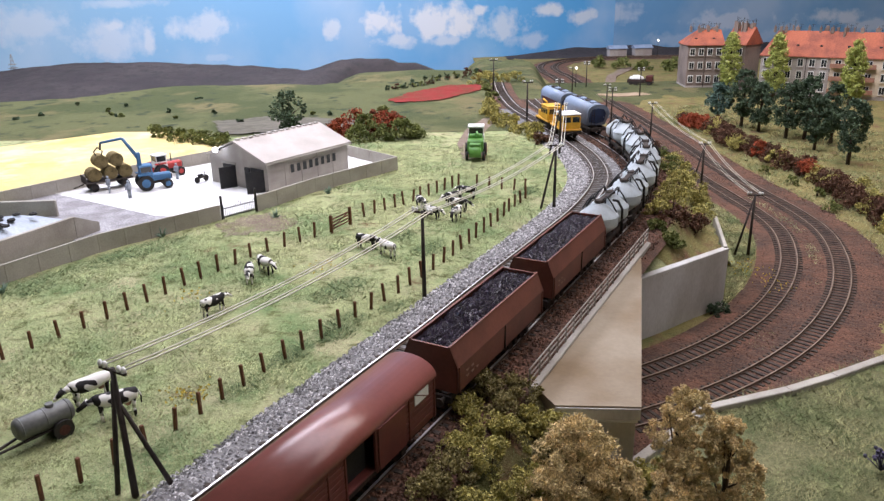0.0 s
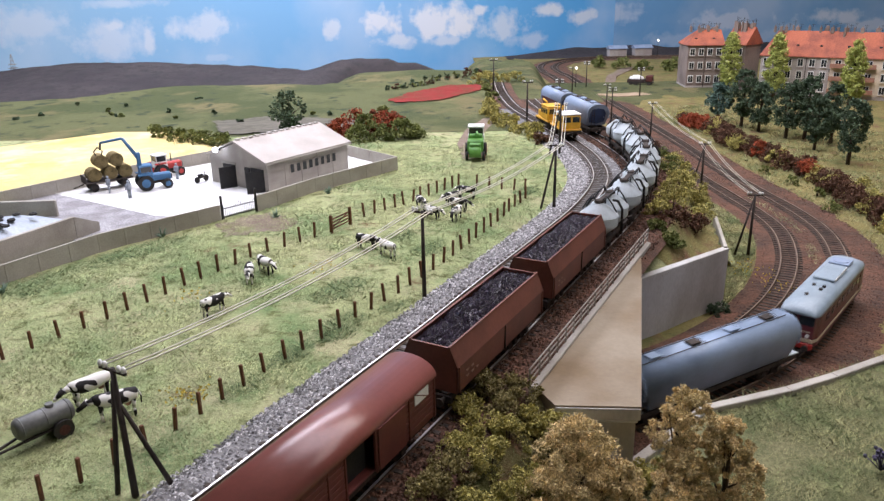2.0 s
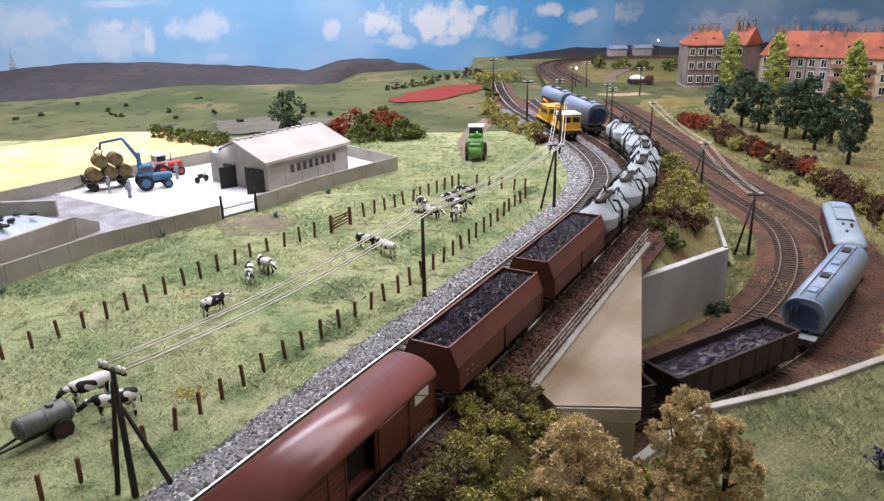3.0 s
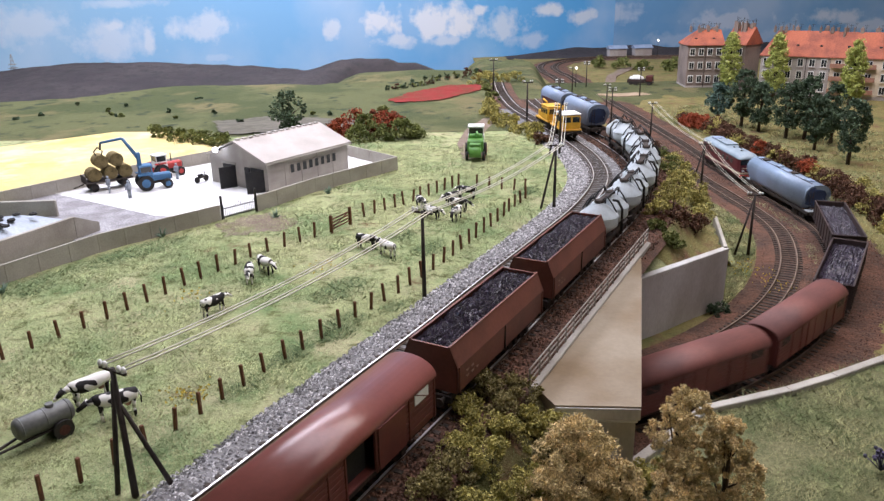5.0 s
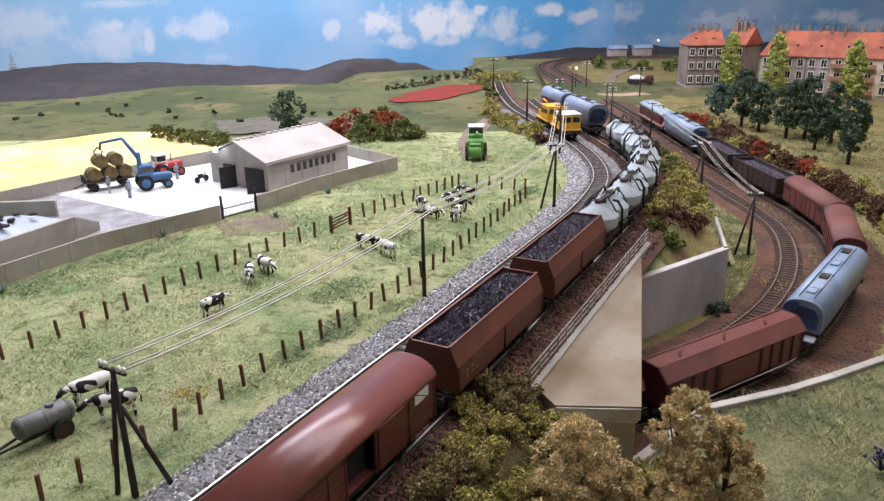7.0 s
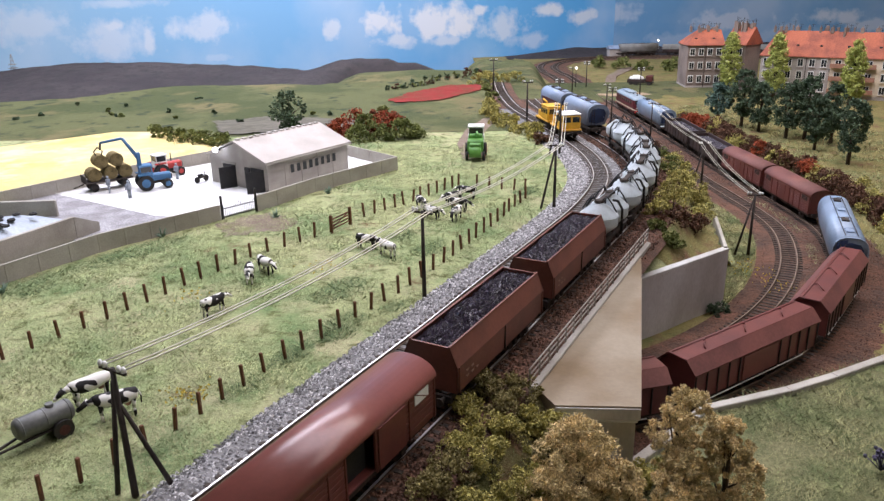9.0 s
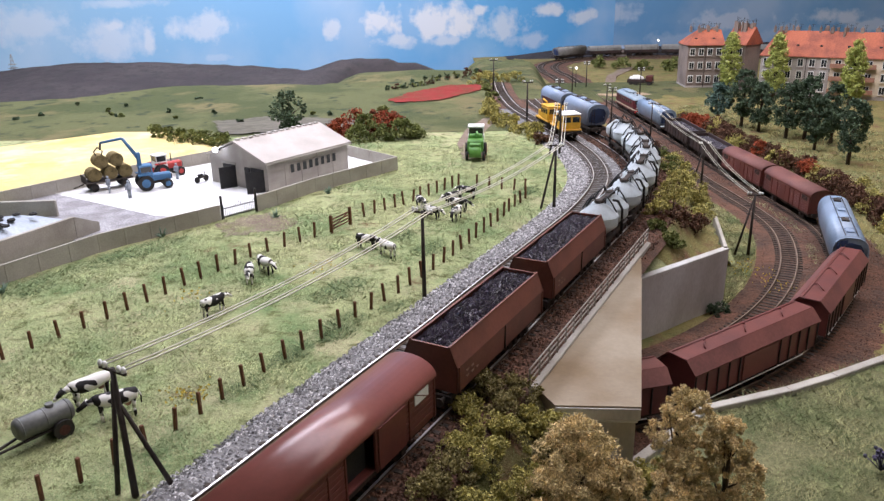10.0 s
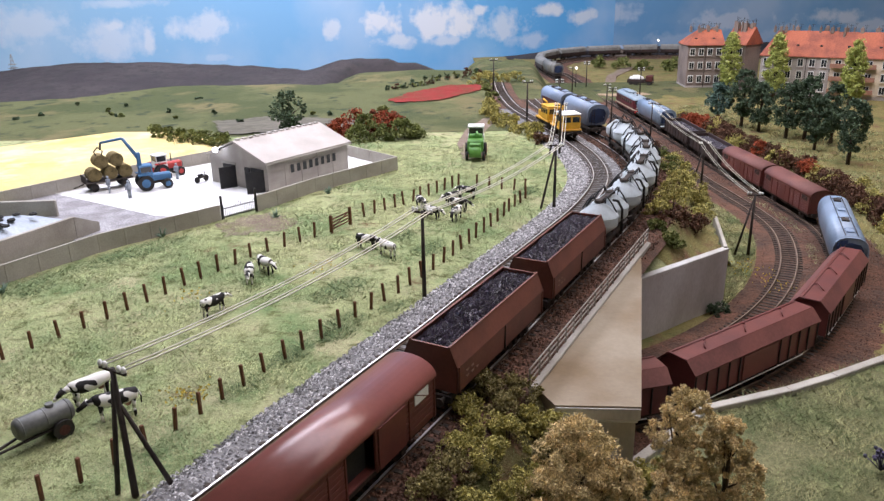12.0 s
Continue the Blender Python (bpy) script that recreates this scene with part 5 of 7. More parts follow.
over = lambda x, y: np.maximum(upper_height(x, y), np.where((y > 137) & (x < 13), green_rise(x, y), -9)) + 0.1 + 0.12 * rnoise(x, y, 0.8, 61)
sheet("poppy_field", np.arange(-10, 10, 0.4), np.arange(127, 151, 0.4), over, "poppy", "bright red poppy field", lambda x, y: inside(POPPIES, x + rnoise(x, y, 1.1, 62), y))
sheet("ploughed_field", np.arange(-36, -8, 0.4), np.arange(102, 120, 0.4), over, "furrow", "grey-brown ploughed field in fine rows", lambda x, y: inside(FURROWS, x + rnoise(x, y, 1.5, 63), y))
patch("yard", [(-41.6, 70.1), (-36.9, 75.5), (-28.3, 84.5), (-25.6, 87.1), (-15, 92), (-11, 90), (-5.3, 82), (-12.4, 73.4), (-17, 67), (-19.5, 64.2), (-25.5, 64.9), (-38.6, 73.4)], 0.17, 0.4, "yard", "bright pale concrete farmyard", "yard")
patch("gravel_area", [(-40.8, 70.3), (-38.5, 73.5), (-25.3, 65.0), (-20, 63.4), (-27, 57.2), (-30.5, 58.8), (-31.5, 60.5), (-35, 65)], 0.15, 0.4, "gravel", "rough grey gravel in front of the yard", "yard")
WORN = [(-19.4, 62.8), (-16.6, 65.9), (-13.8, 65.0), (-11.6, 62.4), (-13.4, 60.6), (-15.9, 58.6), (-18.6, 59.6)]
sheet("worn_soil", np.arange(-21, -10, 0.25), np.arange(57, 67, 0.25), lambda x, y: upper_height(x, y) + 0.05, "soil", "worn bare soil before the gate", lambda x, y: inside(WORN, x + 1.6 * (rnoise(x, y, 0.9, 64) - 0.5), y + 1.6 * (rnoise(x, y, 0.7, 65) - 0.5)))
patch("farm_track", [(2.6, 86), (5.2, 86), (4.6, 95), (6.5, 104), (8.6, 112), (6.6, 113), (3.6, 104), (2.2, 95)], 0.045, 0.4, "soil", "trodden field track behind the combine", "track")
patch("dirt_road", [(37, 177), (41, 174.5), (48, 176), (53, 179), (54, 183), (50, 186), (45, 183), (41, 184), (37.5, 183)], ZL + 0.02, 0.5, "asphalt", "pale dirt road over the level crossing", "road")
patch("field_path", [(41, 183.5), (44, 183), (45, 196), (49, 212), (57, 228), (64, 236), (61, 237), (54, 230), (46.5, 213), (42.5, 197)], ZL + 0.0, 0.5, "soil", "narrow brown path across the far field", "road")


# ---- farm walls: panels between posts ----
def panel_wall(pts, height, label, length=2.3):
    w = thing("panel_wall", label, "wall")
    for (x0, y0), (x1, y1) in zip(pts, pts[1:]):
        L, a = math.hypot(x1 - x0, y1 - y0), math.degrees(math.atan2(y1 - y0, x1 - x0))
        n = max(1, round(L / length))
        for k in range(n):
            m = pose(x0, y0, 0, 0, 0, a)
            part("panel", Shape().box(((k + 0.5) * L / n, 0, height / 2 - 0.1), (L / n - 0.05, 0.16, height + 0.2), 0.025, m), "concrete", w)
            part("joint_post", Shape().box((k * L / n, 0, height / 2 - 0.1), (0.14, 0.22, height + 0.16), 0.02, m), "concrete", w)


panel_wall([(-38, 36), (-30.6, 49.6), (-26.8, 56.0), (-19.3, 63.6)], 1.45, "pale concrete panel wall round the farmyard")
panel_wall([(-16.8, 66.3), (-12.4, 72.7), (-4.8, 81.5), (-11.2, 88.6)], 1.45, "pale concrete panel wall behind the barn")
panel_wall([(-48, 58), (-41.5, 69.8), (-36.8, 75.6), (-28.2, 84.6), (-25.4, 87.2)], 1.5, "pale concrete panel wall beside the wheat field")


def bunker():
    b = thing("silage_bunker", "concrete silage bunker with covered silage", "bunker")
    part("bunker_wall", wall_run([(-37.5, 43.0), (-30.0, 59.0)], -0.2, 2.0, 0.35), "concrete", b)
    part("wing_wall", Shape().loft([[(-30.16, 59.07, -0.2), (-29.84, 58.93, -0.2), (-29.84, 58.93, 2.0), (-30.16, 59.07, 2.0)], [(-29.16, 61.17, -0.2), (-28.84, 61.03, -0.2), (-28.84, 61.03, 0.9), (-29.16, 61.17, 0.9)]]), "concrete", b)
    part("soil_strip", wall_run([(-35.4, 43.5), (-28.0, 58.6)], -0.2, 0.14, 2.0), "soil", b, "bare brown soil along the wall")
    part("bunker_wall", wall_run([(-46, 63.4), (-40, 65.5), (-34.6, 65.7)], -0.2, 1.6, 0.35), "concrete", b)
    s, nx, ny = Shape(), 22, 14
    pts = []
    r = random.Random(4)
    for i in range(nx + 1):
        for j in range(ny + 1):
            u, v = i / nx, j / ny
            x = (-33.7 - 13 * u) + (v - 0.5) * 1.0
            y = 58.4 - 8 * u + 6.2 * v + 6 * u * v
            pts.append((x, y, 0.2 + 1.0 * min(1, 5 * u) * math.sin(math.pi * v) ** 0.3 + r.uniform(-0.05, 0.05)))
    s.add(pts, [(i * (ny + 1) + j, (i + 1) * (ny + 1) + j, (i + 1) * (ny + 1) + j + 1, i * (ny + 1) + j + 1) for i in range(nx) for j in range(ny)], True)
    part("cover_sheet", s, "sheet", b, "pale blue-white plastic silage sheet")
    ring = [(0.14, 0), (0.28, 0.0), (0.34, 0.09), (0.28, 0.18), (0.14, 0.18), (0.14, 0.01)]
    for k in range(13):
        u, v = 0.1 + 0.065 * (k % 8) + r.uniform(-0.03, 0.03), 0.3 + 0.4 * (k % 3) / 2 + r.uniform(-0.08, 0.08)
        x, y = (-33.7 - 13 * u) + (v - 0.5), 58.4 - 8 * u + 6.2 * v + 6 * u * v
        t = thing("old_tyre", "black worn tyre lying on the silage sheet", "tyre", at(x, y, 1.2), group="tyres on the silage")
        part("tread", Shape().turn(ring, (0, 0, 0), 16), "tyre", t)


bunker()


def barn():
    b = thing("barn", "pale concrete farm shed with low gabled roof", "barn", at(-16.9, 72.1, 0, 0, 0, math.degrees(math.atan2(0.807, 0.59))))
    L, Wd, e, rz = 11.5, 8.6, 3.1, 4.8
    part("side_wall", Shape().box((L / 2, 0.1, e / 2 - 0.1), (L, 0.2, e + 0.2), 0.02), "barnwall", b)
    part("side_wall", Shape().box((L / 2, Wd - 0.1, e / 2 - 0.1), (L, 0.2, e + 0.2), 0.02), "barnwall", b)
    for x in (0.1, L - 0.1):
        g = Shape().loft([[(x + d, 0.2, -0.2), (x + d, 0.2, e), (x + d, Wd / 2, rz - 0.1), (x + d, Wd - 0.2, e), (x + d, Wd - 0.2, -0.2)] for d in (-0.1, 0.1)])
        part("gable_wall", g, "barnwall", b)
    for s, y0 in ((1, -0.3), (-1, Wd + 0.3)):
        ym = Wd / 2
        part("roof_slope", Shape().loft([[(x, y0, e - 0.02), (x, y0, e + 0.12), (x, ym, rz + 0.14), (x, ym, rz)] for x in (-0.35, L + 0.35)]), "barnroof", b, "pale flat roof sheeting")
    for k in range(14):
        part("ridge_vent", Shape().box((0.3 + k * 0.84, Wd / 2, rz + 0.17), (0.5, 0.4, 0.12), 0.04), "barnroof", b)
    for k in range(6):
        part("wall_joint", Shape().box((0.05 + k * (L - 0.1) / 5, -0.02, e / 2), (0.09, 0.06, e), 0.01), "barnwall", b)
    for z in (1.0, 2.05):
        part("wall_band", Shape().box((L / 2, -0.005, z), (L, 0.03, 0.05), 0.005), "concrete", b)
    for k in range(8):
        w = part("window", Shape().box((3.3 + k * 0.86, -0.02, 1.95), (0.74, 0.06, 1.0), 0.01), "concrete", b)
        part("pane", Shape().box((3.3 + k * 0.86, -0.045, 1.95), (0.5, 0.03, 0.84), 0.005), "glassdark", w, "dark window pane")
    # The gable has no openings; black boxes on it imitate the shaded interior.
    for y, z in ((1.4, 0), (5.6, 0)):
        part("doorway", Shape().box((-0.03, y, 1.2), (0.06, 1.9, 2.4), 0.01), "black", b, "black panel standing in for the shade of an open doorway")
    for y, a in ((0.5, 62), (2.45, -8), (4.6, 70)):
        part("barn_door", Shape().box((0, 0.85, 1.2), (0.09, 1.7, 2.3), 0.02, pose(-0.08, y, 0, 0, 0, a)), "black", b, "black open barn door")
    lamp = part("lamp_bracket", Shape().tube([(-0.1, 6.6, 3.7), (-0.7, 6.6, 3.95)], 0.05), "steel", b)
    part("lamp_globe", Shape().ball((-0.75, 6.6, 3.85), 0.26, 10, 8), "lamplight", lamp, "glowing white yard lamp")
    part("lintel", Shape().box((-0.06, 5.6, 2.5), (0.12, 2.2, 0.2), 0.02), "concrete", b)
    part("gutter", Shape().tube([(-0.3, -0.36, 3.02), (L + 0.3, -0.36, 3.02)], 0.09), "concrete", b)


barn()


def iron_gate():
    g = thing("iron_gate", "black wrought-iron gate between wall posts", "gate", at(-19.2, 63.7, 0, 0, 0, 46.5))
    L = 3.5
    for x in (0, L):
        part("gate_post", Shape().box((x, 0, 1.05), (0.18, 0.18, 2.3), 0.03), "black", g)
    for z in (0.25, 1.0):
        part("rail_bar", Shape().box((L / 2, 0, z), (L, 0.06, 0.07), 0.01), "black", g)
    for k in range(19):
        x = 0.16 + k * (L - 0.32) / 18
        h = 1.25 - 0.35 * math.sin(math.pi * ((x * 2 / L) % 1.0))
        part("bar", Shape().box((x, 0, h / 2 + 0.1), (0.045, 0.045, h), 0.008).cyl((x, 0, h + 0.1), (x, 0, h + 0.24), 0.05, 0.0, 6), "black", g)


iron_gate()


# ---- fences, poles and wires ----
post_mesh = Shape().box((0, 0, 0.55), (0.17, 0.17, 1.4), 0.03).mesh("post", M["wood"])


def fence(points, count, label):
    """Posts at even steps along a line."""
    f = thing("pasture_fence", label, "fence")
    q = curve_through(points)
    r = random.Random(count)
    for k in range(count):
        p, a = along(q, (len(q) * 0.25 - 0.3) * k / (count - 1))
        ob = new("post", post_mesh)
        ob.parent = f
        ob.matrix_basis = at(p[0] + r.uniform(-.06, .06), p[1] + r.uniform(-.06, .06), r.uniform(-0.08, 0.04), r.uniform(-4, 4), r.uniform(-4, 4), a)


fence([(-26.4, 35.3), (-24.6, 37.8), (-22.6, 40.4), (-20.1, 44.6), (-17.4, 49.4), (-13.9, 54.5), (-10.1, 58.7)], 19, "row of brown wooden pasture fence posts")
fence([(-6.8, 64.0), (-4.2, 66.7), (-1.2, 70.3), (2.1, 74.4)], 12, "row of brown wooden fence posts beyond the gate")
fence([(3.6, 73.4), (6.0, 72.3), (8.6, 71.2)], 5, "short row of wooden fence posts closing the pasture")
fence([(-16.3, 25.4), (-12.7, 30.2), (-9.2, 36.5), (-4.0, 44.7), (0.5, 52.8), (3.7, 59.5), (8.1, 69.0)], 33, "row of brown wooden fence posts along the railway")


def field_gate():
    g = thing("field_gate", "brown wooden five-bar field gate", "gate", at(-9.1, 59.5, 0, 0, 0, 62))
    for x in (0, 2.75):
        part("gate_post", Shape().box((x, 0, 0.7), (0.24, 0.24, 1.6), 0.04), "wood", g)
    for k in range(4):
        part("bar", Shape().box((1.37, 0.02, 0.3 + 0.27 * k), (2.6, 0.07, 0.12), 0.015), "wood", g)
    part("brace", Shape().box((1.37, 0.08, 0.7), (2.7, 0.06, 0.1), 0.015, pose(1.37, 0, 0.7, 0, -17, 0) @ pose(-1.37, 0, -0.7)), "wood", g)


field_gate()


def telegraph_pole(x, y, z, heading, height=5.9, legs=1, arms=1, lean=0):
    t = thing("telegraph_pole", ("dark wooden telegraph pole with strut and white insulators" if legs > 1 else "dark wooden telegraph pole with white insulators"), "telegraph pole", at(x, y, z, 0, 0, heading), "telegraph poles")
    part("pole", Shape().cyl((0, 0, -0.3), (0, 0, height), 0.15, 0.1, 10), "polewood", t)
    if legs > 1:
        foot = (-0.23, 0.85, -0.3) if legs > 2 else (0, 1.25, -0.3)
        part("strut", Shape().cyl(foot, (0, 0.1, height * 0.9), 0.11, 0.09, 8), "polewood", t)
    if legs > 2:
        part("strut", Shape().cyl((1.3, -0.85, -0.3), (0.05, -0.05, height * 0.72), 0.12, 0.09, 8), "polewood", t)
    for k in range(arms):
        zz = height - 0.12 - 0.45 * k
        part("crossarm", Shape().box((0, 0, zz), (0.12, 1.5, 0.12), 0.02), "polewood", t)
        for s in (-0.66, -0.4, 0.4, 0.66):
            part("insulator", Shape().turn([(0.05, 0), (0.1, 0.02), (0.1, 0.15), (0.06, 0.24)], (0, s, zz + 0.06), 8), "white", t)
    return t


UP = [(-12.6, 25.6), (-1.2, 45.6), (10.1, 65.0), (14.0, 87.3), (12.5, 108.0), (10, 140)]
LOW = [(30.1, 69.8), (33.2, 93.5), (35.5, 126.4), (33.0, 150), (31.5, 181)]


def line_of_poles(spots, z, legs, arms):
    for k, (x, y) in enumerate(spots):
        a, b = spots[max(k - 1, 0)], spots[min(k + 1, len(spots) - 1)]
        telegraph_pole(x, y, z, math.degrees(math.atan2(b[1] - a[1], b[0] - a[0])), 5.9, legs[k], arms)


line_of_poles(UP, 0, (3, 1, 2, 2, 1, 1), 1)
line_of_poles(LOW, ZL, (2, 2, 1, 1, 1), 1)
for x, y, z in ((22.5, 143, -4.5), (32.5, 143, ZL), (36.5, 190, ZL), (46, 175, ZL)):
    telegraph_pole(x, y, z, 80, 6.2, 1, 2)


def wires(spots, z, upto, r=0.035):
    t = thing("telegraph_wires", "thin pale telegraph wires strung between the poles", "wire")
    for k in range(upto):
        (x0, y0), (x1, y1) = spots[k], spots[k + 1]
        d = np.array((x1 - x0, y1 - y0))
        n = np.array((-d[1], d[0])) / np.linalg.norm(d)
        for s in (-0.66, -0.4, 0.4, 0.66):
            q = []
            for i in range(13):
                u = i / 12
                p = np.array((x0, y0)) + d * u + n * s
                q.append((p[0], p[1], z + 5.95 - 0.5 * 4 * u * (1 - u)))
            part("wire", Shape().tube(q, r, 5), "wire", t)


wires(UP, 0, 3)
wires(LOW, ZL, 2, 0.024)


# ---- plants ----
def leaf_cloud(centres, radii, per, leaf, seed, flat=0.85, feather=0.0):
    """Many small leaf blades on the shells of clumps; feather turns them outwards and draws them out into sprigs."""
    r = np.random.RandomState(seed)
    c, R = np.repeat(np.asarray(centres, float), per, 0), np.repeat(np.asarray(radii, float), per)
    d = r.normal(size=(len(c), 3))
    d /= np.linalg.norm(d, axis=1)[:, None]
    p = c + d * (R * (0.5 + 0.55 * r.rand(len(c))))[:, None] * [1, 1, flat]
    a, b = r.normal(size=(len(c), 3)) * (1 - feather * 0.6) + d * 2.2 * feather, r.normal(size=(len(c), 3))
    a /= np.linalg.norm(a, axis=1)[:, None]
    b -= (b * a).sum(1)[:, None] * a
    b /= np.linalg.norm(b, axis=1)[:, None]
    k = (leaf * (0.6 + 0.8 * r.rand(len(c))))[:, None]
    V = np.stack([p - a * k, p + b * k * (0.7 - 0.4 * feather), p + a * k, p - b * k * (0.7 - 0.4 * feather)], 1).reshape(-1, 3)
    F = (np.array([(0, 1, 2, 3)])[None] + 4 * np.arange(len(c))[:, None, None]).reshape(-1, 4)
    return V, F


def crown_clumps(height, radius, n, seed, base=0.35, shape="round", clump=1.0):
    r = np.random.RandomState(seed)
    out, rad = [], []
    for k in range(n):
        h = base + (1 - base) * r.rand()
        u = (h - base) / (1 - base)
        w = {"round": math.sin(math.pi * (0.12 + 0.8 * u)) ** 0.7, "poplar": math.sin(math.pi * min(1, 0.2 + 0.78 * u)) ** 0.7, "bush": math.sqrt(max(0.05, 1 - u * u))}[shape]
        t, q = r.rand() * 6.283, math.sqrt(r.rand()) * radius * w
        out.append((q * math.cos(t), q * math.sin(t), h * height))
        rad.append(radius * clump * (0.16 + 0.32 * r.rand() ** 1.5) * (1.0 if shape != "poplar" else 0.9))
    return out, rad


def tree(x, y, z, height, radius, leafmat, label, seed, clumps=40, per=60, leaf=0.14, shape="round", base=0.3, category="tree", clump=1.0, feather=0.0):
    t = thing("tree", label, category, at(x, y, z))
    c, R = crown_clumps(height, radius, clumps, seed, base, shape, clump)
    r = random.Random(seed)
    part("trunk", Shape().cyl((0, 0, -0.4), (0.05, 0, height * 0.5), 0.035 * height, 0.02 * height, 9).cyl((0.05, 0, height * 0.5), (0, 0.05, height * 0.85), 0.02 * height, 0.006 * height, 7), "bark", t)
    for k in range(6):
        q = c[r.randrange(len(c))]
        z0 = height * r.uniform(base * 0.8, 0.6)
        part("limb", Shape().cyl((0, 0, min(z0, q[2] * 0.9)), (q[0] * 0.9, q[1] * 0.9, q[2]), 0.012 * height, 0.004 * height, 6), "bark", t)
    V, F = leaf_cloud(c, R, per, leaf, seed, 0.85, feather)
    raw("crown", V, F, leafmat, kind="stuff", parent=t)
    return t


def bush(x, y, z, height, radius, leafmat, label, seed, clumps=16, per=60, leaf=0.13):
    t = thing("bush", label, "bush", at(x, y, z))
    c, R = crown_clumps(height, radius, clumps, seed, 0.1, "bush")
    r = random.Random(seed)
    s = Shape()
    for k in range(4):
        q = c[r.randrange(len(c))]
        part("stem", Shape().cyl((q[0] * 0.15, q[1] * 0.15, -0.2), (q[0] * 0.8, q[1] * 0.8, q[2]), 0.05, 0.02, 5), "bark", t)
    V, F = leaf_cloud(c, R, per, leaf, seed, 0.8)
    raw("foliage", V, F, leafmat, kind="stuff", parent=t)
    return t


def plants():
    # foreground
    for x, y, h, rad, n, seed, shape, label in ((5.7, 27.8, 5.0, 2.3, 210, 21, "bush", "tan-leaved bushy tree at the bridge"), (4.3, 26.6, 3.3, 1.7, 110, 27, "bush", "low tan-leaved shrub beside the bridge"), (7.4, 27.0, 3.5, 1.4, 90, 28, "bush", "low tan-leaved shrub before the bridge"), (10.5, 28.5, 5.9, 1.55, 170, 22, "round", "tall tan-leaved bushy tree at the bridge"), (10.2, 27.4, 3.7, 1.5, 100, 29, "bush", "grey-tan shrub below the parapet"), (12.4, 28.2, 4.7, 1.7, 150, 23, "bush", "tan-leaved bushy tree on the slope")):
        tree(x, y, -3.3, h, rad, "leaf_tan", label, seed, n, 190, 0.062, shape, 0.06, clump=0.5, feather=0.8)
    ground = lambda x, y: float(upper_height(np.array([x]), np.array([y]))[0])
    rb = random.Random(77)
    for k, (x, y) in enumerate(((0.6, 28.2), (1.6, 29.8), (2.6, 31.4), (3.6, 32.7), (1.8, 27.4), (2.8, 29.2), (3.9, 30.9), (0.2, 26.4), (2.4, 26.0), (3.6, 27.4), (4.6, 29.2), (-0.6, 25.2), (1.0, 25.0), (4.9, 30.6), (1.1, 31.2), (2.0, 32.6), (7.6, 30.2), (9.6, 30.4))):
        m = rb.choice(["leaf_olive", "leaf_olive", "leaf_moss"])
        bush(x, y, ground(x, y) - 0.15, rb.uniform(0.9, 1.6), rb.uniform(0.8, 1.3), m, "dense olive-green shrub on the embankment", 40 + k, 20, 150, 0.06)
    # on the mound behind the retaining wall and down the far slope
    spots = [(19.7, 60.5, -1.8, 1.5, 1.5, "brown"), (21.6, 61.2, -1.8, 1.6, 1.6, "brown"), (18.6, 62.4, -1.5, 1.4, 1.4, "olive"), (22.6, 63.6, -1.9, 1.5, 1.5, "olive"), (20.6, 64.6, -1.6, 1.9, 1.7, "olive"), (23.2, 66.6, -2.2, 1.7, 1.6, "olive"), (21.6, 68.0, -1.7, 1.9, 1.6, "olive"), (24.2, 70.0, -3.0, 1.8, 1.7, "olive"), (22.9, 72.0, -2.0, 1.8, 1.5, "olive"), (24.6, 74.2, -2.9, 1.9, 1.6, "olive"), (24.0, 77.2, -2.3, 1.9, 1.6, "green"), (25.4, 80.3, -3.2, 1.9, 1.6, "olive"), (24.6, 83.4, -2.5, 1.6, 1.4, "green"), (24.9, 86.8, -2.7, 1.5, 1.3, "brown"), (25.4, 90.0, -3.4, 1.3, 1.2, "red"), (17.3, 58.4, -1.0, 1.0, 0.9, "green"), (18.2, 56.6, -1.6, 0.9, 0.9, "green")]
    for k, (x, y, z, h, r, m) in enumerate(spots):
        bush(x, y, ground(x, y) - 0.15, h, r, "leaf_" + m, {"brown": "brown leafless-looking shrub", "olive": "yellow-olive shrub", "green": "green leafy shrub", "red": "rust-red autumn shrub"}[m] + " on the railway bank", 60 + k, 18, 90, 0.09)
    # hedge right of the outer track
    r = random.Random(8)
    for k in range(54):
        u = k / 53
        y = 76 + 66 * u
        x = float(np.interp(y, [74, 80, 88, 96, 106, 118, 132, 144], [48.0, 48.8, 49.2, 49.6, 48.6, 47.0, 47.2, 45.0])) + r.uniform(-0.8, 1.6)
        m = "leaf_red" if k in (18, 27, 28, 46, 47, 48, 49, 50, 51) else r.choice(["leaf_brown", "leaf_brown", "leaf_brown", "leaf_olive"])
        bush(x, y, ZL - 0.3, r.uniform(1.6, 2.7), r.uniform(1.4, 2.1), m, "rust-red leafy autumn hedge shrub" if m == "leaf_red" else ("olive green dense hedge shrub" if m == "leaf_olive" else "dark brown autumn hedge shrub"), 90 + k, 22, 80, 0.11)
    for k, (x, y) in enumerate(((46.0, 96), (46.5, 90), (45.3, 102), (45.2, 84), (46.5, 137))):
        bush(x, y, ZL - 0.3, 1.0, 1.1, "leaf_green", "low yellow-green shrub by the track", 130 + k, 10, 60, 0.1)
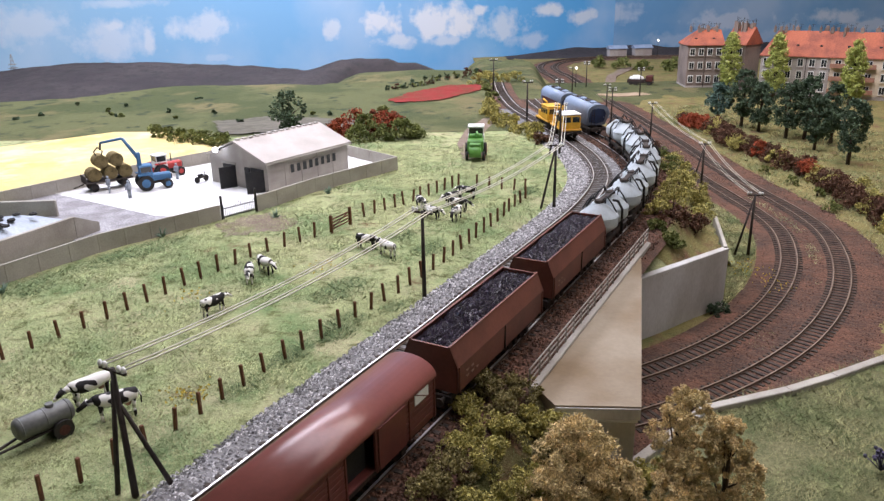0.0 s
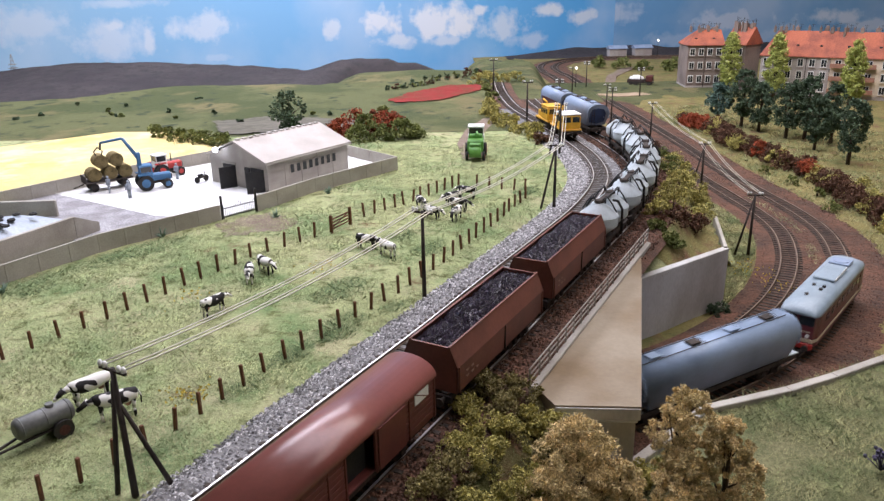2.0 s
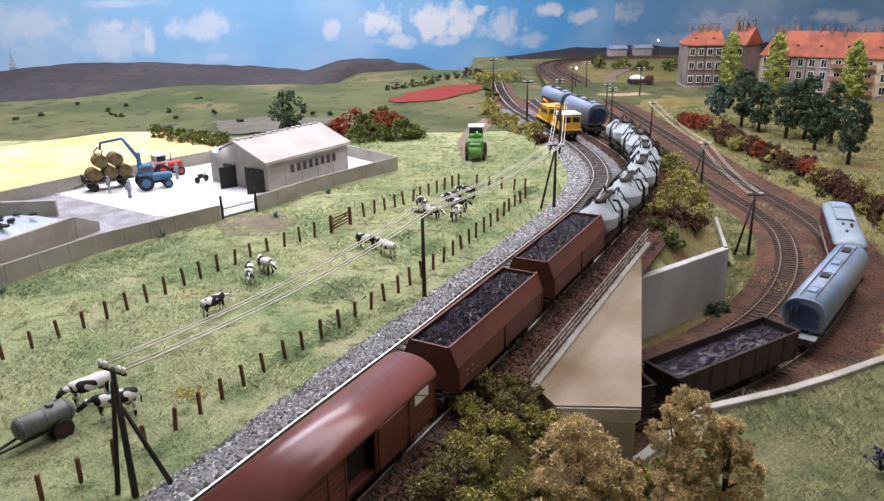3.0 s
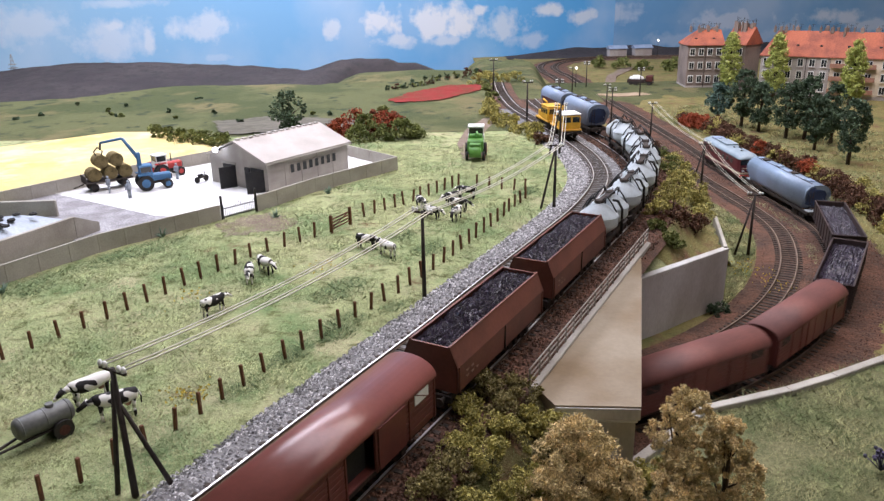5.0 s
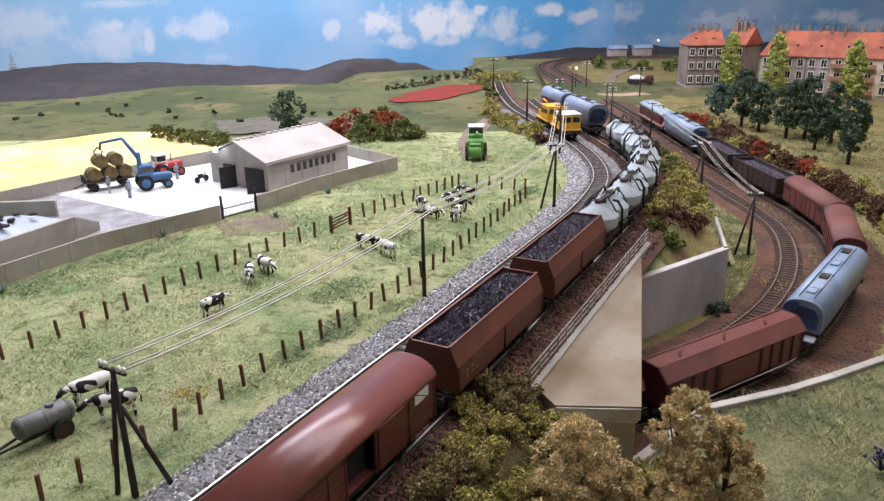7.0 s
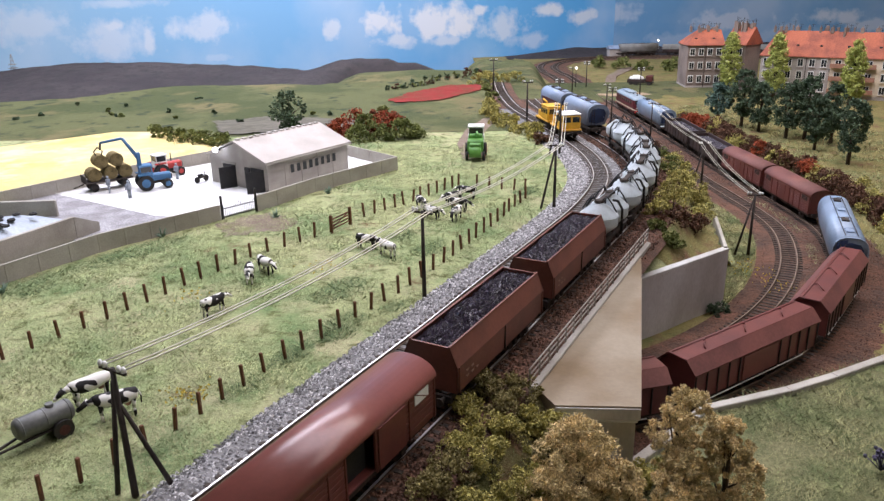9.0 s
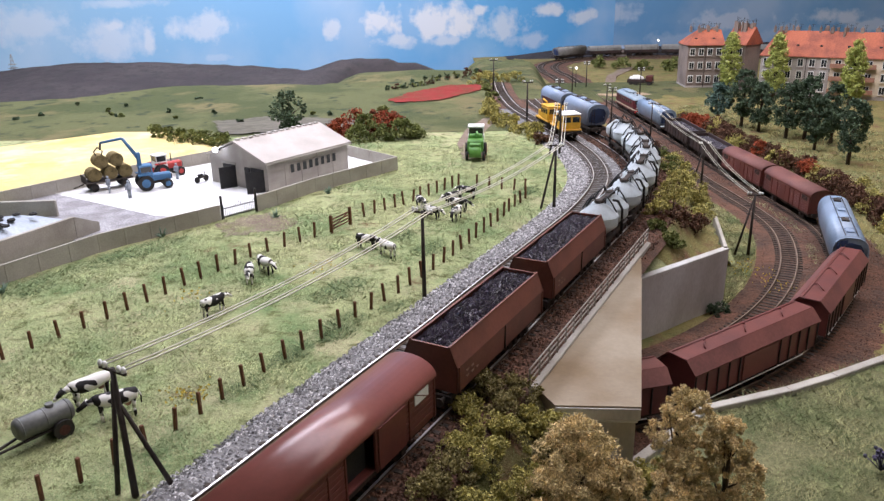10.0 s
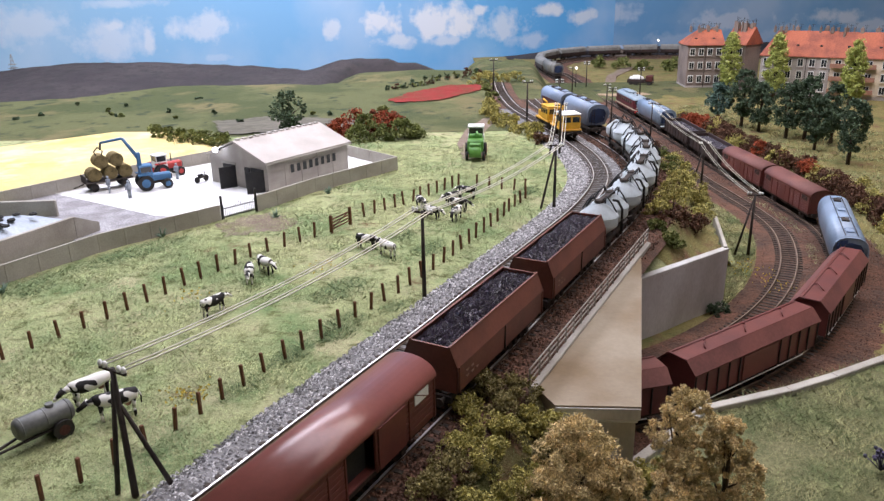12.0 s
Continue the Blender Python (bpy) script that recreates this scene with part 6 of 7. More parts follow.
    # trees before the houses
    for k, (x, y, h, rad, m) in enumerate(((54.0, 134.8, 10.0, 2.5, "leaf_dark"), (55.6, 131.0, 8.2, 2.3, "leaf_dark"), (52.2, 141.5, 7.0, 2.3, "leaf_blue"), (57.6, 124.7, 9.4, 2.5, "leaf_dark"), (60.2, 123.6, 10.2, 2.3, "leaf_dark"), (57.6, 114.6, 8.0, 2.2, "leaf_dark"), (62.5, 119.5, 9.4, 2.2, "leaf_dark"), (58.3, 105.8, 9.0, 2.3, "leaf_dark"))):
        tree(x, y, ZL - 0.3, h, rad, m, "dark green broad-leaved park tree" if m == "leaf_dark" else "pale blue-green drooping weeping tree", 150 + k, 80, 75, 0.16, base=0.24, clump=0.85)
    for k, (x, y, h) in enumerate(((67.7, 179.5, 13.4), (74.5, 170.2, 13.6), (85.1, 157.6, 12.9))):
        tree(x, y, ZL - 0.3, h, 2.4, "leaf_poplar", "slim tall yellow-green poplar tree", 170 + k, 240, 70, 0.15, "poplar", 0.12, clump=0.9)
    # round the farm
    tree(-20.6, 104, 0, 5.6, 2.6, "leaf_dark", "dark green bushy tree behind the barn", 180, 34, 70, 0.17, base=0.15)
    for k, (x, y, h, rad, m) in enumerate(((-13.4, 101, 2.3, 2.2, "red"), (-11.4, 103, 3.2, 2.2, "red"), (-9.6, 100, 3.0, 2.0, "green"), (-8.0, 102, 3.6, 2.2, "red"), (-5.8, 101.5, 2.8, 2.0, "red"), (-5.0, 99, 2.4, 2.0, "green"), (-10.6, 97.5, 2.0, 2.0, "green"), (-3.2, 99, 1.8, 1.6, "green"), (-8.0, 105, 4.0, 1.6, "green"), (-7.2, 98.0, 1.8, 1.6, "green"))):
        bush(x, y, 0, h, rad, "leaf_" + m, "orange-red autumn bush behind the barn" if m == "red" else "dark green bush behind the barn", 190 + k, 20, 80, 0.14)
    for k in range(7):
        bush(-38.5 + 1.9 * k, 103 - 1.3 * k, 0, 1.5, 1.6, "leaf_green", "green hedge bush beside the wheat field", 205 + k, 14, 60, 0.14)
    for k in range(12):
        u = k / 11
        bush(8.2 + 3.0 * u - 1.4 * math.sin(u * 5), 121 - 27 * u, 0, 1.6 + 0.5 * math.sin(k * 2.1), 1.5, "leaf_brown" if k == 11 else "leaf_olive", "brown shrub by the track" if k == 11 else "olive shrub in the trackside hedge", 215 + k, 14, 70, 0.13)
    for k, (x, y) in enumerate(((9.0, 128), (8.6, 134), (9.0, 142))):
        bush(x, y, 0.3, 1.6, 1.4, "leaf_green", "low green leafy trackside shrub", 230 + k, 10, 60, 0.14)
    for k, (x, y) in enumerate(((55, 232), (60, 228), (66, 224), (70, 231), (49, 236))):
        bush(x, y, ZL, 2.6, 3.0, "leaf_green", "dark green bush on the far field", 240 + k, 14, 60, 0.25)
    rf = random.Random(31)
    for k in range(30):
        u = k / 29
        x, y = -9 + 18 * u + rf.uniform(-0.5, 0.5), 145 + 16 * u + rf.uniform(-1, 1)
        z = max(float(green_rise(np.array([x]), np.array([y]))[0]), ground(x, y))
        bush(x, y, z, rf.uniform(0.5, 1.5), rf.uniform(0.4, 0.8), rf.choice(["leaf_dark", "leaf_green", "leaf_brown"]), "tiny dark shrub in the far hedgerow", 300 + k, 6, 30, 0.13)
    for k in range(26):
        x, y = rf.uniform(-88, -12), rf.uniform(112, 141)
        if y < 142 + (x + 40) * 0.3:
            bush(x, y, ground(x, y), rf.uniform(0.3, 0.7), rf.uniform(0.3, 0.8), rf.choice(["leaf_dark", "leaf_green"]), "small dark bush on the far pasture", 340 + k, 6, 34, 0.14)
    for k, (x, y) in enumerate(((8.0, 150), (11.0, 153), (13.5, 152), (9.5, 156), (15.5, 155))):
        bush(x, y, ground(x, y), 2.0, 1.8, "leaf_olive", "olive shrub closing the far end of the line", 380 + k, 12, 60, 0.14)
    for k, (x, y) in enumerate(((22.9, 57.0), (22.0, 56.4))):
        bush(x, y, ZL - 0.45, 0.8, 0.8, "leaf_dark", "dark scrub at the foot of the retaining wall", 390 + k, 10, 80, 0.07)
    for k, (x, y) in enumerate(((-14.6, 64.2), (-11.1, 72.0), (-23.0, 59.2), (-30.0, 47.8))):
        t = thing("agave", "grey-green spiky plant by the farm wall", "plant", at(x, y, 0), "spiky plants by the farm wall")
        rr = random.Random(k)
        for j in range(16):
            a, e, L = rr.uniform(0, 6.28), rr.uniform(0.35, 1.2), rr.uniform(0.6, 0.95)
            tip = (L * math.cos(a) * math.cos(e), L * math.sin(a) * math.cos(e), L * math.sin(e))
            part("leaf", Shape().cyl((0, 0, 0), tip, 0.08, 0.01, 5), "agave", t)
    for k, (x, y) in enumerate(((27.0, 37.2), (20.9, 30.6))):
        t = thing("lavender_tuft", "grey-violet flowering tuft in the grass", "plant", at(x, y, -3.1), "flowering tufts")
        rr = random.Random(50 + k)
        for j in range(26):
            a, e, L = rr.uniform(0, 6.28), rr.uniform(0.6, 1.4), rr.uniform(0.6, 1.2)
            tip = (L * math.cos(a) * math.cos(e), L * math.sin(a) * math.cos(e), L * math.sin(e))
            part("stalk", Shape().cyl((0, 0, 0), tip, 0.025, 0.02, 5).ball(tip, 0.1, 6, 5), "lavender", t)


M["blade_dark"] = mat("dark_grass_fibre", (0.13, 0.18, 0.075), (0.085, 0.13, 0.05), 0.4, 1.5, 0.9, amount=0.3, bump=0, island=0.3)
M["lavender"] = mat("grey_violet_flowers", (0.1, 0.085, 0.15), (0.06, 0.06, 0.085), 2, 6, 0.9, amount=0.3, bump=0)
plants()


def grass(name, x0, x1, y0, y1, count, hfun, material, seed, hgt, ok, label):
    """Static grass fibres, single bent blades."""
    r = np.random.RandomState(seed)
    u = r.rand(count)
    y = y0 * (y1 / y0) ** u
    x = x0 + (x1 - x0) * r.rand(count)
    k = ok(x, y) & (np.abs(x) < 0.66 * y + 4)
    x, y = x[k], y[k]
    dense = rnoise(x, y, 3.5, seed + 1) + 0.35 * rnoise(x, y, 1.1, seed + 2)
    k = dense > 0.2 + 0.45 * r.rand(len(x))
    x, y, dense = x[k], y[k], dense[k]
    z = hfun(x, y) - 0.03
    n = len(x)
    a = r.rand(n) * 6.283
    lean = 0.7 + 1.3 * r.rand(n)
    h = hgt * (0.5 + 0.6 * r.rand(n)) * (0.6 + 0.7 * dense)
    w = 0.006 + 0.0004 * y
    b = r.rand(n) * 6.283
    P = np.stack([x, y, z], 1)
    D = np.stack([np.cos(b) * w, np.sin(b) * w, 0 * w], 1)
    T = P + np.stack([np.cos(a) * lean * h, np.sin(a) * lean * h, h], 1)
    up = D[:, 0] * np.sin(a) - D[:, 1] * np.cos(a)
    D *= np.where(up < 0, -1, 1)[:, None]
    V = np.stack([P - D, P + D, T], 1).reshape(-1, 3)
    ob = raw(name, V, np.arange(3 * n).reshape(n, 3), material, label, "grass", "stuff", smooth=True)
    N = np.stack([np.cos(a) * 0.35 * lean, np.sin(a) * 0.35 * lean, np.ones(n)], 1)
    N /= np.linalg.norm(N, axis=1)[:, None]
    ob.data.normals_split_custom_set_from_vertices(np.repeat(N, 3, 0).tolist())
    return ob


def meadow_ok(x, y):
    d = side_of(T1, x, y)
    yard = inside([(-45, 46), (-30.6, 49.6), (-19.3, 63.6), (-16.8, 66.3), (-4.6, 81.5), (-11, 90), (-45, 92)], x, y)
    return (d < -3.1) & ~yard


grass("meadow_grass", -40, 12, 22, 100, 620000, lambda x, y: upper_height(x, y), "blade", 31, 0.17, meadow_ok, "pale green static grass of the meadow")
def flowers():
    r = np.random.RandomState(12)
    P = []
    for cx, cy, z0, n, sp in ((-12.9, 33.6, 0.0, 60, 0.5), (28.6, 66, ZL - 0.3, 50, 1.2), (29.5, 62, ZL - 0.3, 40, 1.0), (-8.6, 51.5, 0.0, 24, 0.8), (-17.0, 46.5, 0.0, 20, 0.7)):
        for _ in range(n):
            P.append((cx + r.normal() * sp, cy + r.normal() * sp, z0 + 0.1 + 0.1 * r.rand()))
    V, F = leaf_cloud(P, [0.06] * len(P), 5, 0.05, 13)
    raw("yellow_flowers", V, F, "flower", "tiny yellow flowers in the grass", "flower", "stuff")


M["flower"] = mat("yellow_petals", (0.6, 0.46, 0.06), (0.5, 0.36, 0.04), 2, 6, 0.8, amount=0.2, bump=0)
flowers()
TUFTS = [(-6.2, 41.2, 2.4, 1.2), (-8.4, 38.0, 1.8, 1.0), (-3.0, 44.4, 1.6, 0.9), (-10.4, 34.0, 1.5, 0.8), (-7.0, 47.0, 2.6, 1.4), (-25.6, 53.4, 3.6, 1.5), (-22.3, 57.2, 2.6, 1.3), (-28.0, 49.4, 2.8, 1.5), (-1.0, 55.0, 2.2, 1.2), (-12.5, 29.0, 1.4, 0.7), (-3.2, 58.5, 2.0, 1.0), (8.2, 71.0, 2.2, 1.2)]


def between_ok(x, y):
    """Green patches in the space between the lower tracks."""
    d = side_of(T4, x, y)
    return (d > -3.3 + rnoise(x, y, 0.7, 71)) & (d < -1.3 - rnoise(x, y, 0.6, 72)) & (rnoise(x, y, 3.2, 73) > 0.52) & (x > 20)


def tuft_ok(x, y):
    k = np.zeros(x.shape, bool)
    for cx, cy, a, b in TUFTS:
        u, v = (x - cx) * 0.5 + (y - cy) * 0.87, (x - cx) * 0.87 - (y - cy) * 0.5
        k |= (u / a) ** 2 + (v / b) ** 2 + 0.8 * (rnoise(x, y, 0.8, 55) - 0.5) < np.random.RandomState(5).rand(len(x)) ** 0.7 * 1.2
    return k & (side_of(T1, x, y) < -3.0)


grass("tall_grass", -34, 12, 25, 75, 420000, lambda x, y: upper_height(x, y), "blade_dark", 39, 0.26, tuft_ok, "tufts of taller dark green grass")
grass("verge_grass", 0, 45, 22, 58, 240000, lambda x, y: upper_height(x, y), "blade_right", 33, 0.36, lambda x, y: (x > 7) & (y < 30.4 + 0.45 * x) & ~inside(CUT, x, y), "green static grass in front of the parapet")
grass("bank_grass", -4, 32, 24, 100, 60000, lambda x, y: upper_height(x, y), "blade_right", 35, 0.3, lambda x, y: (side_of(T1, x, y) > 8.6) & ~inside(CUT, x, y) & ~((x > 7) & (y < 40)), "olive grass on the railway bank")
grass("field_grass", 24, 75, 62, 160, 60000, lower_height, "blade_right", 37, 0.4, lambda x, y: ((side_of(T4, x, y) > 4) | (side_of(T4, x, y) < -8.2)) & (x > 24.5), "green grass beside the lower tracks")


grass("track_grass", 20, 44, 48, 90, 60000, lambda x, y: 0 * x + ZL - 0.32, "blade", 45, 0.16, between_ok, "thin green weeds between the lower tracks")
grass("inner_grass", 22, 40, 52, 100, 120000, lower_height, "blade_right", 47, 0.28, lambda x, y: (side_of(T3, x, y) < -3.0) & (side_of(T3, x, y) > -9) & (x > 23.6), "green grass beside the inner track")


# ---- animals ----
def cow_parts():
    c = thing("cow", "black and white dairy cow standing in the meadow", "cow", group="cows in the meadow")
    rings = []
    for x, w, zc, h in ((-1.0, 0.2, 1.12, 0.25), (-0.92, 0.42, 1.08, 0.5), (-0.5, 0.56, 1.03, 0.62), (0.0, 0.62, 0.98, 0.68), (0.5, 0.54, 1.02, 0.64), (0.8, 0.42, 1.08, 0.54), (0.98, 0.22, 1.16, 0.32)):
        rings.append([(x, 0.5 * w * math.cos(t * math.pi / 6) * 1.35, zc + 0.55 * h * math.sin(t * math.pi / 6)) for t in range(12)])
    part("body", Shape().loft(rings, True), "cow", c)
    part("neck", Shape().cyl((0.85, 0, 1.15), (1.25, 0, 1.02), 0.19, 0.13, 10), "cow", c)
    part("head", Shape().cyl((1.2, 0, 1.12), (1.62, 0, 0.82), 0.16, 0.1, 10).ball((1.62, 0, 0.82), 0.11, 8, 6).box((1.22, 0.2, 1.12), (0.08, 0.2, 0.08), 0.03).box((1.22, -0.2, 1.12), (0.08, 0.2, 0.08), 0.03), "cow", c)
    for x in (-0.75, 0.68):
        for y in (-0.19, 0.19):
            part("leg", Shape().cyl((x, y, 0.85), (x + 0.03, y, 0.4), 0.12, 0.075, 8).cyl((x + 0.03, y, 0.4), (x, y, -0.05), 0.07, 0.075, 8), "cow", c)
    part("tail", Shape().tube([(-1.0, 0, 1.2), (-1.1, 0, 0.9), (-1.08, 0, 0.5)], 0.035, 6), "cow", c)
    part("udder", Shape().ball((-0.5, 0, 0.66), 0.17, 8, 6), "udder", c, "pink udder")
    return c


M["udder"] = mat("pink_skin", (0.5, 0.27, 0.23), (0.42, 0.22, 0.19), 1, 6, 0.7, amount=0.1, bump=0)
herd = [(-14.4, 43.6, 55), (-13.4, 49.0, -80), (-12.6, 50.6, -48), (-5.8, 55.3, -25), (-4.1, 53.6, 130), (-1.8, 65.8, -70), (-0.8, 62.8, -40), (1.1, 67.4, 215), (2.5, 69.2, 160), (1.3, 62.4, 250), (1.6, 65.0, -30), (-17.6, 33.2, 226), (-15.7, 31.7, 206)]
one = cow_parts()
for k, (x, y, a) in enumerate(herd):
    if k == 0:
        one.matrix_basis = at(x, y, 0.02, 0, 0, a) @ Matrix.Scale(0.88, 4)
    else:
        copy_thing(one, at(x, y, 0.02, 0, 0, a) @ (Matrix.Scale(1.16, 4) if y < 40 else Matrix()))


# ---- farm machines ----
def wheel(parent, x, y, z, r, w, rim="white"):
    t = part("wheel", Shape().cyl((x, y - w / 2, z), (x, y + w / 2, z), r, r, 20), "tyre", parent)
    part("rim", Shape().cyl((x, y - w / 2 - 0.02, z), (x, y + w / 2 + 0.02, z), r * 0.55, r * 0.55, 14), rim, t)


def tank_cart():
    c = thing("water_tank_cart", "grey steel water tank cart with drawbar", "cart", at(-18.3, 30.0, 0, 0, 0, 51))
    part("tank", Shape().loft([[(x, r * math.cos(t * math.pi / 10), 1.02 + r * math.sin(t * math.pi / 10)) for t in range(20)] for x, r in ((-1.3, 0.3), (-1.24, 0.44), (-1.1, 0.52), (1.1, 0.52), (1.24, 0.44), (1.3, 0.3))], True), "tankgrey", c)
    for x in (-1.05, 0.0, 1.05):
        part("band", Shape().cyl((x - 0.03, 0, 1.02), (x + 0.03, 0, 1.02), 0.532, 0.532, 20), "tankgrey", c)
    part("filler_cap", Shape().cyl((0.35, 0, 1.45), (0.35, 0, 1.68), 0.2, 0.17, 12), "tankgrey", c)
    part("frame", Shape().box((0, 0, 0.5), (2.2, 0.7, 0.14), 0.03), "steel", c)
    part("drawbar", Shape().tube([(-1.1, 0.3, 0.5), (-2.8, 0.05, 0.3)], 0.07).tube([(-1.1, -0.3, 0.5), (-2.8, -0.05, 0.3)], 0.07), "steel", c)
    for y in (-0.55, 0.55):
        wheel(c, 0.55, y, 0.42, 0.46, 0.22, "rustrim")


M["tankgrey"] = mat("dull_zinc_paint", (0.16, 0.165, 0.16), (0.11, 0.11, 0.105), 0.6, 6, 0.5, 0.3, amount=0.12, bump=0.1)
M["rustrim"] = mat("dark_red_rim", (0.1, 0.03, 0.025), (0.07, 0.025, 0.02), 1, 8, 0.7, amount=0.2)
tank_cart()


def tractor(name, label, x, y, a, colour, big=1.0):
    t = thing(name, label, "tractor", at(x, y, 0.17, 0, 0, a))
    part("bonnet", Shape().box((0.9, 0, 1.15), (1.9, 0.75, 0.75), 0.12), colour, t)
    part("grille", Shape().box((1.87, 0, 1.1), (0.06, 0.6, 0.6), 0.03), "black", t)
    part("chassis", Shape().box((0.2, 0, 0.72), (2.8, 0.6, 0.35), 0.06), "steel", t)
    cab = part("cab", Shape().box((-0.55, 0, 1.45), (1.25, 1.25, 0.7), 0.06).box((-0.55, 0, 2.45), (1.35, 1.35, 0.14), 0.05), "white" if colour == "red" else colour, t)
    for sx in (-1.1, 0.0):
        for sy in (-0.55, 0.55):
            part("cab_pillar", Shape().box((sx, sy, 2.05), (0.09, 0.09, 0.8), 0.01), "white" if colour == "red" else colour, cab)
    part("cab_glass", Shape().box((-0.55, 0, 2.05), (1.05, 1.05, 0.7), 0.02), "glassdark", cab)
    for y2 in (-0.78, 0.78):
        wheel(t, -0.75, y2, 0.78, 0.78, 0.42, colour)
        wheel(t, 1.35, y2, 0.48, 0.48, 0.3, colour)
        part("mudguard", Shape().box((-0.75, y2, 1.62), (1.3, 0.45, 0.1), 0.04), colour, t)
    part("exhaust", Shape().cyl((0.9, 0.25, 1.5), (0.9, 0.25, 2.4), 0.06, 0.06, 8), "black", t)
    return t


tractor("red_tractor", "red tractor with pale cab in the yard", -29.6, 79.8, 45, "red")
blue_t = tractor("loader_tractor", "blue loader tractor with raised crane arm", -29.2, 74.8, 30, "blue")
part("crane_mast", Shape().box((-1.0, 0, 2.6), (0.4, 0.4, 2.4), 0.06), "blue", blue_t)
arm = part("crane_arm", Shape().cyl((-1.0, 0, 3.2), (-2.2, 0.35, 5.3), 0.2, 0.15, 8).cyl((-2.2, 0.35, 5.3), (-4.2, 0.8, 5.0), 0.15, 0.12, 8), "blue", blue_t)
part("grab", Shape().cyl((-4.2, 0.8, 5.0), (-4.3, 0.8, 4.3), 0.1, 0.1, 6).tube([(-4.5, 0.8, 4.6), (-4.9, 0.8, 4.2), (-4.75, 0.8, 3.8)], 0.07).tube([(-4.5, 0.8, 4.6), (-4.1, 0.8, 4.2), (-4.25, 0.8, 3.8)], 0.07), "steel", arm, "dark steel bale grab")


def trailer():
    t = thing("bale_trailer", "dark flat trailer carrying round bales", "trailer", at(-33.9, 75.2, 0.17, 0, 0, 38))
    part("deck", Shape().box((0, 0, 0.95), (4.6, 1.9, 0.14), 0.03), "steel", t)
    for x in (-1.5, 1.5):
        for y in (-0.75, 0.75):
            wheel(t, x, y, 0.42, 0.42, 0.22, "steel")
    part("headboard", Shape().box((-2.25, 0, 1.3), (0.08, 1.8, 0.7), 0.02), "steel", t)
    part("drawbar", Shape().tube([(-2.3, 0, 0.8), (-3.3, 0, 0.5)], 0.07), "steel", t)
    c, s = math.cos(math.radians(38)), math.sin(math.radians(38))
    for x, y, z in ((-1.3, -0.1, 1.82), (0.25, -0.1, 1.82), (1.7, -0.1, 1.82), (-0.5, -0.1, 3.1), (0.98, -0.1, 3.1)):
        b = thing("round_bale", "round straw bale on the trailer", "bale", at(-33.9 + c * x - s * y, 75.2 + s * x + c * y, z, 0, 0, 38), "round bales")
        part("straw", Shape().loft([[(0.68 * k * math.cos(q * math.pi / 12), yy, 0.68 * k * math.sin(q * math.pi / 12)) for q in range(24)] for yy, k in ((-0.72, 0.85), (-0.66, 1.0), (0.66, 1.0), (0.72, 0.85))]), "hay", b)


trailer()


def figure(x, y, z, a, k):
    s = Shape()
    s.cyl((0, 0.1, 0), (0, 0.09, 0.85), 0.09, 0.11, 8).cyl((0, -0.1, 0), (0, -0.09, 0.85), 0.09, 0.11, 8)
    s.cyl((0, 0, 0.82), (0, 0, 1.42), 0.2, 0.22, 10).ball((0, 0, 1.62), 0.13, 8, 6)
    s.cyl((0, 0.26, 1.38), (0.1, 0.3, 0.85), 0.07, 0.06, 6).cyl((0, -0.26, 1.38), (0.1, -0.3, 0.85), 0.07, 0.06, 6)
    tagged(part("model_figure", s, "doll", m=at(x, y, z, 0, 0, a)), "small plain painted figurine standing in the yard", "figurine", "figurines in the yard")


for k, (x, y, a) in enumerate(((-33.0, 73.2, 200), (-30.2, 71.2, 150), (-27.9, 78.4, 240))):
    figure(x, y, 0.17, a, k)


def motorbike():
    b = thing("motorcycle", "small dark parked motorcycle", "motorcycle", at(-24.9, 77.0, 0.17, 0, 0, 60))
    for x in (-0.6, 0.6):
        wheel(b, x, 0, 0.33, 0.33, 0.12, "steel")
    part("frame", Shape().box((0, 0, 0.55), (0.8, 0.22, 0.3), 0.06).tube([(0.6, 0, 0.33), (0.42, 0, 0.95)], 0.04), "steel", b)
    part("seat", Shape().box((-0.2, 0, 0.8), (0.7, 0.26, 0.12), 0.05), "black", b)
    part("handlebar", Shape().tube([(0.4, -0.3, 1.0), (0.4, 0.3, 1.0)], 0.03), "steel", b)


motorbike()


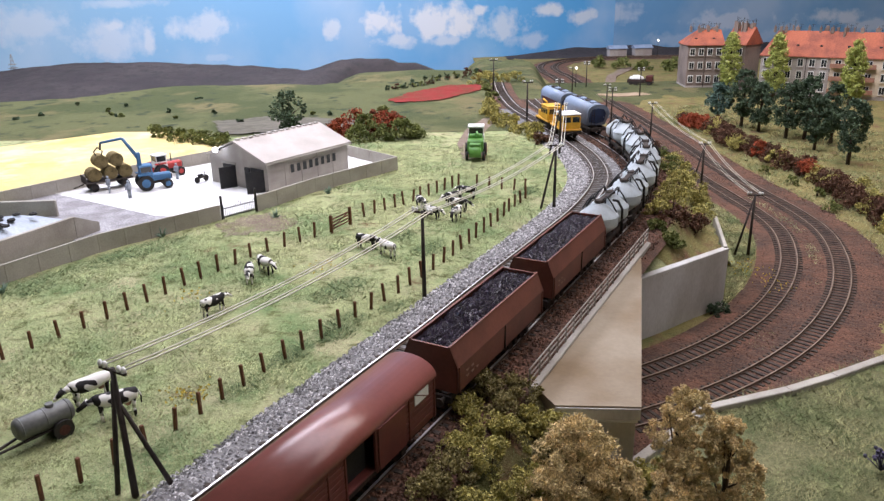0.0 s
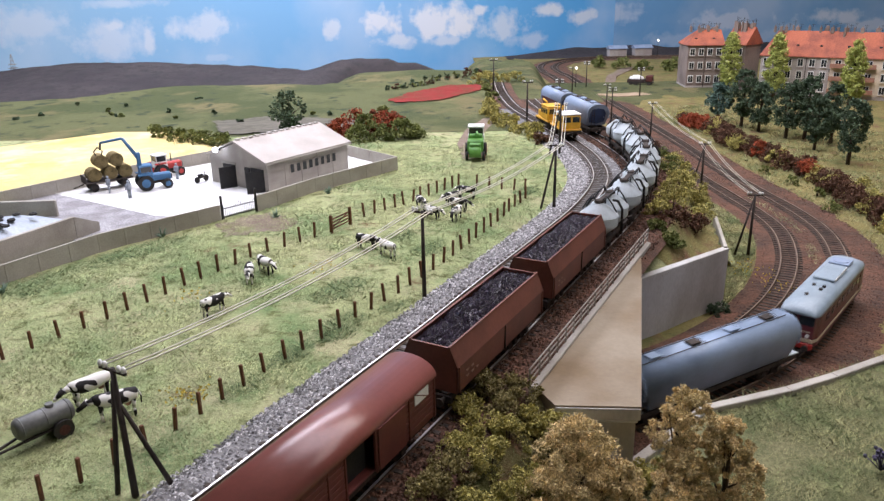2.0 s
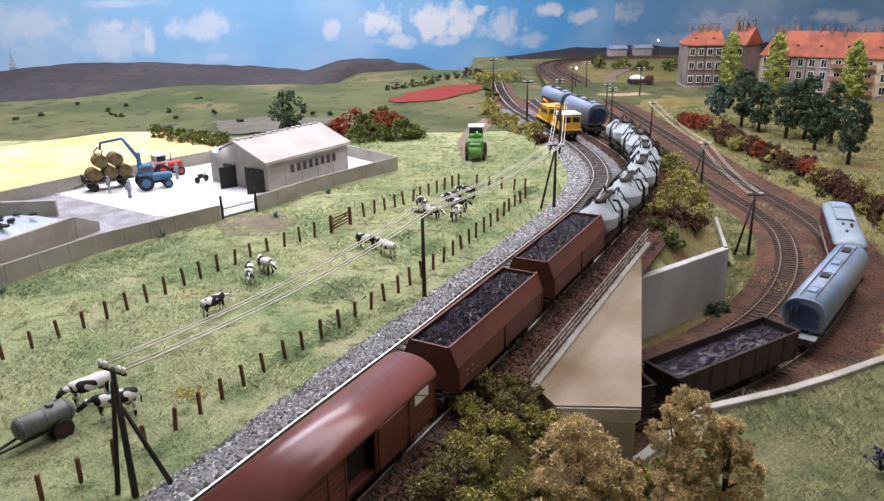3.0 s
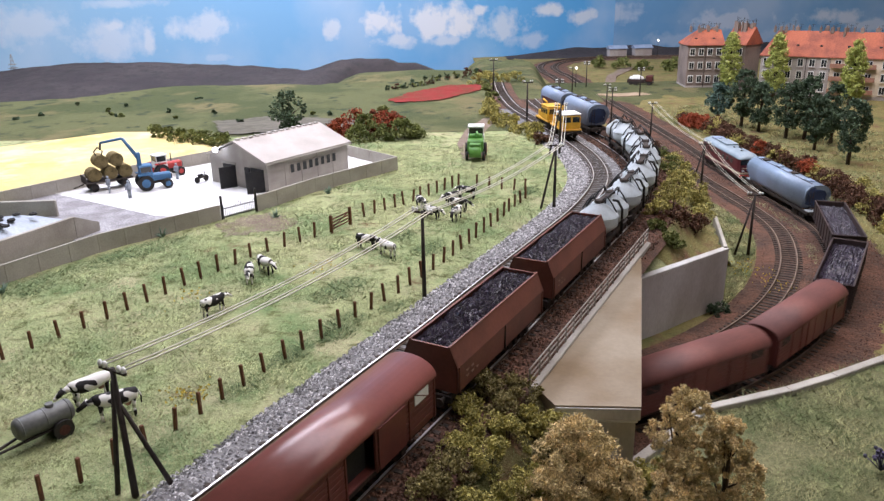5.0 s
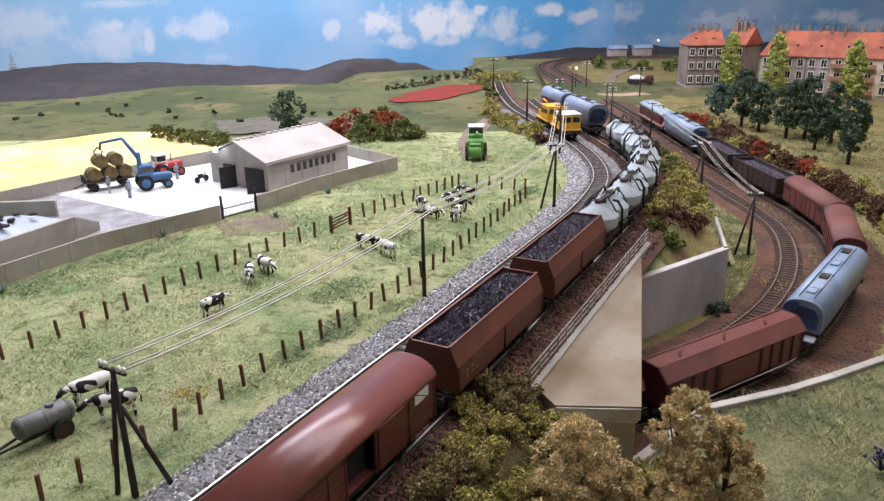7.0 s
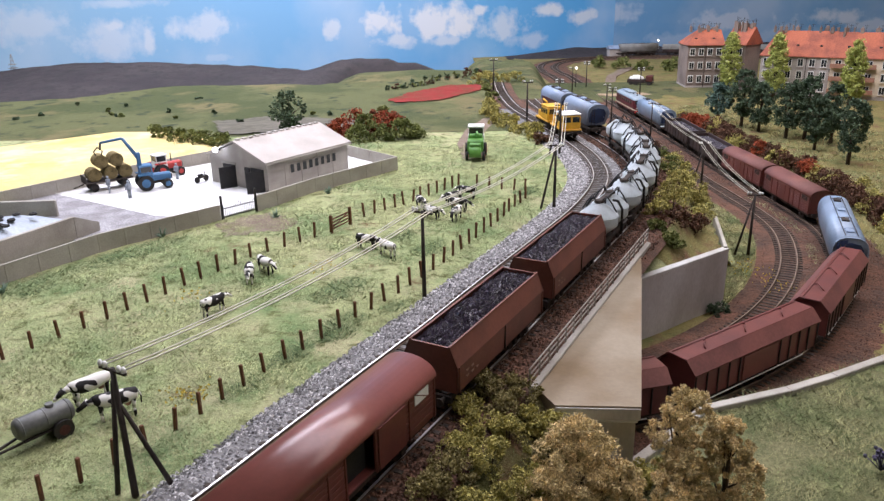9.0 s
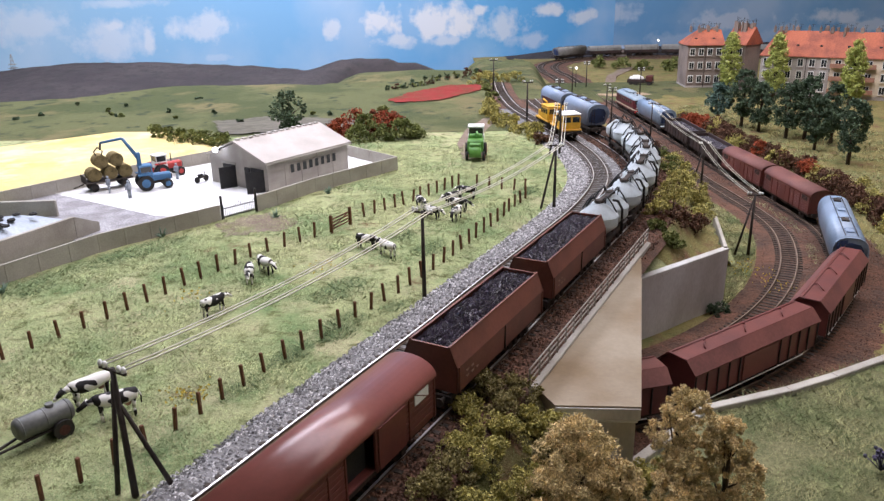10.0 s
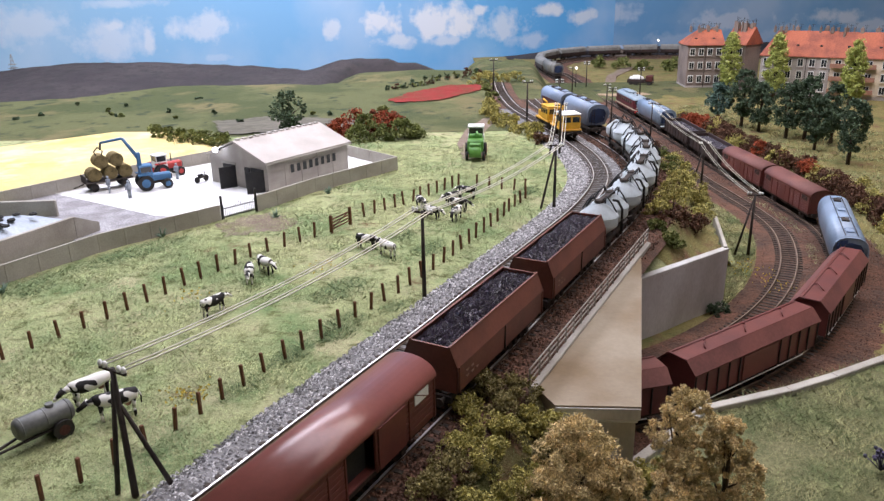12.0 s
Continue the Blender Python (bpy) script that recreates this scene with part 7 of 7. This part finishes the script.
def combine():
    t = thing("combine_harvester", "green forage harvester with white cab roof", "harvester", at(4.1, 86.0, 0, 0, 0, -95) @ Matrix.Scale(0.86, 4))
    part("body", Shape().box((-0.8, 0, 1.9), (4.0, 2.1, 1.6), 0.15).box((-1.6, 0, 2.9), (2.2, 1.8, 0.6), 0.12), "green", t)
    cab = part("cab", Shape().box((-2.2, 0, 3.3), (1.7, 1.9, 1.2), 0.1), "glassdark", t)
    part("cab_roof", Shape().box((-2.2, 0, 4.05), (2.0, 2.2, 0.26), 0.1), "white", cab, "white cab roof")
    for y in (-1.05, 1.05):
        for x in (-2.9, -1.5):
            part("cab_pillar", Shape().box((x, y * 0.9, 3.3), (0.1, 0.1, 1.3), 0.02), "white", cab)
        part("side_panel", Shape().box((-2.2, y, 2.4), (1.6, 0.1, 1.0), 0.03), "white", t)
        wheel(t, -2.0, y * 1.15, 0.9, 0.9, 0.5, "red")
        wheel(t, 1.0, y * 1.05, 0.6, 0.6, 0.35, "red")
    part("crop_drum", Shape().cyl((1.7, -0.8, 1.3), (1.7, 0.8, 1.3), 0.75, 0.75, 18), "green", t)
    part("feeder", Shape().box((1.4, 0, 2.0), (1.2, 1.5, 0.9), 0.15), "green", t)
    part("spout", Shape().tube([(-0.6, 0, 3.0), (0.4, 0.2, 3.7), (1.6, 0.4, 3.5)], 0.16, 8), "green", t)


combine()


def track_machine():
    for s, lab in ((87.0, "yellow track maintenance machine with glazed cab"), (93.4, "yellow track maintenance machine trailer unit")):
        t = thing("track_machine", lab, "rail vehicle", ride(T1, s, 1.6, Z1))
        underframe(t, 2.6, (-1.6, 1.6), 2.3)
        part("deck", Shape().box((0, 0, 1.25), (5.3, 2.5, 0.2), 0.03), "yellow", t)
        c = part("cab", Shape().box((-1.0, 0, 2.15), (2.9, 2.4, 1.8), 0.18), "yellow", t)
        part("cab_roof", Shape().box((-1.0, 0, 3.12), (3.0, 2.45, 0.14), 0.06), "white" if s < 90 else "yellow", c)
        for y in (-1.22, 1.22):
            for x in (-1.9, -1.0, -0.1):
                part("window", Shape().box((x, y, 2.5), (0.65, 0.05, 0.6), 0.03), "glassdark", c)
        for y in (-0.55, 0.55):
            part("windscreen", Shape().box((-2.47, y, 2.5), (0.05, 0.85, 0.65), 0.03), "glassdark", c)
        part("engine_hood", Shape().box((1.5, 0, 1.75), (1.8, 1.9, 0.85), 0.12), "yellow", t)
        part("crane_jib", Shape().tube([(1.6, 0, 2.1), (1.0, 0.2, 3.3), (2.2, 0.3, 3.5)], 0.13, 8), "yellow", t)


track_machine()


def small_truck():
    t = thing("flatbed_truck", "small olive truck with pale load on the dirt road", "truck", at(50.6, 192.5, ZL + 0.05, 0, 0, -25))
    part("chassis", Shape().box((0, 0, 0.75), (6.4, 1.9, 0.25), 0.04), "steel", t)
    part("cab", Shape().box((2.2, 0, 1.7), (1.7, 2.1, 1.6), 0.2), "rustrim", t)
    part("windscreen", Shape().box((3.06, 0, 2.0), (0.05, 1.7, 0.6), 0.04), "glassdark", t)
    part("bed", Shape().box((-1.0, 0, 1.2), (4.2, 2.2, 0.7), 0.05), "darkwagon", t)
    part("load", Shape().ball((-1.0, 0, 1.6), 1.0, 12, 8, (1.8, 0.95, 0.9), 0.1), "white", t, "pale heaped load")
    for x in (-2.2, -1.0, 2.2):
        for y in (-0.95, 0.95):
            wheel(t, x, y, 0.5, 0.5, 0.3, "steel")


small_truck()


def marker_stone(x, y, z):
    t = thing("distance_stone", "white painted distance stone beside the track", "marker", at(x, y, z, 0, 0, 20), "distance stones")
    part("stone", Shape().box((0, 0, 0.5), (0.35, 0.3, 1.2), 0.08), "white", t)
    part("cap", Shape().box((0, 0, 1.12), (0.42, 0.36, 0.12), 0.04), "concrete", t)


marker_stone(37.6, 56.6, ZL - 0.1)
marker_stone(24.2, 92.5, -2.6)


# ---- houses ----
def house(label, x, y, a, length, depth, bays, floors, facade, eave, ridge, balconies=(), hip=0.0, stacks=0):
    h = thing("apartment_house", label, "building", at(x, y, ZL - 0.2, 0, 0, a), "apartment houses")
    part("wall", Shape().box((length / 2, depth / 2, eave / 2), (length, depth, eave), 0.04), facade, h)
    part("plinth", Shape().box((length / 2, depth / 2 - 0.06, 0.4), (length + 0.1, depth + 0.1, 0.8), 0.03), "housegrey", h)
    part("cornice", Shape().box((length / 2, depth / 2 - 0.1, eave - 0.1), (length + 0.3, depth + 0.3, 0.25), 0.05), facade, h)
    low, mid = (-0.45, depth + 0.45), depth / 2
    rings = []
    for x0, inset in ((-0.3, hip), (length + 0.3, 0.0)):
        sx = x0 + inset
        rings.append([(x0, low[0], eave - 0.02), (x0, low[0], eave + 0.15), (sx, mid - 0.05, ridge + 0.15), (sx, mid + 0.05, ridge + 0.15), (x0, low[1], eave + 0.15), (x0, low[1], eave - 0.02)])
    roof = part("roof", Shape().loft(rings), "tile", h, "weathered orange tiled roof")
    for x0 in ((0.1, length - 0.1) if not hip else (length - 0.1,)):
        part("gable", Shape().loft([[(x0 + d, 0, eave), (x0 + d, depth / 2, ridge - 0.05), (x0 + d, depth, eave)] for d in (-0.1, 0.1)]), facade, h)
    r = random.Random(bays * 7)
    for k in range(max(3, bays)):
        cx = (k + 0.6) * length / max(3, bays)
        part("chimney", Shape().box((cx, depth / 2 + r.uniform(-0.6, 0.6), ridge + 0.35), (r.uniform(0.5, 1.0), 0.6, 1.3), 0.05).cyl((cx, depth / 2, ridge + 0.9), (cx, depth / 2, ridge + 1.4), 0.12, 0.1, 6), "housebrown", roof)
        part("aerial", Shape().cyl((cx + 0.7, depth / 2, ridge), (cx + 0.7, depth / 2, ridge + 1.7), 0.04, 0.04, 5).box((cx + 0.7, depth / 2, ridge + 1.5), (0.8, 0.05, 0.05), 0.01), "black", roof)
    for k in range(stacks):
        cx, cy, hh = r.uniform(hip, length - 0.4), depth * r.uniform(0.3, 0.8), r.uniform(0.5, 1.7)
        part("chimney", Shape().box((cx, cy, ridge + hh / 2 - 0.9), (r.uniform(0.3, 0.9), 0.5, hh + 1.4), 0.05), "housebrown", roof)
        part("aerial", Shape().cyl((cx + 0.3, cy, ridge - 0.6), (cx + 0.3, cy, ridge + hh + 0.8), 0.035, 0.035, 5).box((cx + 0.3, cy, ridge + hh + 0.6), (0.7, 0.04, 0.04), 0.01), "black", roof)
    for k in range(bays // 2):
        part("skylight", Shape().box(((k + 0.5) * length / (bays // 2), depth * 0.2, eave + (ridge - eave) * 0.44), (0.6, 0.7, 0.5), 0.06), "black", roof)
    fh = (eave - 0.7) / floors
    for f in range(floors):
        for b in range(bays):
            cx, cz = (b + 0.5) * length / bays, 0.75 + (f + 0.52) * fh
            w = part("window", Shape().box((cx, -0.13, cz), (1.25, 0.14, 1.75), 0.03), "white", h)
            for s in (-0.27, 0.27):
                part("pane", Shape().box((cx + s, -0.2, cz), (0.46, 0.05, 1.45), 0.01), "glassdark", w)
            part("sill", Shape().box((cx, -0.2, cz - 0.95), (1.45, 0.22, 0.12), 0.02), facade, w)
            if (b in balconies):
                bal = part("balcony", Shape().box((cx, -0.75, cz - 0.75), (length / bays * 0.95, 1.2, 0.16), 0.02).box((cx, -1.32, cz - 0.35), (length / bays * 0.95, 0.1, 0.95), 0.02), "balcony", h, "terracotta balcony")
    for s in range(1, bays):
        if s % 2 == 0:
            part("downpipe", Shape().cyl((s * length / bays, -0.16, 0.2), (s * length / bays, -0.16, eave), 0.08, 0.08, 6), "steel", h)
    return h


house("sooty brown three-storey corner house with hipped tiled roof", 59.6, 185.4, -4, 8.2, 9, 4, 3, "housebrown", 10.2, 13.4, (), 3.2, 9)
house("narrow brown gabled house with many chimneys", 68.2, 184.6, -50, 5.0, 7, 2, 3, "housebrown", 10.4, 14.2, (), 0.0, 12)
house("grey rendered apartment block with orange roof", 73.0, 175.2, -33.5, 14.2, 9, 6, 3, "housegrey", 8.6, 13.7, (), 2.6, 5)
house("cream apartment block with balconies and orange roof", 84.9, 167.3, -33, 24.0, 9, 8, 3, "housecream", 8.6, 13.6, (0, 2, 4, 6), 0.0, 7)


# ---- far train, lamps, sheds at the back ----
def far_wagon(label):
    t = thing("tarpaulin_wagon", label, "railway wagon", group="wagons of the far train")
    underframe(t, 5.9, (-3.6, 3.6))
    part("body", Shape().box((0, 0, 1.7), (11.6, 2.7, 1.0), 0.04), "darkwagon", t)
    for k in range(4):
        part("cover_bay", Shape().prism([(y, z) for y, z in [(-1.38, 2.1)] + arch(2.76, 2.9, 3.7, 10) + [(1.38, 2.1)]], -5.7 + k * 2.9, -2.95 + k * 2.9), "farcover", t, "pale weathered cover")
    return t


FAR = []
fl = grain_wagon("dull grey leading vehicle of the far train", "farcover", "wagons of the far train", 6.6)
FAR.append((fl, 7.0, 4.4))
fw = far_wagon("pale covered wagon of the far train")
for k in range(7):
    FAR.append(((fw if k == 0 else copy_thing(fw, Matrix())), 21.0 + 12.9 * k, 3.6))


def signal_lamp(x, y, z, h, mat_name, label):
    t = thing("signal_lamp", label, "lamp", at(x, y, z))
    part("mast", Shape().cyl((0, 0, -0.3), (0, 0, h), 0.09, 0.06, 8), "steel", t)
    part("lamp_head", Shape().ball((0, -0.1, h + 0.15), 0.28, 10, 8), mat_name, t, "glowing lamp")


signal_lamp(75.0, 266, ZL, 5.0, "signal", "bright lamp on a thin mast at the back")
signal_lamp(33.9, 190, ZL, 4.7, "signal", "small glowing signal on a mast")
signal_lamp(30.5, 152, ZL + 0.5, 1.6, "signal", "low glowing crossing signal")


def radio_mast():
    t = thing("radio_mast", "thin grey lattice mast on the wooded hill", "mast", at(-95.5, 174.5, 1.6))
    for a in range(3):
        q = (math.cos(a * 2.094), math.sin(a * 2.094))
        part("leg", Shape().cyl((0.7 * q[0], 0.7 * q[1], 0), (0.1 * q[0], 0.1 * q[1], 4.2), 0.07, 0.05, 5), "farcover", t)
    for z, w in ((1.2, 1.6), (2.0, 1.3), (2.8, 0.7), (3.6, 0.5)):
        part("platform", Shape().box((0, 0, z), (w, w, 0.12), 0.02), "farcover", t)


radio_mast()


def back_shed(x, y):
    t = thing("small_shed", "small grey shed on the far edge", "shed", at(x, y, ZL, 0, 0, 5))
    part("wall", Shape().box((0, 0, 1.2), (6, 3.5, 2.8), 0.04), "housegrey", t)
    part("roof", Shape().prism([(-2.1, 2.5), (0, 3.5), (2.1, 2.5), (2.1, 2.35), (-2.1, 2.35)], -3.3, 3.3), "slate", t)


back_shed(62, 270)
back_shed(71, 271)


def far_front(t):
    """Metres run by the far train's head along the inner line, round the back loop."""
    return BACK_STOP - 26.0 * (12 - t)


def motions():
    times = [k * 0.2 for k in range(47)] + [12.0]
    for ob, mid, half in TRAIN:
        walk(ob, [(t, ride(T4, front_at(t) - mid, half, ZL)) for t in times])
    for ob, mid, half in FAR:
        walk(ob, [(t, ride(BACK, far_front(t) - mid, half, ZL)) for t in [k * 0.3 for k in range(41)]])


motions()
